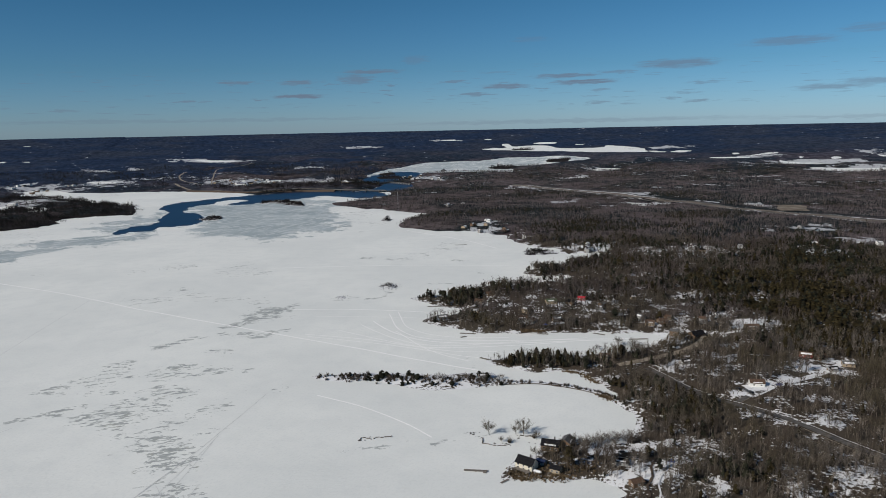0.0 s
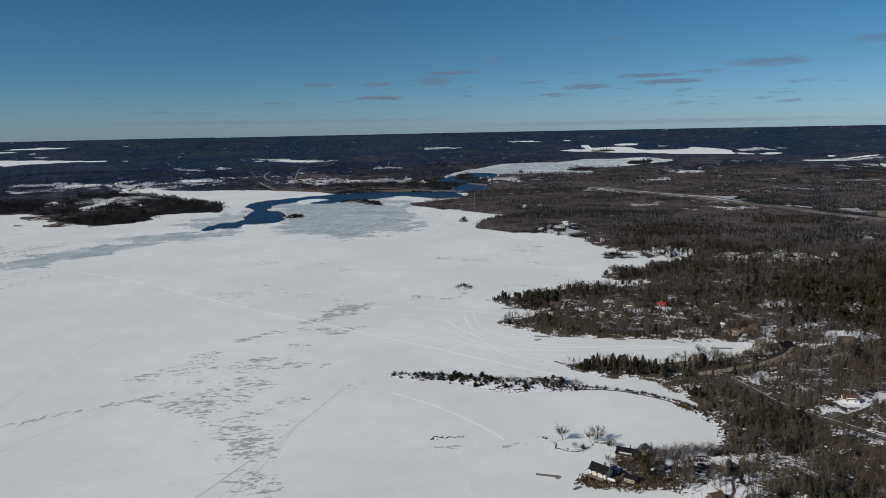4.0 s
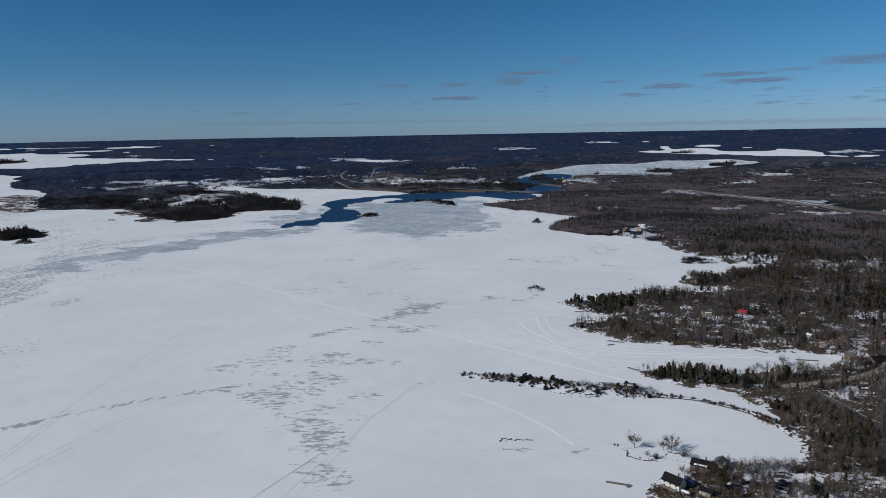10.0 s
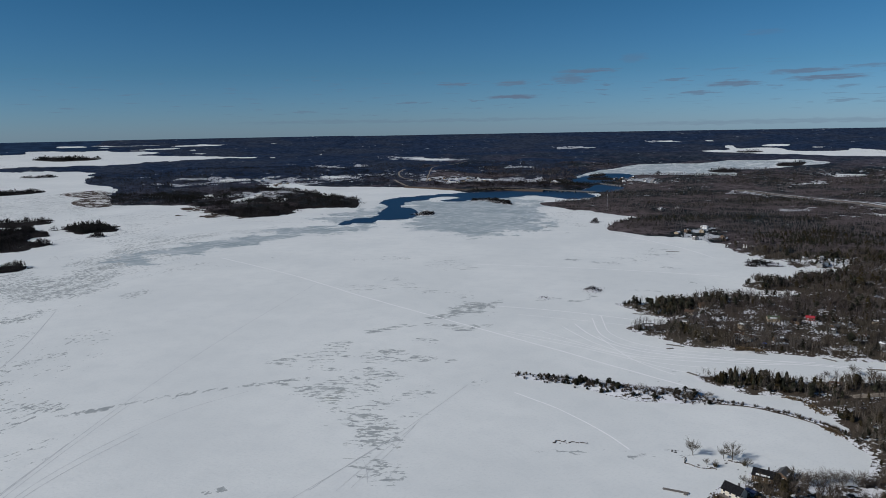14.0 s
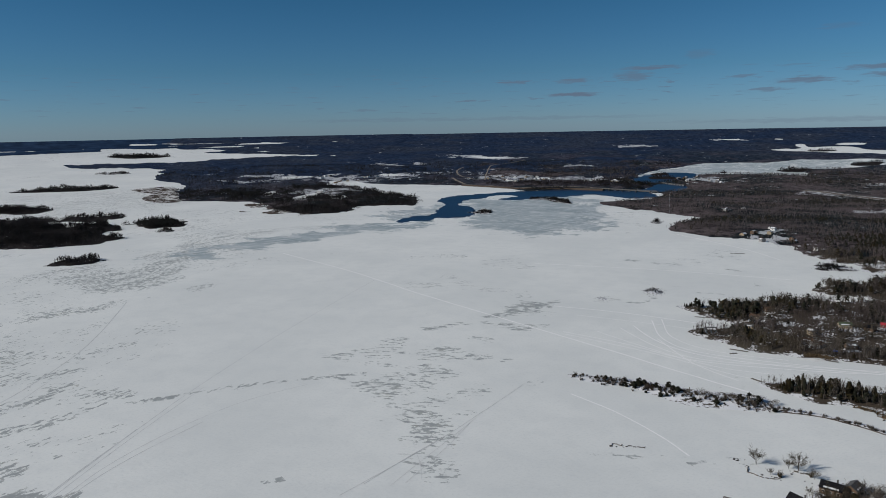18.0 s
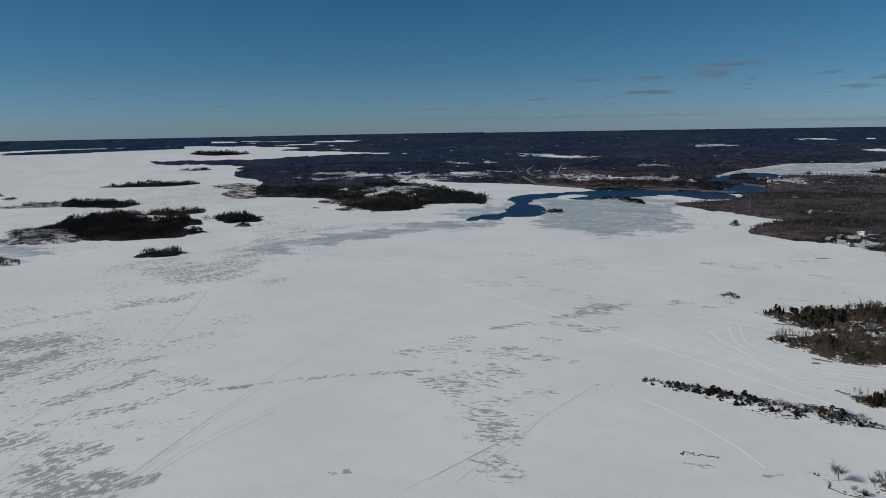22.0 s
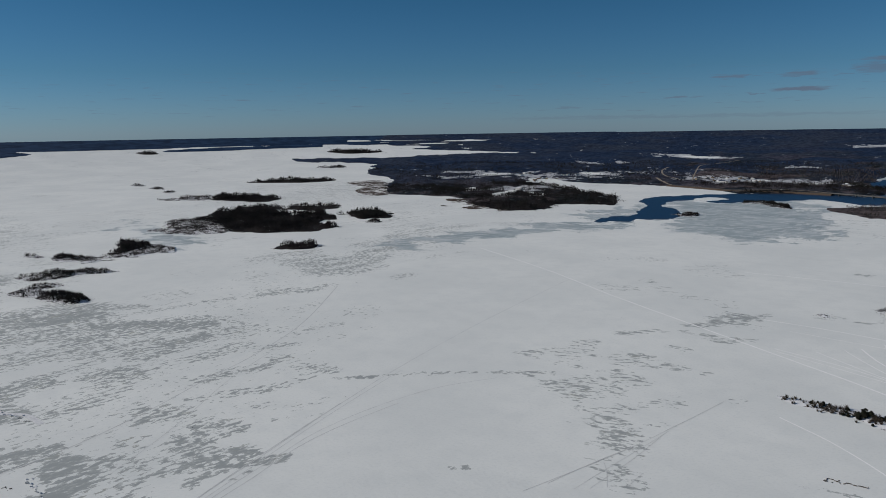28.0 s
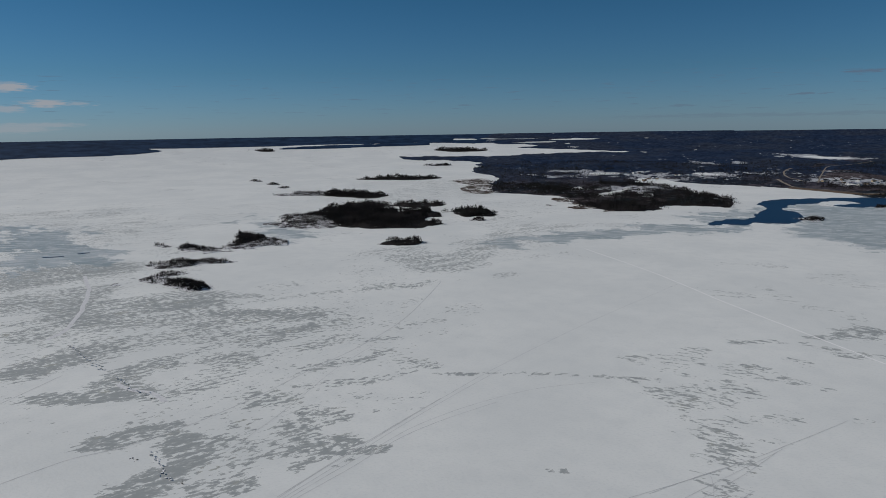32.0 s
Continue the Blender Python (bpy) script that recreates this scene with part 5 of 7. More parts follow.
def grow(land, az0, az1, r0, r1, spacing, near, tag, heights=(7, 12), sparse=None, fir=fir_share, shore=4.0, crowns=None):
    x, y = scatter(rng, radians(az0), radians(az1), r0, r1, spacing)
    d = land.inside(x, y)
    keep = (d > shore + 3 * rng.random(len(x))) & (roads_at(x, y) > 0) & (clear_at(x, y) < 0.3 + (0.62 + 0.16 * (np.hypot(x, y) > 700)) * rng.random(len(x)))
    for cx, cy, cr in LOTS:
        keep &= np.hypot(x - cx, y - cy) > cr
    thin = fbm(x, y, 45, 31)
    keep &= rng.random(len(x)) < np.clip(1.05 + 1.2 * thin, 0.25, 1)
    if land is east and r0 < 800:
        keep &= rng.random(len(x)) > 0.42 * snowy_at(x, y)
    if sparse is not None:
        keep &= rng.random(len(x)) < sparse(x, y)
    x, y, d = x[keep], y[keep], d[keep]
    if not len(x):
        return
    z = land.z(x, y, d) - 0.15
    h = rng.uniform(*heights, len(x)) * (0.85 + 0.3 * (fbm(x, y, 60, 41) + 0.5)) * (0.55 + 0.45 * smooth(2, 14, d))
    if near in ("near", "mid") and heights[0] > 5:
        h *= np.clip(0.9 + 0.55 * fbm(x, y, 18, 47, 2) + rng.normal(size=len(x)) * 0.14, 0.45, 1.5)
    if crowns == "thicket":
        h *= np.clip(0.95 + 1.1 * fbm(x, y, 24, 45, 2), 0.35, 1.6)
    isfir = rng.random(len(x)) < fir(x, y)
    olive = isfir & (rng.random(len(x)) < (0.38 + 0.42 * (x > 300) * (np.hypot(x, y) < 950)) * (crowns != "thicket"))
    isfir &= ~olive
    bare = ~(isfir | olive)
    T = {"near": (BARE_NEAR, FIR_NEAR), "mid": (BARE_MID, FIR_MID), "far": (BARE_FAR, FIR_FAR), "stems": (STEMS, STEMS)}[near]
    w = rng.uniform(0.8, 1.25, len(x))
    broad = (isfir | olive) & (np.hypot(x, y) > 700)
    h = np.where((isfir | olive) & (np.hypot(x, y) < 700), 0.8 * h, h)
    h, w = np.where(broad, 0.82 * h, h), np.where(broad, 1.35 * w, w)
    for m, t, mat, lab in ((bare, T[0], M[crowns or ("twig" if near == "near" else "wood")], "leafless grey-brown hardwood trees on the " + tag),
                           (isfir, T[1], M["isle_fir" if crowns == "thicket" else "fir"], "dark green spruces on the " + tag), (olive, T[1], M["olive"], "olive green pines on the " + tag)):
        if m.any():
            plant("woods", t, x[m], y[m], z[m], h[m] * (1.0 if near != "far" else 0.9), w[m] * (1.0 if near != "far" else 1.3), mat, lab, rng)


# ---- helpers for things ----
def part(name, bm, material, parent, label="", m=None):
    me = bpy.data.meshes.new(name)
    if m is not None:
        bm.transform(m)
    bm.to_mesh(me)
    bm.free()
    me.materials.append(material)
    ob = new(name, me)
    ob.parent = parent
    return tagged(ob, label) if label else ob


def thing(name, m, label, category, group=""):
    e = new(name)
    e.matrix_world = m
    return tagged(e, label, category, group)


def box(w, d, h, x=0, y=0, z=0, bevel=0.0):
    """A box whose base stands at z."""
    bm = bmesh.new()
    bmesh.ops.create_cube(bm, size=1, matrix=Matrix.Translation((x, y, z + h / 2)) @ Matrix.Diagonal((w, d, h, 1)))
    if bevel:
        bmesh.ops.bevel(bm, geom=list(bm.edges), offset=bevel, segments=1, affect="EDGES")
    return bm


def joined(*bms):
    out = bmesh.new()
    for b in bms:
        me = bpy.data.meshes.new("join")
        b.to_mesh(me)
        b.free()
        out.from_mesh(me)
        bpy.data.meshes.remove(me)
    return out


def prism(section, length):
    """A closed section (in y, z) drawn out along x, middle at 0."""
    bm = bmesh.new()
    a = [bm.verts.new((-length / 2, y, z)) for y, z in section]
    b = [bm.verts.new((length / 2, y, z)) for y, z in section]
    bm.faces.new(a[::-1])
    bm.faces.new(b)
    n = len(section)
    for i in range(n):
        bm.faces.new((a[i], a[(i + 1) % n], b[(i + 1) % n], b[i]))
    bmesh.ops.recalc_face_normals(bm, faces=bm.faces)
    return bm


def ground_z(x, y):
    x, y = np.array([float(x)]), np.array([float(y)])
    z = base(x, y)
    for ld in [east, north, spit] + [k[1] for k in isles]:
        d = ld.inside(x, y)
        if d[0] > -20:
            z = np.maximum(z, ld.z(x, y, d))
    return float(z[0])


for key, a, b in (("cream", (0.52, 0.47, 0.38), (0.64, 0.59, 0.49)), ("white", (0.62, 0.62, 0.60), (0.74, 0.74, 0.72)), ("greywall", (0.20, 0.20, 0.20), (0.30, 0.30, 0.29)),
                  ("brownwall", (0.10, 0.065, 0.040), (0.18, 0.12, 0.08)), ("bluewall", (0.12, 0.16, 0.20), (0.20, 0.25, 0.30)), ("redwall", (0.14, 0.035, 0.03), (0.22, 0.055, 0.045)),
                  ("tanwall", (0.28, 0.22, 0.15), (0.38, 0.31, 0.22))):
    M[key] = mat_plain(key + "_boards", a, b, 2.0, 0.75)
for key, a, b in (("blackroof", (0.008, 0.008, 0.010), (0.02, 0.02, 0.022)), ("greyroof", (0.07, 0.07, 0.072), (0.13, 0.13, 0.13)), ("brownroof", (0.07, 0.045, 0.032), (0.12, 0.08, 0.06)),
                  ("redroof", (0.26, 0.03, 0.04), (0.40, 0.055, 0.065)), ("blueroof", (0.016, 0.024, 0.055), (0.028, 0.042, 0.09)), ("greenroof", (0.06, 0.08, 0.05), (0.10, 0.12, 0.08))):
    M[key] = mat_plain(key + "_shingles", a, b, 1.2, 0.9, spec=0.04)
M["pane"] = mat_plain("window_glass", (0.010, 0.012, 0.016), (0.02, 0.024, 0.03), 1.0, 0.08, spec=0.5)
M["trim"] = mat_plain("white_trim", (0.60, 0.60, 0.58), (0.72, 0.72, 0.70), 3.0, 0.6)
M["stained"] = mat_plain("dark_stained_concrete", (0.09, 0.088, 0.084), (0.19, 0.186, 0.178), 0.6, 0.9)
M["steel"] = mat_plain("galvanised_steel", (0.30, 0.31, 0.32), (0.42, 0.43, 0.44), 2.0, 0.45, 0.7)
M["plank"] = mat_plain("grey_dock_planks", (0.12, 0.105, 0.09), (0.24, 0.215, 0.19), 2.0, 0.9)
M["rock"] = mat_plain("dark_shield_rock", (0.035, 0.034, 0.033), (0.13, 0.125, 0.12), 0.8, 0.9)
M["rubber"] = mat_plain("tyre_rubber", (0.012, 0.012, 0.012), (0.025, 0.025, 0.025), 8.0, 0.9)
M["birch"] = mat_plain("pale_birch_bark", (0.24, 0.22, 0.19), (0.40, 0.37, 0.33), 1.5, 0.85)
for key, c in (("carred", (0.30, 0.015, 0.015)), ("carblack", (0.012, 0.012, 0.014)), ("cargrey", (0.16, 0.17, 0.18)), ("carwhite", (0.65, 0.65, 0.66)), ("tarp", (0.03, 0.09, 0.38)), ("hull", (0.60, 0.61, 0.62))):
    M[key] = mat_plain(key + "_paint", tuple(v * 0.9 for v in c), c, 1.0, 0.35, spec=0.5)


def house(x, y, yaw, w, l, h, wall, roof, label, rise=0.55, windows=2, snow=0.0, chimney=False, porch=False, group="", storeys=1):
    """A gabled house: l along its ridge, w across, walls h high."""
    z = ground_z(x, y) - 0.25
    e = thing("house" if w > 4.5 else "shed", pose(x, y, z, 0, 0, yaw), label, "house" if w > 4.5 else "shed", group)
    top = h + rise * w / 2
    body = part("wall", prism([(-w / 2, 0), (w / 2, 0), (w / 2, h), (0, top), (-w / 2, h)], l), M[wall], e)
    o, t = 0.45, 0.18
    for side in (-1, 1):
        eave = (side * (w / 2 + o), h - rise * o + 0.03)
        ridge = (0.0, top + 0.03)
        sec = [eave, ridge, (0.0, top + 0.03 + t), (eave[0], eave[1] + t)]
        slope = part("roof", prism(sec, l + 0.8), M[roof], e)
        if snow:
            a, b = (0.12, 0.12 + 0.8 * snow)
            pa = tuple(eave[i] + (ridge[i] - eave[i]) * a for i in (0, 1))
            pb = tuple(eave[i] + (ridge[i] - eave[i]) * b for i in (0, 1))
            part("snow_cover", prism([(pa[0], pa[1] + t), (pb[0], pb[1] + t), (pb[0], pb[1] + t + 0.22), (pa[0], pa[1] + t + 0.16)], l * (0.6 + 0.35 * snow)), M["snowy"], slope, "old snow lying on the roof slope")
    levels = [h * 0.5] if storeys == 1 else [h * 0.27, h * 0.73]
    if windows:
        for side in (-1, 1):
            for zc in levels:
                for k in range(windows):
                    xx = (k + 0.5) / windows * l - l / 2
                    f = part("window", box(1.3, 0.12, 1.2, xx, side * (w / 2 + 0.03), zc - 0.5), M["trim"], e)
                    part("pane", box(1.05, 0.06, 0.95, xx, side * (w / 2 + 0.08), zc - 0.38), M["pane"], f)
            for zc in levels:
                f = part("window", box(0.12, 1.3, 1.2, side * (l / 2 + 0.03), -w * 0.2, zc - 0.5), M["trim"], e)
                part("pane", box(0.06, 1.05, 0.95, side * (l / 2 + 0.08), -w * 0.2, zc - 0.38), M["pane"], f)
        part("door", box(0.10, 0.95, 2.05, -l / 2 - 0.04, w * 0.22, 0.3), M["brownwall"], e)
    if chimney:
        part("chimney", joined(box(0.7, 0.7, rise * w / 2 + 1.2, l * 0.2, w * 0.12, h), box(0.85, 0.85, 0.15, l * 0.2, w * 0.12, h + rise * w / 2 + 1.2)), M["rock"], e)
    if porch:
        part("deck", joined(box(l * 0.9, 2.6, 0.2, 0, -w / 2 - 1.35, 0.7), *[box(0.15, 0.15, 0.9, k * l * 0.28, -w / 2 - 2.5, 0) for k in (-1.5, -0.5, 0.5, 1.5)]), M["plank"], e)
        part("railing", joined(box(l * 0.9, 0.08, 0.08, 0, -w / 2 - 2.6, 1.75), *[box(0.07, 0.07, 0.9, k * l * 0.11, -w / 2 - 2.6, 0.9) for k in range(-4, 5)]), M["plank"], e)
    return e


def car(x, y, yaw, paint, label):
    e = thing("car", pose(x, y, ground_z(x, y) + 0.02, 0, 0, yaw), label, "car", "parked vehicles")
    part("body", prism([(-2.2, 0.35), (2.2, 0.35), (2.25, 0.75), (1.2, 0.92), (-2.1, 0.95), (-2.25, 0.7)], 1.75), M[paint], e)
    cab = part("cabin", prism([(-1.9, 0.93), (1.1, 0.90), (0.5, 1.42), (-1.3, 1.46)], 1.55), M["pane"], e)
    part("roof", prism([(-1.35, 1.46), (0.55, 1.42), (0.45, 1.50), (-1.2, 1.53)], 1.5), M[paint], cab)
    for sx in (-0.8, 0.8):
        for sy in (-1.4, 1.4):
            bm = bmesh.new()
            bmesh.ops.create_cone(bm, cap_ends=True, segments=12, radius1=0.34, radius2=0.34, depth=0.22, matrix=pose(sx, sy, 0.34, 0, 90, 0))
            wh = part("wheel", bm, M["rubber"], e)
            bm = bmesh.new()
            bmesh.ops.create_cone(bm, cap_ends=True, segments=10, radius1=0.2, radius2=0.2, depth=0.24, matrix=pose(sx, sy, 0.34, 0, 90, 0))
            part("rim", bm, M["steel"], wh)
    return e


def dock(x, y, yaw, l, w, label, bent=0.0, z=None):
    """A plank dock on crib posts, frozen in."""
    e = thing("dock", pose(x, y, base(np.array([x]), np.array([y]))[0] if z is None else z, 0, 0, yaw), label, "dock", "docks along the shore")
    n = max(3, int(l / 0.6))
    for k in range(n):
        part("plank", box(l / n * 0.86, w * random.uniform(0.94, 1.04), 0.09, (k + 0.5) / n * l - l / 2, 0, 0.45 + random.uniform(-0.02, 0.02)), M["plank"], e)
    for s in (-1, 1):
        part("beam", box(l, 0.14, 0.16, 0, s * w * 0.4, 0.28), M["plank"], e)
        for k in (-0.45, 0.0, 0.45):
            part("post", box(0.18, 0.18, 0.75, k * l, s * w * 0.45, -0.1), M["plank"], e)
    if bent:
        part("float", joined(box(bent, w, 0.3, l / 2 - w / 2, bent / 2 + 0.2, 0.2)), M["plank"], e, m=pose(l / 2, 0, 0, 0, 0, 90) @ Matrix.Translation((-l / 2, 0, 0)))
    return e


def rocks(x, y, n, spread, size, label, z=None):
    e = thing("rocks", pose(x, y, -0.1 if z is None else z), label, "rocks", "rocks through the ice")
    rg = random.Random(int(x * 7 + y * 13))
    for k in range(n):
        bm = bmesh.new()
        bmesh.ops.create_icosphere(bm, subdivisions=2, radius=1)
        sc = size * rg.uniform(0.4, 1.1)
        for v in bm.verts:
            v.co *= 0.75 + 0.5 * noise.noise(v.co * 1.3 + Vector((k, x, y)))
        part("rock", bm, M["rock"], e, m=pose(rg.uniform(-spread, spread), rg.uniform(-spread, spread) * 0.5, 0, 0, 0, rg.uniform(0, 360)) @ Matrix.Diagonal((sc, sc * 0.7, sc * 0.45, 1)))
    return e


def strip(name, line, width, material, label, category, lift=0.3, on_land=True, wobble=0.0, kind="structure"):
    """A road or track laid along a smooth line on the ground."""
    p = np.array(line, float)
    pts = []
    for i in range(len(p) - 1):
        a, b, c, d = p[max(i - 1, 0)], p[i], p[i + 1], p[min(i + 2, len(p) - 1)]
        n = max(2, int(np.linalg.norm(c - b) / max(4.0, np.hypot(*b) / 150)))
        for t in np.arange(n) / n:
            pts.append(0.5 * (2 * b + (c - a) * t + (2 * a - 5 * b + 4 * c - d) * t * t + (3 * b - a - 3 * c + d) * t ** 3))
    pts.append(p[-1])
    pts = np.array(pts)
    tan = np.gradient(pts, axis=0)
    nor = np.stack([-tan[:, 1], tan[:, 0]], 1) / (np.linalg.norm(tan, axis=1)[:, None] + 1e-9)
    if wobble:
        pts = pts + nor * (wobble * fbm(pts[:, 0], pts[:, 1], 40, 17))[:, None]
    wv = width * (1 + 0.15 * fbm(pts[:, 0], pts[:, 1], 12, 19))[:, None]
    rows = [pts + nor * wv * k for k in (-0.5, -0.2, 0.2, 0.5)]
    x, y = np.concatenate([r[:, 0] for r in rows]), np.concatenate([r[:, 1] for r in rows])
    z = base(x, y)
    if on_land:
        for ld in (east, north):
            d = ld.inside(x, y)
            z = np.maximum(z, np.where(d > -10, ld.z(x, y, d), z))
        n = len(pts)
        zz = z.reshape(4, n).max(0)
        z = np.tile(zz, 4)
    z = z + lift
    n = len(pts)
    i = np.arange(n - 1)
    q = np.concatenate([np.stack([k * n + i, k * n + i + 1, (k + 1) * n + i + 1, (k + 1) * n + i], 1) for k in range(3)])
    me = quads(name, np.stack([x, y, z], 1), q)
    me.materials.append(material)
    return tagged(new(name, me), label, category, kind=kind)


# ---- roads and embankment ----
strip("dry_field", [(752, 1470), (762, 1505), (778, 1540), (790, 1580)], 56, M["dry"], "tan field of dry grass beside the highway", "field", lift=0.6, wobble=14)
for mat, w, line in ROADS:
    lab = {"asphalt": "bare grey asphalt road with sanded edges", "gravel": "sandy brown road verge through the woods", "earth": "dark muddy lane winding through the trees", "snowy": "ploughed snowy lane between the trees", "verge": "wide dry-grass clearing along the highway"}[mat]
    strip("road" if mat != "verge" else "verge", line, w, M[mat], lab, "road", lift=0.25 if mat == "verge" else 0.5)
    if mat == "verge":
        for off in (-22, 24):
            strip("verge", [(px + 0.3 * off, py + off) for px, py in line], 9, M["snowy"], "strip of old snow along the highway verge", "snow bank", lift=0.42, wobble=5)
    if mat == "asphalt" and np.hypot(*line[0]) < 900:
        for off in (-1, 1):
            side = [(px + off * 2.4, py + off * 4.2) for px, py in line]
            strip("verge", side, 0.6, M["snowy" if off > 0 else "gravel"], "snow bank ploughed along the road edge" if off > 0 else "sandy shoulder along the road edge", "snow bank", lift=0.4, wobble=0.6)

CAUSEWAY = [(-859, 2321), (-740, 2278), (-604, 2218), (-461, 2247), (-350, 2228)]
BRIDGE = [(-350, 2228), (-184, 2167)]


def embankment():
    p = np.array(CAUSEWAY, float)
    v, f = [], []
    sec = [(-14, -0.5), (-7, 4.6), (7, 4.6), (14, -0.5)]
    fine = np.concatenate([p[i] + (p[i + 1] - p[i]) * np.linspace(0, 1, 24, endpoint=False)[:, None] for i in range(len(p) - 1)] + [p[-1:]])
    tan = np.gradient(fine, axis=0)
    nor = np.stack([-tan[:, 1], tan[:, 0]], 1) / np.linalg.norm(tan, axis=1)[:, None]
    for k, (q, n) in enumerate(zip(fine, nor)):
        j = 1.5 * fbm(np.array([q[0]]), np.array([q[1]]), 25, 3)[0]
        for o, z in sec:
            oo = o + (j if abs(o) > 10 else 0)
            v.append((q[0] + n[0] * oo, q[1] + n[1] * oo, z))
    m = len(fine)
    for k in range(m - 1):
        for s in range(3):
            a = 4 * k + s
            f.append((a, a + 1, a + 5, a + 4))
    f += [(0, 1, 2, 3)[::-1]] + [(4 * m - 4, 4 * m - 3, 4 * m - 2, 4 * m - 1)]
    me = bpy.data.meshes.new("embankment")
    me.from_pydata(v, [], f)
    me.materials.append(M["earth"])
    tagged(new("embankment", me), "brown earth embankment carrying the highway over the bay", "embankment", kind="structure")
    strip("road", CAUSEWAY, 9.0, M["asphalt"], "grey highway lanes on the embankment", "road", lift=4.7, on_land=False)


embankment()


def bridge():
    a, b = np.array(BRIDGE[0], float), np.array(BRIDGE[1], float)
    mid, d = (a + b) / 2, b - a
    l, yaw = float(np.linalg.norm(d)) + 6, math.degrees(math.atan2(d[1], d[0]))
    e = thing("bridge", pose(mid[0], mid[1], 0, 0, 0, yaw), "low stained concrete highway bridge over the open channel", "bridge")
    part("deck", joined(box(l, 11, 0.9, 0, 0, 4.8), box(l, 9.5, 0.5, 0, 0, 4.3)), M["stained"], e)
    for s in (-1, 1):
        part("railing", joined(box(l, 0.2, 0.25, 0, s * 5.3, 6.5), *[box(0.25, 0.2, 0.9, k * l / 24, s * 5.3, 5.65) for k in range(-12, 13)]), M["stained"], e)
    for k in (-0.375, -0.125, 0.125, 0.375):
        part("pier", joined(box(1.6, 9, 5.0, k * l, 0, -0.6, 0.2), box(2.2, 10, 0.5, k * l, 0, 3.9)), M["stained"], e)


bridge()


def dam():
    (ax, ay), (bx, by) = [(-196, 2515), (-118, 2422)]
    d = np.array((bx - ax, by - ay))
    l, yaw = float(np.linalg.norm(d)), math.degrees(math.atan2(d[1], d[0]))
    e = thing("dam", pose((ax + bx) / 2, (ay + by) / 2, 0, 0, 0, yaw), "stained concrete control dam with piers across the channel", "dam")
    part("walkway", box(l, 3, 0.8, 0, 0, 4.1), M["stained"], e)
    n = 9
    for k in range(n):
        part("pier", box(2.0, 7, 4.6, (k / (n - 1) - 0.5) * l, 0, -0.5, 0.25), M["stained"], e)
    for k in range(n - 1):
        part("gate", box(l / (n - 1) - 2.2, 0.6, 3.2, ((k + 0.5) / (n - 1) - 0.5) * l, 0.5, -0.5), M["steel"], e)


dam()


def tower(x, y, h):
    e = thing("radio_mast", pose(x, y, ground_z(x, y) - 0.3), "slim pale lattice mast standing in the woods", "mast")
    for k in range(3):
        a = 2.094 * k
        part("leg", joined(box(0.16, 0.16, h, 0.7 * math.cos(a), 0.9 * math.sin(a), 0)), M["steel"], e)
    for k in range(int(h / 3)):
        part("brace", box(1.3, 0.1, 0.1, 0, 0, 1.5 + 3 * k), M["steel"], e, m=pose(0, 0, 0, 0, 0, 60 * k))
    part("antenna", box(0.3, 0.3, 5, 0, 0, h), M["trim"], e)


tower(*(-111.0, 1647.4), 42)

# ---- the plot on the point ----
LOTS = []


def lot(p, r):
    LOTS.append((p[0], p[1], r))
    return p


house(*lot((45.5, 379.6), 8), -38, 7.2, 11.0, 4.0, "cream", "blackroof", "two-storey cream house with black roof by the ice", 0.85, 3, 0, True, True, "houses on the point", 2)
# added wing: its dark blue paints the shaded side of the cream house
house(*lot((54.5, 382.6), 5), -40, 3.8, 5.2, 2.4, "bluewall", "blueroof", "low wing with a blue metal roof beside the cream house", 0.4, 1, 0, group="houses on the point")
house(*lot((61.8, 373.7), 6), -30, 5.0, 6.0, 3.0, "tanwall", "blackroof", "small weathered tan cottage with a black roof near the ice", 0.55, 2, 0.0, group="houses on the point")
house(*lot((63.5, 403.7), 10), -18, 8.5, 11, 3.6, "brownwall", "blackroof", "dark house with snow patches on its roof", 0.6, 3, 0.2, True, False, "houses on the point")
house(*lot((74.1, 407.9), 8), 62, 7.0, 9, 3.4, "brownwall", "greyroof", "brown-boarded house wing with a grey snowy roof", 0.6, 2, 0.2, group="houses on the point")
house(*lot((103.8, 356.9), 6), 20, 5.0, 7, 2.8, "brownwall", "brownroof", "small brown hut at the edge of the bare trees", 0.5, 1, 0, group="houses on the point")
house(*lot((101.6, 380.3), 6), -25, 5.2, 8, 2.6, "greywall", "blackroof", "low dark garage under the trees", 0.4, 1, 0.3, group="houses on the point")
car(*lot((70.2, 385.8), 4), 70, "carred", "red car parked by the cottages")
car(*lot((72.7, 383.0), 4), 75, "carblack", "black car parked by the cottages")


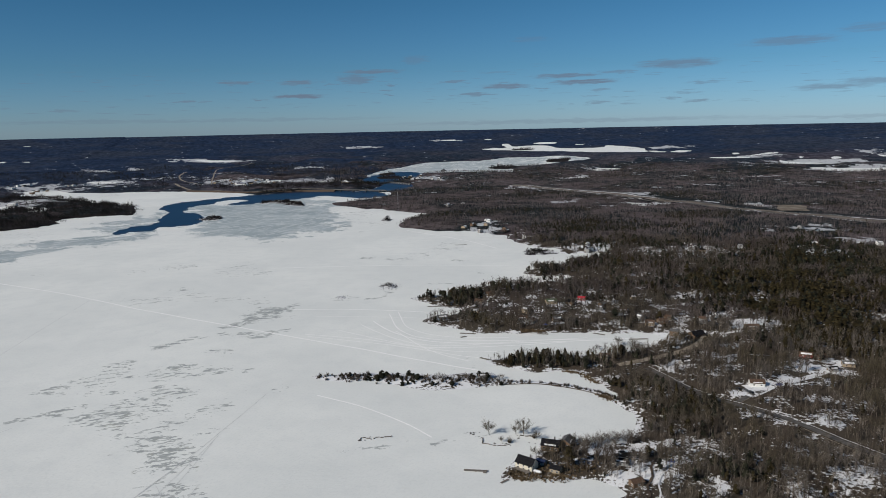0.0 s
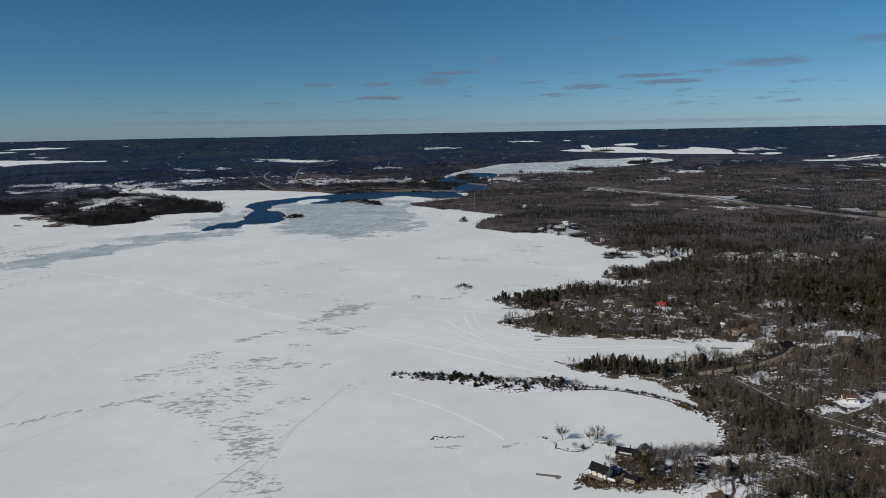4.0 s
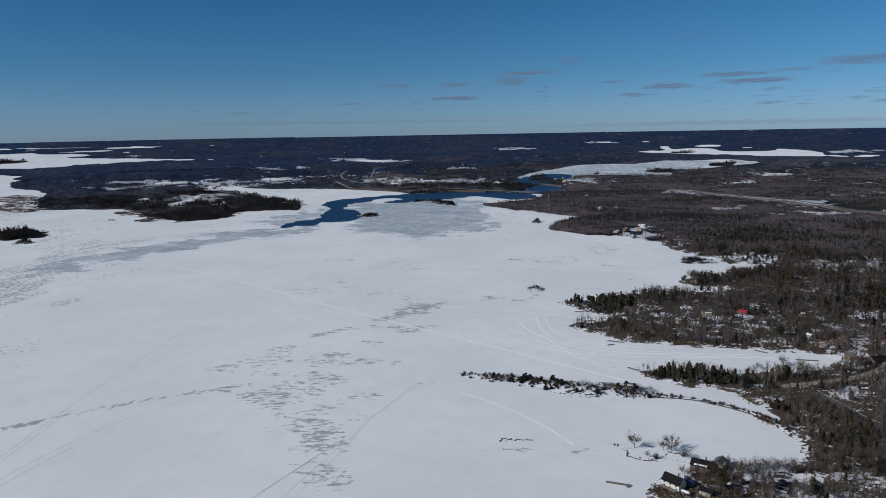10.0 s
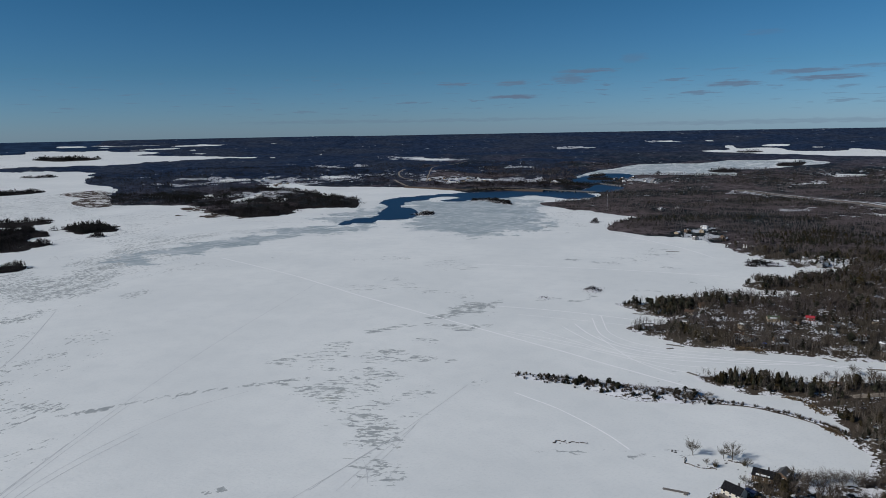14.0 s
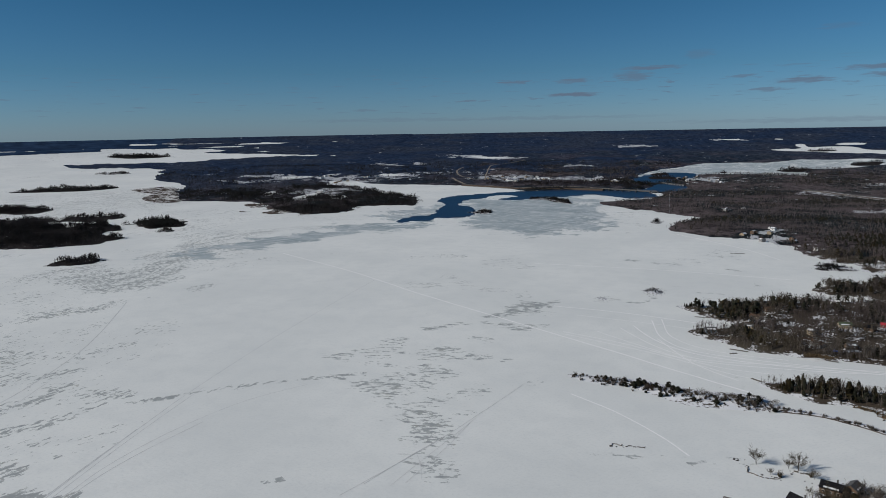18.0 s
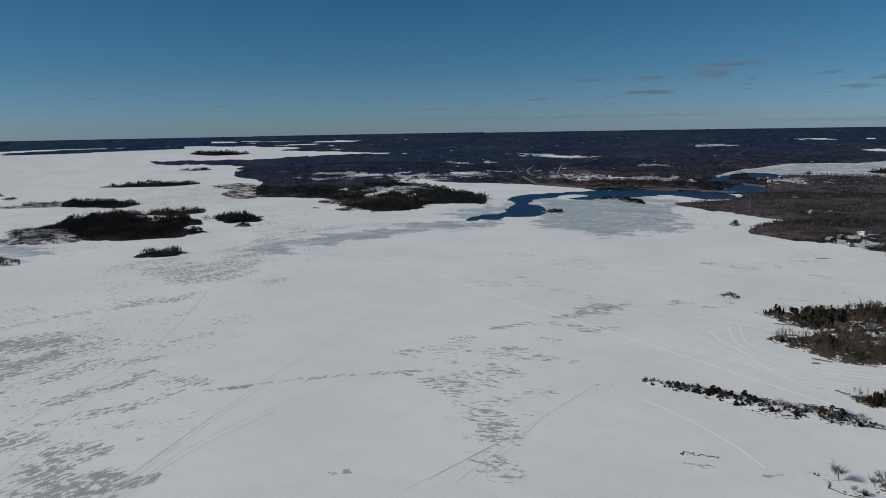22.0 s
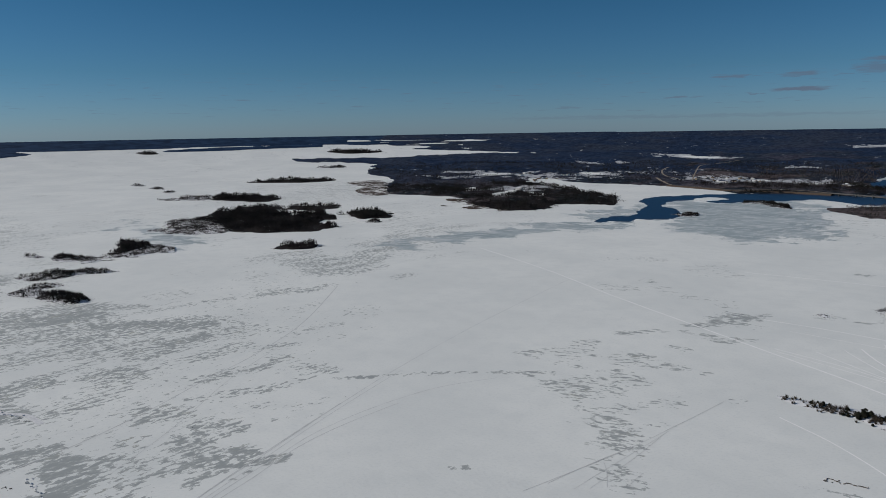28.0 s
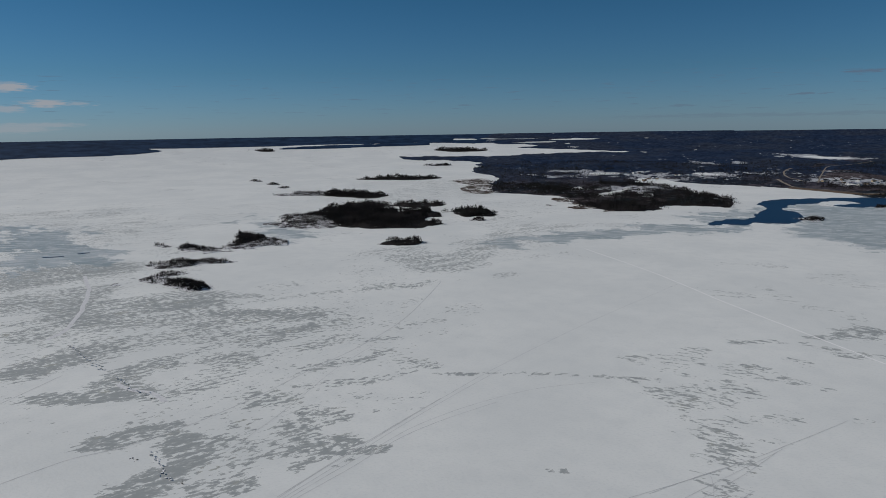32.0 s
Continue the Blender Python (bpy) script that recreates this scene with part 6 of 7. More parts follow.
def boat(x, y, yaw):
    e = thing("boat", pose(x, y, ground_z(x, y) + 0.1, 0, 0, yaw), "white motor boat laid up on the shore under a pale cover", "boat")
    bm = bmesh.new()
    prof = [(-2.6, 0.95, 0.25), (-1.2, 1.05, 0.1), (0.6, 1.0, 0.1), (1.8, 0.65, 0.25), (2.7, 0.08, 0.55)]
    rows = []
    for px, hw, kz in prof:
        rows.append([bm.verts.new(c) for c in ((px, -hw, 1.05), (px, -hw * 0.8, 0.5), (px, 0, kz), (px, hw * 0.8, 0.5), (px, hw, 1.05))])
    for a, b in zip(rows[:-1], rows[1:]):
        for k in range(4):
            bm.faces.new((a[k], b[k], b[k + 1], a[k + 1]))
    bm.faces.new(rows[0])
    part("hull", bm, M["hull"], e)
    part("cover", prism([(-1.0, 1.05), (1.0, 1.05), (0.35, 1.65), (-0.35, 1.65)], 4.4), M["snowy"], e, "pale winter cover")
    for k in (-1.3, 1.2):
        part("cradle", box(0.3, 1.6, 0.45, k, 0, -0.1), M["plank"], e)


boat(*lot((51.0, 373.5), 4), -35)


def woodpile(x, y, yaw, label):
    e = thing("woodpile", pose(x, y, ground_z(x, y), 0, 0, yaw), label, "woodpile")
    for r in range(4):
        for k in range(7):
            bm = bmesh.new()
            bmesh.ops.create_cone(bm, cap_ends=True, segments=7, radius1=0.16, radius2=0.15, depth=1.2, matrix=pose(k * 0.33 + (r % 2) * 0.16, 0, 0.15 + r * 0.29, 90, 0, 0))
            part("log", bm, M["bark"], e)


woodpile(*lot((56.9, 371.4), 3), 15, "stacked firewood on bare brown ground")
dock(*(15.4, 378.2), -8, 14, 1.8, "long plank dock lying frozen into the ice", bent=3.0)
dock(*(31.2, 365.2), 40, 6, 1.2, "short broken dock at the house shore")
for p, n, sp, sz in (((18.9, 428.1), 5, 4, 1.0), ((22.2, 421.3), 3, 2, 0.8), ((33.6, 412.6), 5, 4, 1.0), ((49.8, 421.8), 6, 5, 1.0), ((13.4, 430.1), 2, 2, 0.8), ((52.4, 413.5), 3, 2, 0.7),
                     ((-55.1, 423.7), 4, 4, 1.3), ((-65.6, 406.7), 2, 3, 0.7), ((-42.3, 425.6), 2, 4, 0.6), ((-429.8, 134.2), 6, 3, 0.9), ((-524.5, 181.0), 3, 2, 1.0), ((-499.5, 173.7), 2, 2, 0.5), ((-722.0, 175.1), 3, 2, 1.1), ((-418.1, 246.0), 1, 1, 0.6)):
    rocks(*p, n, sp * 1.3, sz * 1.3, "dark bare rocks showing through the snow")


def crib_wall(line, label):
    e = thing("crib_wall", pose(0, 0, 0), label, "crib wall")
    for (ax, ay), (bx, by) in zip(line[:-1], line[1:]):
        l = math.hypot(bx - ax, by - ay)
        n = max(2, int(l / 2.4))
        yaw = math.degrees(math.atan2(by - ay, bx - ax))
        for k in range(n):
            s = (k + 0.5) / n
            m = pose(ax + (bx - ax) * s + random.uniform(-0.3, 0.3), ay + (by - ay) * s + random.uniform(-0.4, 0.4), 0, 0, random.uniform(-6, 6), yaw + random.uniform(-14, 14))
            part("timber", box(l / n * random.uniform(0.6, 1.1), random.uniform(0.35, 0.7), random.uniform(0.3, 0.6), 0, 0, -0.05, 0.04), M["bark"], e, m=m)
            if k % 2:
                part("snow_cap", box(l / n * 0.7, 0.4, 0.12, 0, 0.15, 0.5, 0.03), M["snowy"], e, m=m)


crib_wall([(22, 422), (21, 414), (27, 411), (36, 410), (39, 412)], "low timber crib wall edging a snowed-in plot")
crib_wall([(-58, 420), (-58, 425), (-51, 424)], "old timber crib showing above the ice")
crib_wall([(-49, 423), (-48, 425), (-37, 426)], "old timber crib showing above the ice")
crib_wall([(46, 424), (55, 422)], "low timber crib wall under bare trees")

# ---- the wooded headland and the bay ----
HEAD = "houses on the headland"
for p, yaw, w, l, wall, roof, lab, sn in (
    ((-4.4, 698.6), 15, 7, 10, "bluewall", "greyroof", "blue-grey house standing on the point among shrubs", 0.5),
    ((30.3, 722.4), -10, 6, 8, "tanwall", "greyroof", "tan cottage behind shore trees", 0.3),
    ((51.5, 784.9), 20, 7, 9, "brownwall", "brownroof", "dark brown house among spruces", 0.0),
    ((37.1, 760.2), -20, 6, 9, "tanwall", "brownroof", "tan shed roofed brown at the clearing", 0.0),
    ((82.7, 855.0), 10, 7, 10, "greywall", "greyroof", "grey house with a snowy roof in the trees", 0.8),
    ((121.5, 851.6), -15, 7, 10, "white", "greyroof", "white house with snow on its roof", 0.8),
    ((153.3, 858.4), 25, 6, 8, "white", "greenroof", "bright white cottage in the trees", 0.0),
    ((150.4, 748.9), -12, 5, 8, "redwall", "redroof", "cottage with a bright red metal roof", 0.0),
    ((182.4, 753.9), 18, 6, 8, "white", "greyroof", "white cottage with a grey roof", 0.6)):
    house(*lot(p, 0.62 * l), yaw, w, l, 3.2, wall, roof, lab, 0.55, 2, sn, group=HEAD)
for p, yaw, w, l, wall, roof, lab, sn in (
    ((114.2, 734.6), 8, 7, 11, "tanwall", "greenroof", "long tan cottage with a mossy roof", 0.3),
    ((77.6, 684.3), -8, 6, 9, "greywall", "brownroof", "grey cottage near the reedy shore", 0.2),
    ((111.6, 680.1), 20, 6, 9, "brownwall", "greyroof", "brown cottage facing the bay ice", 0.5),
    ((161.9, 712.8), -18, 6, 8, "greywall", "greyroof", "grey cabin in the bare woods", 0.6),
    ((183.3, 702.4), 12, 6, 9, "greywall", "brownroof", "low grey cabin by the bay", 0.4),
    ((201.5, 663.9), -20, 7, 9, "tanwall", "brownroof", "tan house at the head of the bay", 0.1),
    ((214.8, 666.9), 15, 7, 9, "brownwall", "brownroof", "brown house with a dark roof at the bay head", 0.0),
    ((218.5, 615.1), 35, 7, 9, "greywall", "greyroof", "grey gabled house beside the bend in the road", 0.3),
    ((232.0, 621.0), 25, 9, 13, "brownwall", "blackroof", "large dark house in shade by the road bend", 0.0)):
    house(*lot(p, 0.62 * l), yaw, w, l, 3.4, wall, roof, lab, 0.6, 2, sn, group=HEAD)
for p, yaw, w, l, wall, roof, lab, sn in (
    ((275.8, 674.8), 10, 7, 11, "white", "greyroof", "pale house with a snowy roof among pines", 0.8),
    ((288.2, 631.6), -5, 8, 12, "tanwall", "brownroof", "tan house at the end of the lane", 0.1),
    ((226.8, 483.9), -12, 7, 10, "white", "brownroof", "white bungalow with a red-brown roof in a snowy yard", 0.15),
    ((297.0, 550.1), -22, 6, 10, "redwall", "brownroof", "long red house with snow on its roof at the wood edge", 0.6),
    ((305.8, 542.9), 15, 6, 8, "brownwall", "brownroof", "brown outbuilding beside the red house", 0.0),
    ((298.2, 512.3), 8, 5, 7, "greywall", "blackroof", "dark shed on a snowy slope", 0.4),
    ((317.1, 523.9), -15, 6, 9, "tanwall", "greyroof", "tan barn with a snowy roof", 0.5),
    ((193.6, 539.7), 20, 6, 8, "greywall", "blackroof", "dark cabin in a snowy clearing", 0.5),
    ((135.0, 569.6), -10, 6, 8, "tanwall", "brownroof", "tan cottage hidden behind spruces", 0.1)):
    house(*lot(p, 0.62 * l), yaw, w, l, 3.0, wall, roof, lab, 0.5, 2, sn, group="houses in the woods")
for p, yaw, paint, lab in (((210.8, 478.3), 20, "carblack", "black car in the snowy yard"), ((214.3, 473.9), 25, "cargrey", "grey car in the snowy yard"), ((216.0, 468.6), 30, "carblack", "dark car at the end of the drive"),
                           ((236.8, 480.2), -30, "carwhite", "white van beside the bungalow"), ((128.4, 380.7), 30, "cargrey", "grey car on the wooded lane"), ((105.1, 394.4), 80, "carblack", "dark car on the snowy lane")):
    car(*lot(p, 4), yaw, paint, lab)


def tarp(x, y, yaw, w, l, h, label):
    e = thing("covered_pile", pose(x, y, ground_z(x, y), 0, 0, yaw), label, "covered pile")
    bm = bmesh.new()
    bmesh.ops.create_grid(bm, x_segments=10, y_segments=8, size=0.5)
    for v in bm.verts:
        u = max(abs(v.co.x), abs(v.co.y)) * 2
        v.co = Vector((v.co.x * l, v.co.y * w, h * (1 - u ** 3) + 0.25 * noise.noise(v.co * 6)))
    part("cover", bm, M["tarp"], e)
    part("load", box(l * 0.7, w * 0.7, h * 0.75, 0, 0, 0), M["plank"], e)


tarp(*lot((242.1, 481.0), 4), 20, 3, 5, 1.8, "blue tarpaulin over a stacked load in the yard")
tarp(*lot((130.5, 379.2), 4), -20, 2.5, 4, 1.5, "blue tarpaulin over a pile in the woods")
tarp(*lot((98.8, 670.7), 4), 10, 2.5, 4, 1.2, "blue tarpaulin over a boat by the bay")
for p, yaw, l, lab in (((-9.5, 756.1), 0, 18, "long thin dock frozen in beside the headland"), ((20.4, 650.8), -12, 12, "dock wreck lying askew in the bay ice"), ((15.7, 640.2), 25, 5, "loose float frozen askew in the bay ice"), ((93.3, 644.4), -10, 7, "short dock at the reedy shore"),
                       ((146.0, 640.9), -35, 9, "dock run out from the bay shore"), ((160.2, 643.5), 60, 7, "dock run out from the bay shore"), ((171.8, 646.6), -70, 7, "dock run out from the bay shore"), ((178.9, 622.7), 0, 14, "long dock at the head of the bay"),
                       ((32.5, 575.5), -40, 8, "dock off the spruce headland"), ((26.0, 1161.4), 8, 16, "dark raft frozen into the open ice")):
    dock(*p, yaw, l * 1.3, 2.2, lab)

# ---- hamlets in the distance ----
rv = random.Random(11)
DULL = ("greywall", "brownwall", "brownwall", "tanwall")


def hamlet(places, spread, n, group, size=(6, 9), walls=("white", "white", "greywall", "tanwall", "brownwall", "bluewall", "greywall")):
    for p in places:
        for k in range(n):
            x, y = p[0] + rv.uniform(-spread, spread) * 1.3, p[1] + rv.uniform(-spread, spread) * 2
            wall = rv.choice(walls)
            roof = rv.choice(("greyroof", "blackroof", "brownroof", "greyroof"))
            colour = {"white": "white", "greywall": "grey", "tanwall": "tan", "brownwall": "brown", "bluewall": "blue", "redwall": "red"}[wall]
            l = rv.uniform(*size) * 1.2
            house(*lot((x, y), l * (0.55 if math.hypot(x, y) < 1300 else 2.6)), rv.uniform(0, 180), rv.uniform(*size), l, rv.uniform(3, 5.5), wall, roof, colour + " house among snowy yards", 0.5, 1, rv.choice((0, 0.6, 0.9)), group=group)


hamlet([(377.2, 1029.5), (334.6, 1043.3), (420.9, 1011.0)], 26, 3, "houses in the inland clearing")
hamlet([(544.4, 1006.9), (659.8, 1081.9), (636.7, 1220.6)], 20, 2, "houses by the inland fields")
hamlet([(238.4, 1098.9), (95.2, 1397.9), (58.1, 1340.2)], 16, 2, "houses along the outer shore")
hamlet([(70, 1309), (103, 1319), (91, 1366), (140, 1207), (48, 1357), (123, 1267), (204, 1108), (235, 1104)], 9, 1, "cottages along the outer shore", (6, 8), ("white", "greywall", "tanwall", "brownwall"))
hamlet([(66.2, 685.2), (104.2, 708.1), (139.1, 752.4), (162.4, 715.1), (139.0, 850.0), (203.9, 735.1)], 16, 1, "houses on the wooded point", (5, 7), DULL)
hamlet([(205.8, 659.6), (215.6, 622.0), (261.0, 665.6), (229.5, 699.1)], 12, 1, "houses at the head of the bay", (5, 7), DULL)
hamlet([(-1369.4, 2365.0), (-1314.4, 2497.6), (-1520.0, 2442.5)], 30, 5, "village houses on the north shore", (8, 12))
hamlet([(-723.9, 2462.8), (-715.8, 2628.1), (-629.6, 2550.3), (-830.9, 2558.3)], 28, 5, "village houses by the highway", (8, 13))
hamlet([(-81.4, 2597.9), (-25.7, 2521.8), (-124.5, 2723.1)], 28, 4, "village houses by the dam", (8, 12))
hamlet([(21.4, 1704.6), (-334.4, 2490.1)], 20, 3, "houses near the river mouth")
house(*lot((-1225.4, 1958.5), 40), 5, 14, 22, 6, "white", "greyroof", "large white farm building in a snowy field", 0.4, 4, 0.9, group="village houses on the north shore")
house(*lot((-717.4, 2440.8), 40), 0, 12, 20, 5, "white", "blueroof", "long white building with a blue roof by the highway", 0.4, 3, 0, group="village houses by the highway")
house(*lot((28.3, 528.0), 6), 10, 5, 7, 2.6, "greywall", "blackroof", "small dark cabin with a snowy roof on the spit", 0.5, 1, 0.6, group="houses on the point")

# ---- single trees ----
TREE_RNG = np.random.default_rng(9)


def tree_part(name, v, f, mat, parent):
    me = quads(name, v, f)
    me.materials.append(mat)
    ob = new(name, me)
    ob.parent = parent
    return ob


def trunk_mesh(h, r, lean, limbs):
    """A tapered bent trunk with forking limbs."""
    v, f = [], []

    def tube(points, radii, sides=6):
        n0 = len(v)
        for p, rad in zip(points, radii):
            for k in range(sides):
                a = 6.283 * k / sides
                v.append((p[0] + rad * math.cos(a), p[1] + rad * math.sin(a), p[2]))
        for i in range(len(points) - 1):
            for k in range(sides):
                a, b = n0 + i * sides + k, n0 + i * sides + (k + 1) % sides
                f.append((a, b, b + sides))
                f.append((a, b + sides, a + sides))

    g = TREE_RNG
    spine = [np.array((lean * (s ** 1.5) * h * 0.15, lean * 0.1 * math.sin(3 * s) * h * 0.3, s * h * 0.74 - 0.3)) for s in np.linspace(0, 1, 6)]
    tube(spine, [r * (1 - 0.8 * s) for s in np.linspace(0, 1, 6)])
    tips = []
    for k in range(limbs):
        s = g.uniform(0.2, 0.55)
        p = spine[0] + (spine[-1] - spine[0]) * s
        a = 2.4 * k + g.uniform(-0.4, 0.4)
        ln = h * g.uniform(0.42, 0.62) * (1.12 - 0.6 * s)
        q = p + np.array((math.cos(a) * ln * 0.78, math.sin(a) * ln * 0.78, ln * g.uniform(0.5, 0.95)))
        mid = (p + q) / 2 + np.array((0, 0, -0.05 * ln))
        tube([p, mid, q], [r * 0.24 * (1 - 0.5 * s), r * 0.15 * (1 - 0.5 * s), r * 0.05], 4)
        tips.append((p, mid, q))
    tips.append((spine[3], spine[4], spine[5]))
    return np.array(v), np.array(f), tips


def twig_mesh(tips, h, per, width):
    v, f, g = [], [], TREE_RNG
    for p, mid, q in tips:
        for k in range(per):
            s = g.uniform(0.25, 1.0)
            a = p + (q - p) * s
            d = (q - p) / (np.linalg.norm(q - p) + 1e-6) * 0.6 + g.normal(size=3) * 0.55 + np.array((0, 0, 0.35))
            b = a + d * h * g.uniform(0.07, 0.16)
            w = np.cross(d, g.normal(size=3))
            w *= width / (np.linalg.norm(w) + 1e-6)
            n = len(v)
            v.extend([a - w, a + w, b])
            f.append((n, n + 1, n + 2))
            c = a + (b - a) * 0.5
            d2 = d + g.normal(size=3) * 0.7
            n = len(v)
            v.extend([c - w * 0.7, c + w * 0.7, c + d2 * h * 0.07])
            f.append((n, n + 1, n + 2))
    return np.array(v), np.array(f)


def bare_tree(h, bark, label, group):
    e = thing("bare_tree", pose(0, 0, -200), label, "tree", group)
    v, f, tips = trunk_mesh(h, (0.024 if bark == "bark" else 0.014) * h, TREE_RNG.uniform(-0.6, 0.6), 17)
    tree_part("trunk", v, f, M[bark], e)
    v, f = twig_mesh(tips, h, 38 if bark == "bark" else 12, 0.030)
    tree_part("crown", v, f, M["twig"], e)
    return e


def spruce(h, wide, mat, label, group, category="tree", name="spruce", dome=False):
    e = thing(name, pose(0, 0, -200), label, category, group)
    v, f, _ = trunk_mesh(h, 0.016 * h, 0.0, 1)
    tree_part("trunk", v, f, M["bark"], e)
    g = TREE_RNG
    v, f = [], []
    for k in range(int(40 + 14 * h)):
        s = g.uniform(0.04, 0.98)
        a = g.uniform(0, 6.283)
        rad = h * (wide * ((1 - s * s) ** 0.5 if dome else (1 - s) ** 0.75) + 0.015) * g.uniform(0.65, 1.15)
        z = h * (0.08 + 0.9 * s)
        dr = np.array((math.cos(a), math.sin(a), 0))
        sd = np.array((-math.sin(a), math.cos(a), 0)) * max(0.14 * h * wide * 2.4, 0.25) * (1.1 - s)
        n = len(v)
        v.extend([dr * rad * 0.1 + (0, 0, z + 0.06 * h), dr * rad * 0.7 + sd + (0, 0, z), dr * rad * 1.05 - (0, 0, -z + 0.035 * h), dr * rad * 0.7 - sd + (0, 0, z - 0.01 * h)])
        f += [(n, n + 1, n + 2), (n, n + 2, n + 3)]
    tv, tf = pine_template(g, 9, 9) if dome else fir_template(g, 8, 9, wide * 0.8)
    if dome:
        tv = tv * (wide / 0.26, wide / 0.26, 1)
    n = len(v)
    v = np.concatenate([np.array(v), tv * (h, h, h * 0.97)])
    f = np.concatenate([np.array(f), tf + n])
    tree_part("crown", v, f, M[mat], e)
    return e


def shrub(h, label, group):
    e = thing("shrub", pose(0, 0, -200), label, "shrub", group)
    v, f, g = [], [], TREE_RNG
    for k in range(110):
        a, o = g.uniform(0, 6.283), g.uniform(0.05, 0.6) * h
        b = a + g.uniform(-0.5, 0.5)
        p, q = np.array((0.25 * o * math.cos(a), 0.25 * o * math.sin(a), -0.05)), np.array((o * math.cos(b), o * math.sin(b), h * g.uniform(0.4, 1.0)))
        w = np.cross(q - p, g.normal(size=3))
        w *= 0.05 / np.linalg.norm(w)
        n = len(v)
        v.extend([p - w, p + w, q])
        f.append((n, n + 1, n + 2))
    tree_part("bush", np.array(v), np.array(f), M["twig"], e)
    return e


G_SPIT, G_SHORE, G_BIRCH, G_HEAD = "trees on the spit", "trees by the houses", "bare trees in a row", "spruces on the headland"
PROTO = {
    "bare": [bare_tree(8.0, "bark", "leafless spreading hardwood with a fine grey crown", G_SHORE) for _ in range(3)],
    "birch": [bare_tree(8.5, "birch", "slim leafless tree with pale bark", G_BIRCH) for _ in range(3)],
    "spruce": [spruce(9.0, 0.23, "fir", "dark green spruce at the shore", G_HEAD) for _ in range(4)],
    "pine": [spruce(8.0, 0.30, "olive", "olive green pine at the shore", G_HEAD, name="pine", dome=True) for _ in range(2)],
    "cedar": [spruce(4.2, 0.52, "fir", "bushy dark cedar on the snowy spit", G_SPIT, name="cedar", dome=True) for _ in range(3)],
    "shrub": [shrub(2.6, "leafless brown shrub on the shore", "shrubs on the shore") for _ in range(3)],
}
USED = set()


def put_tree(kind, x, y, scale=1.0):
    k = rv.randrange(len(PROTO[kind]))
    p = PROTO[kind][k]
    m = pose(x, y, ground_z(x, y) - 0.05, 0, 0, rv.uniform(0, 360))
    if (kind, k) not in USED:
        USED.add((kind, k))
        p.matrix_basis = m
        p.scale = (scale,) * 3
        return p
    c = copy_thing(p, m)
    c.scale = (scale * rv.uniform(0.94, 1.06), scale * rv.uniform(0.94, 1.06), scale)
    return c


for kind, p, sc in (("bare", (26.5, 426.5), 1.15), ("bare", (49, 426.0), 1.3), ("bare", (44.0, 426.5), 0.75), ("bare", (33.4, 415.2), 0.5), ("shrub", (38.7, 414.0), 1.5), ("bare", (56.6, 418.1), 0.7),
                    ("shrub", (55.0, 419.9), 1.3), ("bare", (52.0, 396.6), 0.6), ("bare", (79.1, 406.1), 1.0), ("bare", (56.3, 395.0), 0.55), ("bare", (156.1, 605.6), 1.1), ("bare", (167.5, 599.9), 1.0), ("bare", (134.5, 593.8), 0.7)):
    put_tree(kind, *p, sc * 1.3)
for k in range(26):
    a, b = (83.3, 406.1), (118.1, 414.1)
    s = (k + rv.random()) / 26
    put_tree("bare" if k % 3 == 0 else "birch", a[0] + (b[0] - a[0]) * s, a[1] + (b[1] - a[1]) * s + rv.uniform(-6, 5), rv.uniform(0.75, 1.15))
# the spit
for p, sc in (((-80.0, 542.7), 0.6), ((-76.2, 542.5), 0.5), ((-83.7, 542.9), 0.45), ((-62.3, 529.1), 0.75), ((-65.5, 529.3), 0.6), ((-53.2, 533.5), 1.5), ((-49.6, 534.6), 1.1), ((-56.6, 531.3), 1.0), ((-40.2, 531.5), 1.0), ((-42.9, 530.6), 0.8),
              ((-31.4, 536.2), 1.2), ((-23.7, 526.9), 1.1), ((-27.4, 529.8), 1.0), ((-35.7, 516.5), 0.9), ((-31.4, 517.6), 0.7), ((-12.2, 514.3), 0.8), ((3.2, 513.4), 0.9), ((19.2, 527.1), 1.0), ((25.3, 532.0), 1.1), ((31.4, 526.5), 1.2), ((-46.7, 520.8), 0.5)):
    put_tree("cedar", *p, sc * 1.0)
for k in range(34):
    a, b = (-11.0, 523.8), (43.9, 525.9)
    s = rv.random()
    put_tree("birch", a[0] + (b[0] - a[0]) * s, a[1] + (b[1] - a[1]) * s + rv.uniform(-4, 5), rv.uniform(0.45, 0.8))
SPIT_LINE = [(-107, 539), (-88, 537), (-65, 534), (-42, 529), (-19, 524), (3, 522), (26, 521), (43, 520), (70, 517), (91, 509), (110, 497), (122, 484)]
for k in range(16):
    i = 1 + rv.randrange(6)
    (ax, ay), (bx, by) = SPIT_LINE[i], SPIT_LINE[i + 1]
    s = rv.random()
    put_tree("cedar", ax + (bx - ax) * s, ay + (by - ay) * s + rv.gauss(0, 3.0), rv.uniform(0.35, 0.9))
for k in range(300):
    i = rv.randrange(len(SPIT_LINE) - 1) if k < 200 else 1 + rv.randrange(6)
    (ax, ay), (bx, by) = SPIT_LINE[i], SPIT_LINE[i + 1]
    s = rv.random()
    put_tree("shrub", ax + (bx - ax) * s, ay + (by - ay) * s + rv.gauss(0, 4.2 if i < 7 else 0.9), rv.uniform(0.5, 1.6 if i < 7 else 1.1))
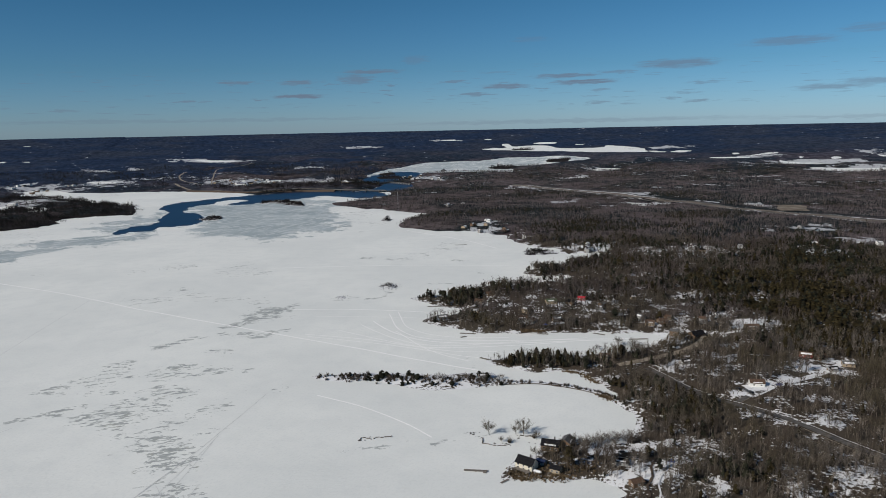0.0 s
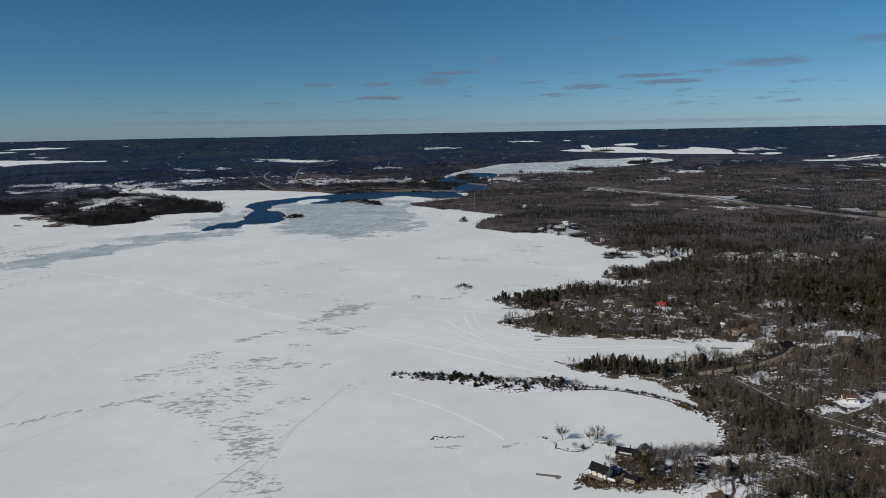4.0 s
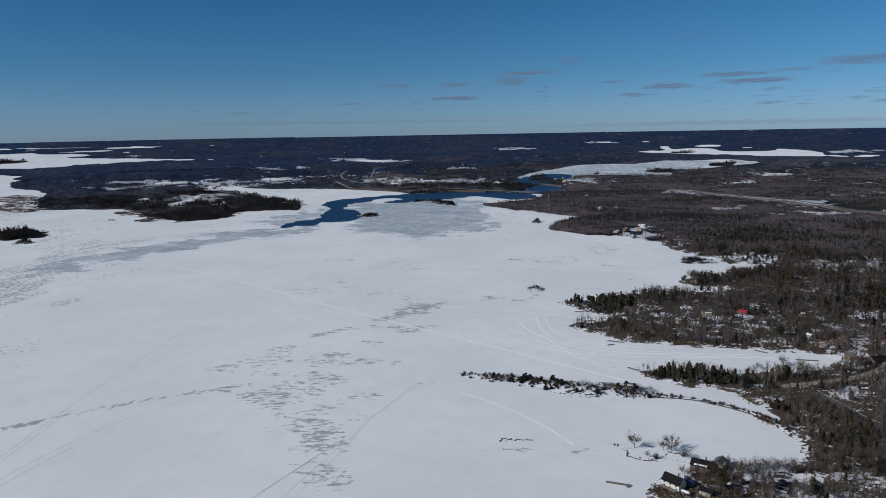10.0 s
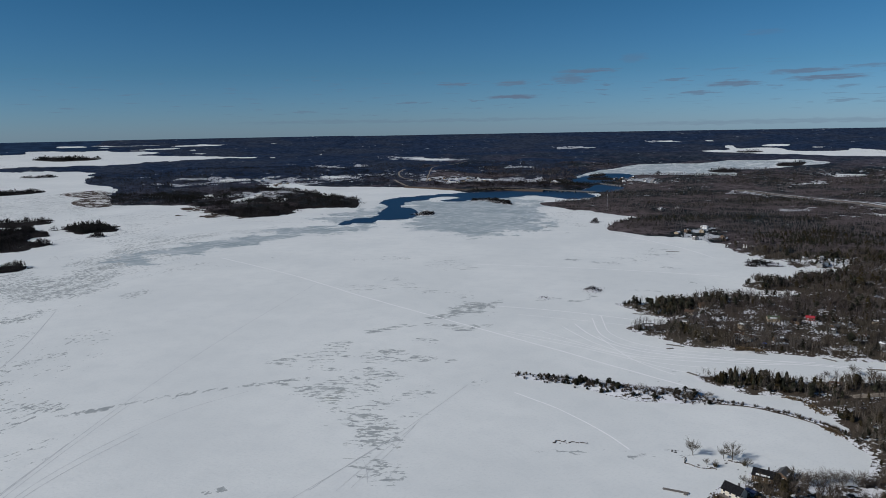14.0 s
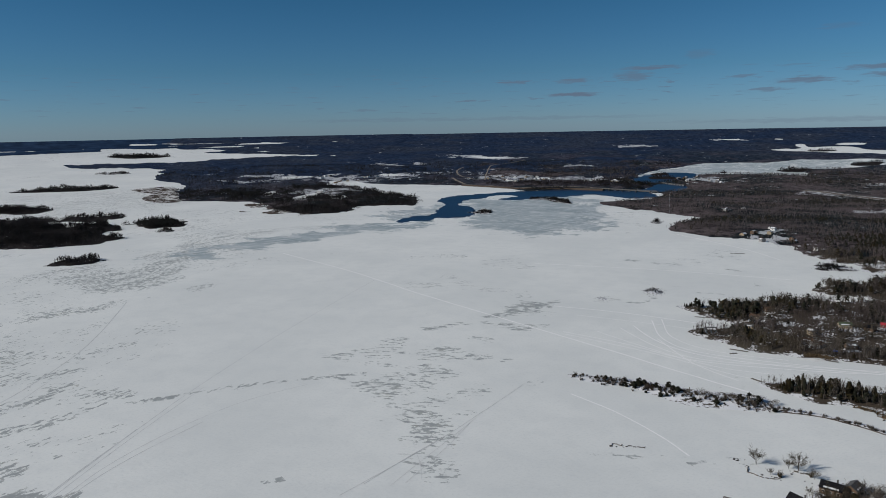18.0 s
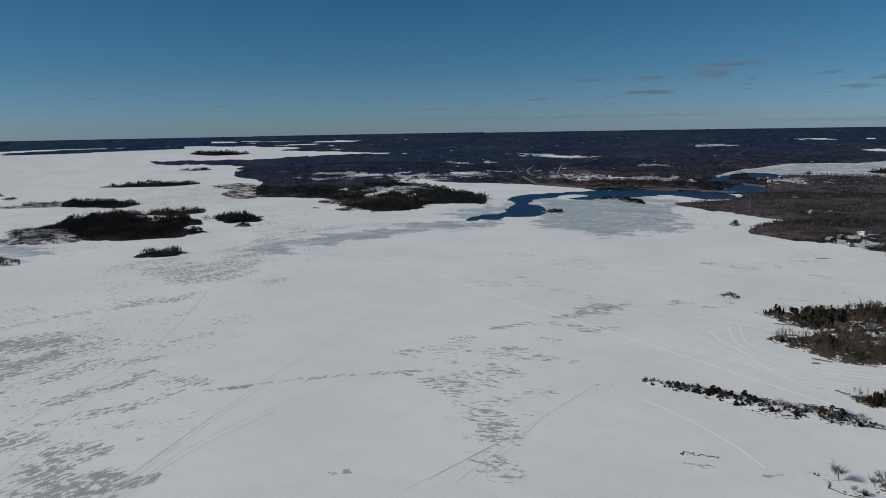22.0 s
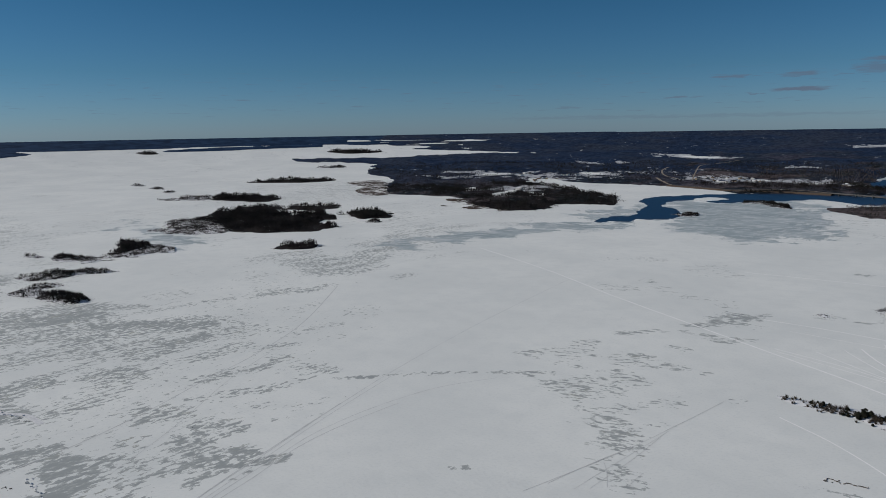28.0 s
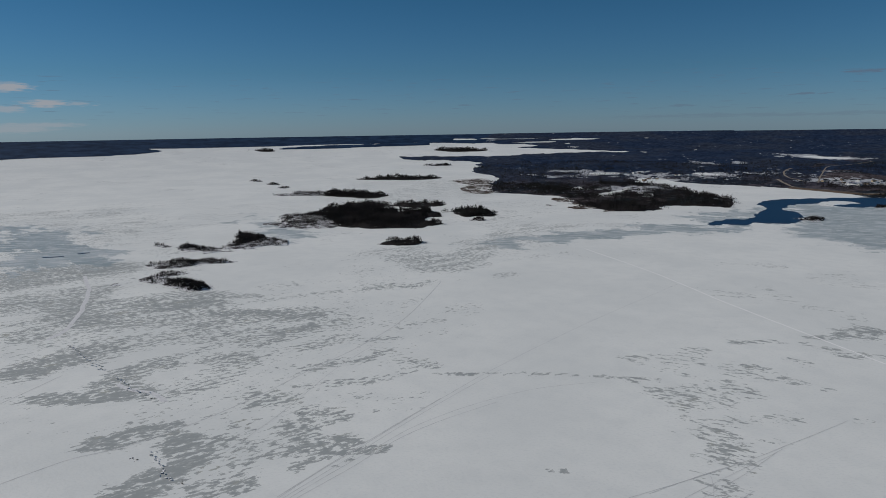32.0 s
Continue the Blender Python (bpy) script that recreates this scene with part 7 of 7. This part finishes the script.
# the front of the spruce headland
for k in range(50):
    i = rv.random()
    (ax, ay), (bx, by) = [(44, 560), (116, 548)]
    put_tree("spruce" if rv.random() < 0.5 else "pine", ax + (bx - ax) * i, ay + (by - ay) * i + rv.uniform(-1, 26) * min(1, 4 * i), rv.uniform(0.5, 1.15) * (0.45 + 0.55 * min(1, 3 * i)))
for k in range(24):
    i = rv.random()
    (ax, ay), (bx, by) = [(-36, 795), (15, 804)]
    put_tree("spruce", ax + (bx - ax) * i, ay + (by - ay) * i + rv.uniform(-2, 3), rv.uniform(0.4, 0.75) * (0.8 + 0.5 * i))
for k in range(16):
    (ax, ay), (bx, by) = [(-23, 695), (5, 685)]
    i = rv.random()
    put_tree("shrub" if rv.random() < 0.5 else "spruce", ax + (bx - ax) * i, ay + (by - ay) * i + rv.uniform(-2, 2), rv.uniform(0.4, 0.7))
for kind, proto in PROTO.items():
    for k, p in enumerate(proto):
        if (kind, k) not in USED:
            put_tree(kind, *(125.3, 547.5), 0.9)


def stub(x, y):
    e = thing("dead_stub", pose(x, y, ground_z(x, y) - 0.1), "tall dark broken tree stub on the spit", "dead tree")
    v, f, _ = trunk_mesh(6.0, 0.9, 0.1, 2)
    tree_part("trunk", v, f, M["bark"], e)


stub(*(-16.1, 529.0))


def marker(x, y):
    e = thing("marker_pole", pose(x, y, 0), "dark marker pole standing in the ice with a crossbar", "marker pole")
    part("pole", box(0.16, 0.16, 3.6, 0, 0, -0.1), M["bark"], e)
    part("crossbar", box(3.0, 0.14, 0.14, 0, 0, 0.25), M["bark"], e)
    part("foot", box(0.9, 0.7, 0.5, -0.3, 0, -0.1, 0.08), M["rock"], e)


marker(*(-378.2, 143.2))

# ---- traces on the ice ----
TRAILS = (
    ([(-680, 960), (-499, 864), (-350, 769), (-231, 699), (-149, 651), (-79, 610), (-16, 572), (27, 547)], 2.0, "ridge"), ([(-77, 703), (-51, 658), (-17, 630), (31, 620), (84, 620), (142, 623), (183, 617)], 1.6, "ridge"),
    ([(-62, 729), (-46, 667), (-17, 637), (37, 628), (111, 627), (180, 626)], 1.4, "ridge"), ([(-140, 660), (-82, 641), (-16, 611), (56, 612), (110, 619)], 1.4, "ridge"), ([(-100, 500), (-63, 477), (-29, 446), (-11, 424)], 1.4, "ridge"),)
TRAILS += (
    ([(-172, 756), (-95, 750), (-31, 736), (6, 724)], 1.6, "ridge"), ([(-51, 665), (-16, 603), (19, 571)], 1.2, "ridge"), ([(-255, 994), (-73, 997), (91, 980)], 2.0, "ridge"), ([(-75, 1343), (32, 1214), (85, 1121)], 2.0, "ridge"),
    ([(-88, 690), (-49, 639), (-6, 615), (57, 622), (133, 631)], 1.2, "ridge"), ([(-108, 671), (-49, 628), (4, 599), (45, 596)], 1.2, "ridge"), ([(-53, 738), (-38, 676), (-1, 643), (59, 636)], 1.2, "ridge"), ([(-141, 726), (-54, 715), (6, 702)], 1.0, "ridge"), ([(-136, 652), (-48, 618), (14, 585), (39, 578)], 1.2, "ridge"),)
for k, (line, w, mat) in enumerate(TRAILS):
    strip("sled_track", line, w * (0.85 if w < 1.5 else 0.95), M[mat], "pale packed snowmobile trail across the ice", "trail", lift=0.03 + 0.003 * k, on_land=False, wobble=1.0)
TRACKS = (
    ([(-323, 170), (-334, 206), (-344, 247), (-356, 295), (-370, 353), (-384, 420), (-403, 540), (-418, 664), (-433, 818)], 0.45, "groove"), ([(-321, 170), (-330, 206), (-340, 246), (-352, 294), (-365, 351), (-378, 417)], 0.4, "groove"), ([(-319, 174), (-327, 209), (-335, 249), (-343, 294), (-341, 348), (-328, 405), (-302, 451)], 0.45, "groove"),)
TRACKS += (
    ([(-317, 180), (-325, 225), (-335, 268), (-337, 310), (-332, 363)], 0.5, "groove"), ([(-326, 175), (-340, 226), (-354, 283), (-367, 338)], 0.5, "groove"), ([(-454, 66), (-457, 85), (-459, 107), (-453, 134), (-455, 166), (-460, 201), (-476, 256), (-496, 310), (-517, 374), (-566, 473), (-665, 615)], 0.9, "groove"),
    ([(-399, 180), (-430, 239), (-482, 324), (-518, 403)], 0.4, "groove"), ([(-598, 94), (-616, 121), (-633, 146)], 0.8, "groove"),)
for k, (line, w, mat) in enumerate(TRACKS):
    strip("sled_track", line, w * 1.2, M[mat], "thin grey snowmobile track pressed into the snow", "track", lift=0.032 + 0.003 * k, on_land=False, wobble=0.4)
FAN = (
    [(-190, 309), (-171, 368), (-158, 418), (-139, 507)], [(-168, 328), (-162, 370), (-153, 433)], [(-161, 334), (-156, 380), (-154, 427)], [(-183, 325), (-174, 360), (-162, 401)],
    [(-169, 368), (-163, 359), (-154, 341)], [(-145, 349), (-144, 368)])
for k, line in enumerate(FAN):
    strip("sled_track", line, 0.28 if k % 3 else 0.38, M["groove"], "thin grey snowmobile track pressed into the snow", "track", lift=0.062 + 0.003 * k, on_land=False, wobble=0.5)


def pressure_ridge(line):
    e = thing("pressure_ridge", pose(0, 0, 0), "low broken pressure ridge of tilted grey ice slabs", "ice ridge")
    rg = random.Random(4)
    for (ax, ay), (bx, by) in zip(line[:-1], line[1:]):
        n = int(math.hypot(bx - ax, by - ay) / 2.2)
        for k in range(n):
            s = (k + rg.random()) / n
            part("ice_slab", box(rg.uniform(0.8, 2.2), rg.uniform(0.6, 1.5), 0.22, 0, 0, 0), M["snowy"] if rg.random() < 0.85 else M["slab"], e,
                 m=pose(ax + (bx - ax) * s + rg.gauss(0, 1.2), ay + (by - ay) * s + rg.gauss(0, 1.5), rg.uniform(0, 0.25), rg.uniform(-25, 25), rg.uniform(-25, 25), rg.uniform(0, 360)))


M["slab"] = mat_plain("clear_grey_ice", (0.20, 0.22, 0.23), (0.32, 0.35, 0.36), 0.6, 0.3)
pressure_ridge([(-722, 175), (-673, 175), (-619, 176)])
pressure_ridge([(-596, 177), (-555, 177), (-533, 182)])
pressure_ridge([(-434, 145), (-388, 140)])

for line in ([(-757, 165), (-786, 190), (-842, 218), (-908, 244), (-990, 272), (-1075, 290)], [(-577, 172), (-555, 176), (-535, 185), (-511, 186)]):
    strip("snow_vein", line, 5.0, M["snowy"], "white refrozen seam winding through the grey slush", "ice seam", lift=0.09, on_land=False, wobble=3.0)

strip("dyke", [(43, 515), (69, 515), (90, 507), (109, 494), (121, 480)], 1.6, M["earth"], "low dark earth dyke edging the spit pond", "dyke", lift=0.25, on_land=False, wobble=1.0)

for line in ([(-1296, 288), (-1286, 303), (-1281, 318)], [(-1289, 341), (-1287, 360)]):
    strip("lead", line, 9.0, M["water"], "narrow dark open lead in the grey ice", "open lead", lift=0.05, on_land=False, wobble=1.5)

# ---- dry reeds along the shores ----
def reeds(line, n, spread, label):
    g = np.random.default_rng(int(abs(line[0][0]) + n))
    p = np.array(line, float)
    i = g.integers(0, len(p) - 1, n)
    q = p[i] + (p[i + 1] - p[i]) * g.random(n)[:, None] + g.normal(size=(n, 2)) * spread
    x, y = q[:, 0], q[:, 1]
    z = base(x, y)
    for ld in (east, north, spit):
        d = ld.inside(x, y)
        z = np.maximum(z, np.where(d > -10, ld.z(x, y, d), z))
    t = []
    for _ in range(3):
        v, f = [], []
        for k in range(7):
            a = g.uniform(0, 6.28)
            n0 = len(v)
            o = g.uniform(0, 0.5, 2)
            v.extend([(o[0] - 0.18, o[1], 0), (o[0] + 0.18, o[1], 0), (o[0] + 0.3 * math.cos(a), o[1] + 0.3 * math.sin(a), g.uniform(0.6, 1.0))])
            f.append((n0, n0 + 1, n0 + 2))
        t.append((np.array(v), np.array(f)))
    h = g.uniform(0.7, 1.5, n)
    plant("reeds", t, x, y, z - 0.05, h, np.clip(spread / 6, 1.2, 6) + 0 * h, M["reed"], label, g)["category"] = "reeds"


for line, n, sp in (([(74, 655), (93, 652)], 500, 2.0), ([(96, 542), (109, 535), (117, 512)], 300, 1.5), ([(36, 375), (53, 369), (69, 367)], 330, 2.0), ([(53, 381), (60, 378), (71, 379)], 120, 3.0), ([(45, 369), (54, 374), (66, 368), (73, 371)], 130, 2.0), ([(36, 375), (38, 369), (45, 367)], 200, 1.2), ([(72, 382), (84, 374)], 160, 2.5),
                    ([(112, 490), (121, 480)], 200, 1.5)):
    reeds(line, n, sp, "dry straw-brown reeds along the frozen shore")

# ---- woods ----
grow(east, -37, 2, 330, 700, 3.6, "near", "near mainland slopes", (8.5, 13.5), shore=1.5)
grow(east, -37, 2, 330, 660, 3.2, "near", "thin snowy slopes", (6, 11), sparse=lambda x, y: 0.75 * snowy_at(x, y), fir=lambda x, y: 0.02 + 0 * x, shore=2.0, crowns="palewood")
grow(east, -37, 2, 330, 700, 5.0, "mid", "near mainland understorey", (1.5, 4), fir=lambda x, y: 0.12 + 0 * x, shore=0.5)
grow(east, -37, 2, 330, 700, 4.4, "stems", "near mainland slopes, pale-stemmed", (8, 12), fir=lambda x, y: 0 * x, shore=2.0, crowns="palewood")
grow(east, -37, 2, 700, 1200, 4.0, "mid", "mainland slopes", (8.5, 14), shore=2.0)
grow(east, -37, 8, 1200, 1500, 5.4, "mid", "mainland plateau", (7, 10.5), shore=-3.0, crowns="farwood")
grow(east, -37, 8, 1500, 1980, 6.0, "far", "mainland plateau", (6.5, 9.5), shore=-3.0, crowns="farwood")
grow(east, -37, 14, 1950, 3100, 10.5, "far", "distant mainland", (8, 12), crowns="farwood")
grow(north, 2, 56, 1450, 2500, 4.9, "far", "north shore", (7, 11.5), crowns="thicket", shore=-6.0)
grow(north, 2, 56, 2500, 3400, 11.0, "far", "north shore", (7, 11), crowns="thicket")
for kind, ld in isles:
    a = np.degrees(np.arctan2(-ld.a.p[:, 0], ld.a.p[:, 1]))
    rr = np.hypot(ld.a.p[:, 0], ld.a.p[:, 1])
    lod = "near" if rr.min() < 700 else "mid" if rr.min() < 1150 else "far"
    sp, hs, fs = {"mixed": (3.1, (6, 11), 0.06), "fir": (4.0, (8, 13), 0.5), "shrub": (1.55, (2, 8.5), 0.12), "brush": (2.6, (2, 6), 0.05), "marsh": (5.5, (1, 3), 0.0), "reedbed": (9.0, (0.8, 2), 0.0)}[kind]
    if rr.min() > 2600:
        sp *= 1.5
    if rr.min() < 900:
        hs, fs = (1, 4), 0.0
    box_of = (ld, a.min() - 0.3, a.max() + 0.3, rr.min() - 6, rr.max() + 6)
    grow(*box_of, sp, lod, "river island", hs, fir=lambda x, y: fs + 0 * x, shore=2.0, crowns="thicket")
    if kind == "shrub" and rr.min() < 1200:
        grow(*box_of[:1], a.min() - 1.0, a.max() + 1.0, rr.min() - 25, rr.max() + 25, 5.0, "mid", "ice round the isle", (1.2, 3.5), fir=lambda x, y: 0 * x, shore=-22.0, crowns="thicket")
    if rr.min() < 1700:
        grow(*box_of, sp * 1.6, "far", "river island fringe", (0.8, 3.0), fir=lambda x, y: 0 * x, shore=-9.0, crowns="thicket")
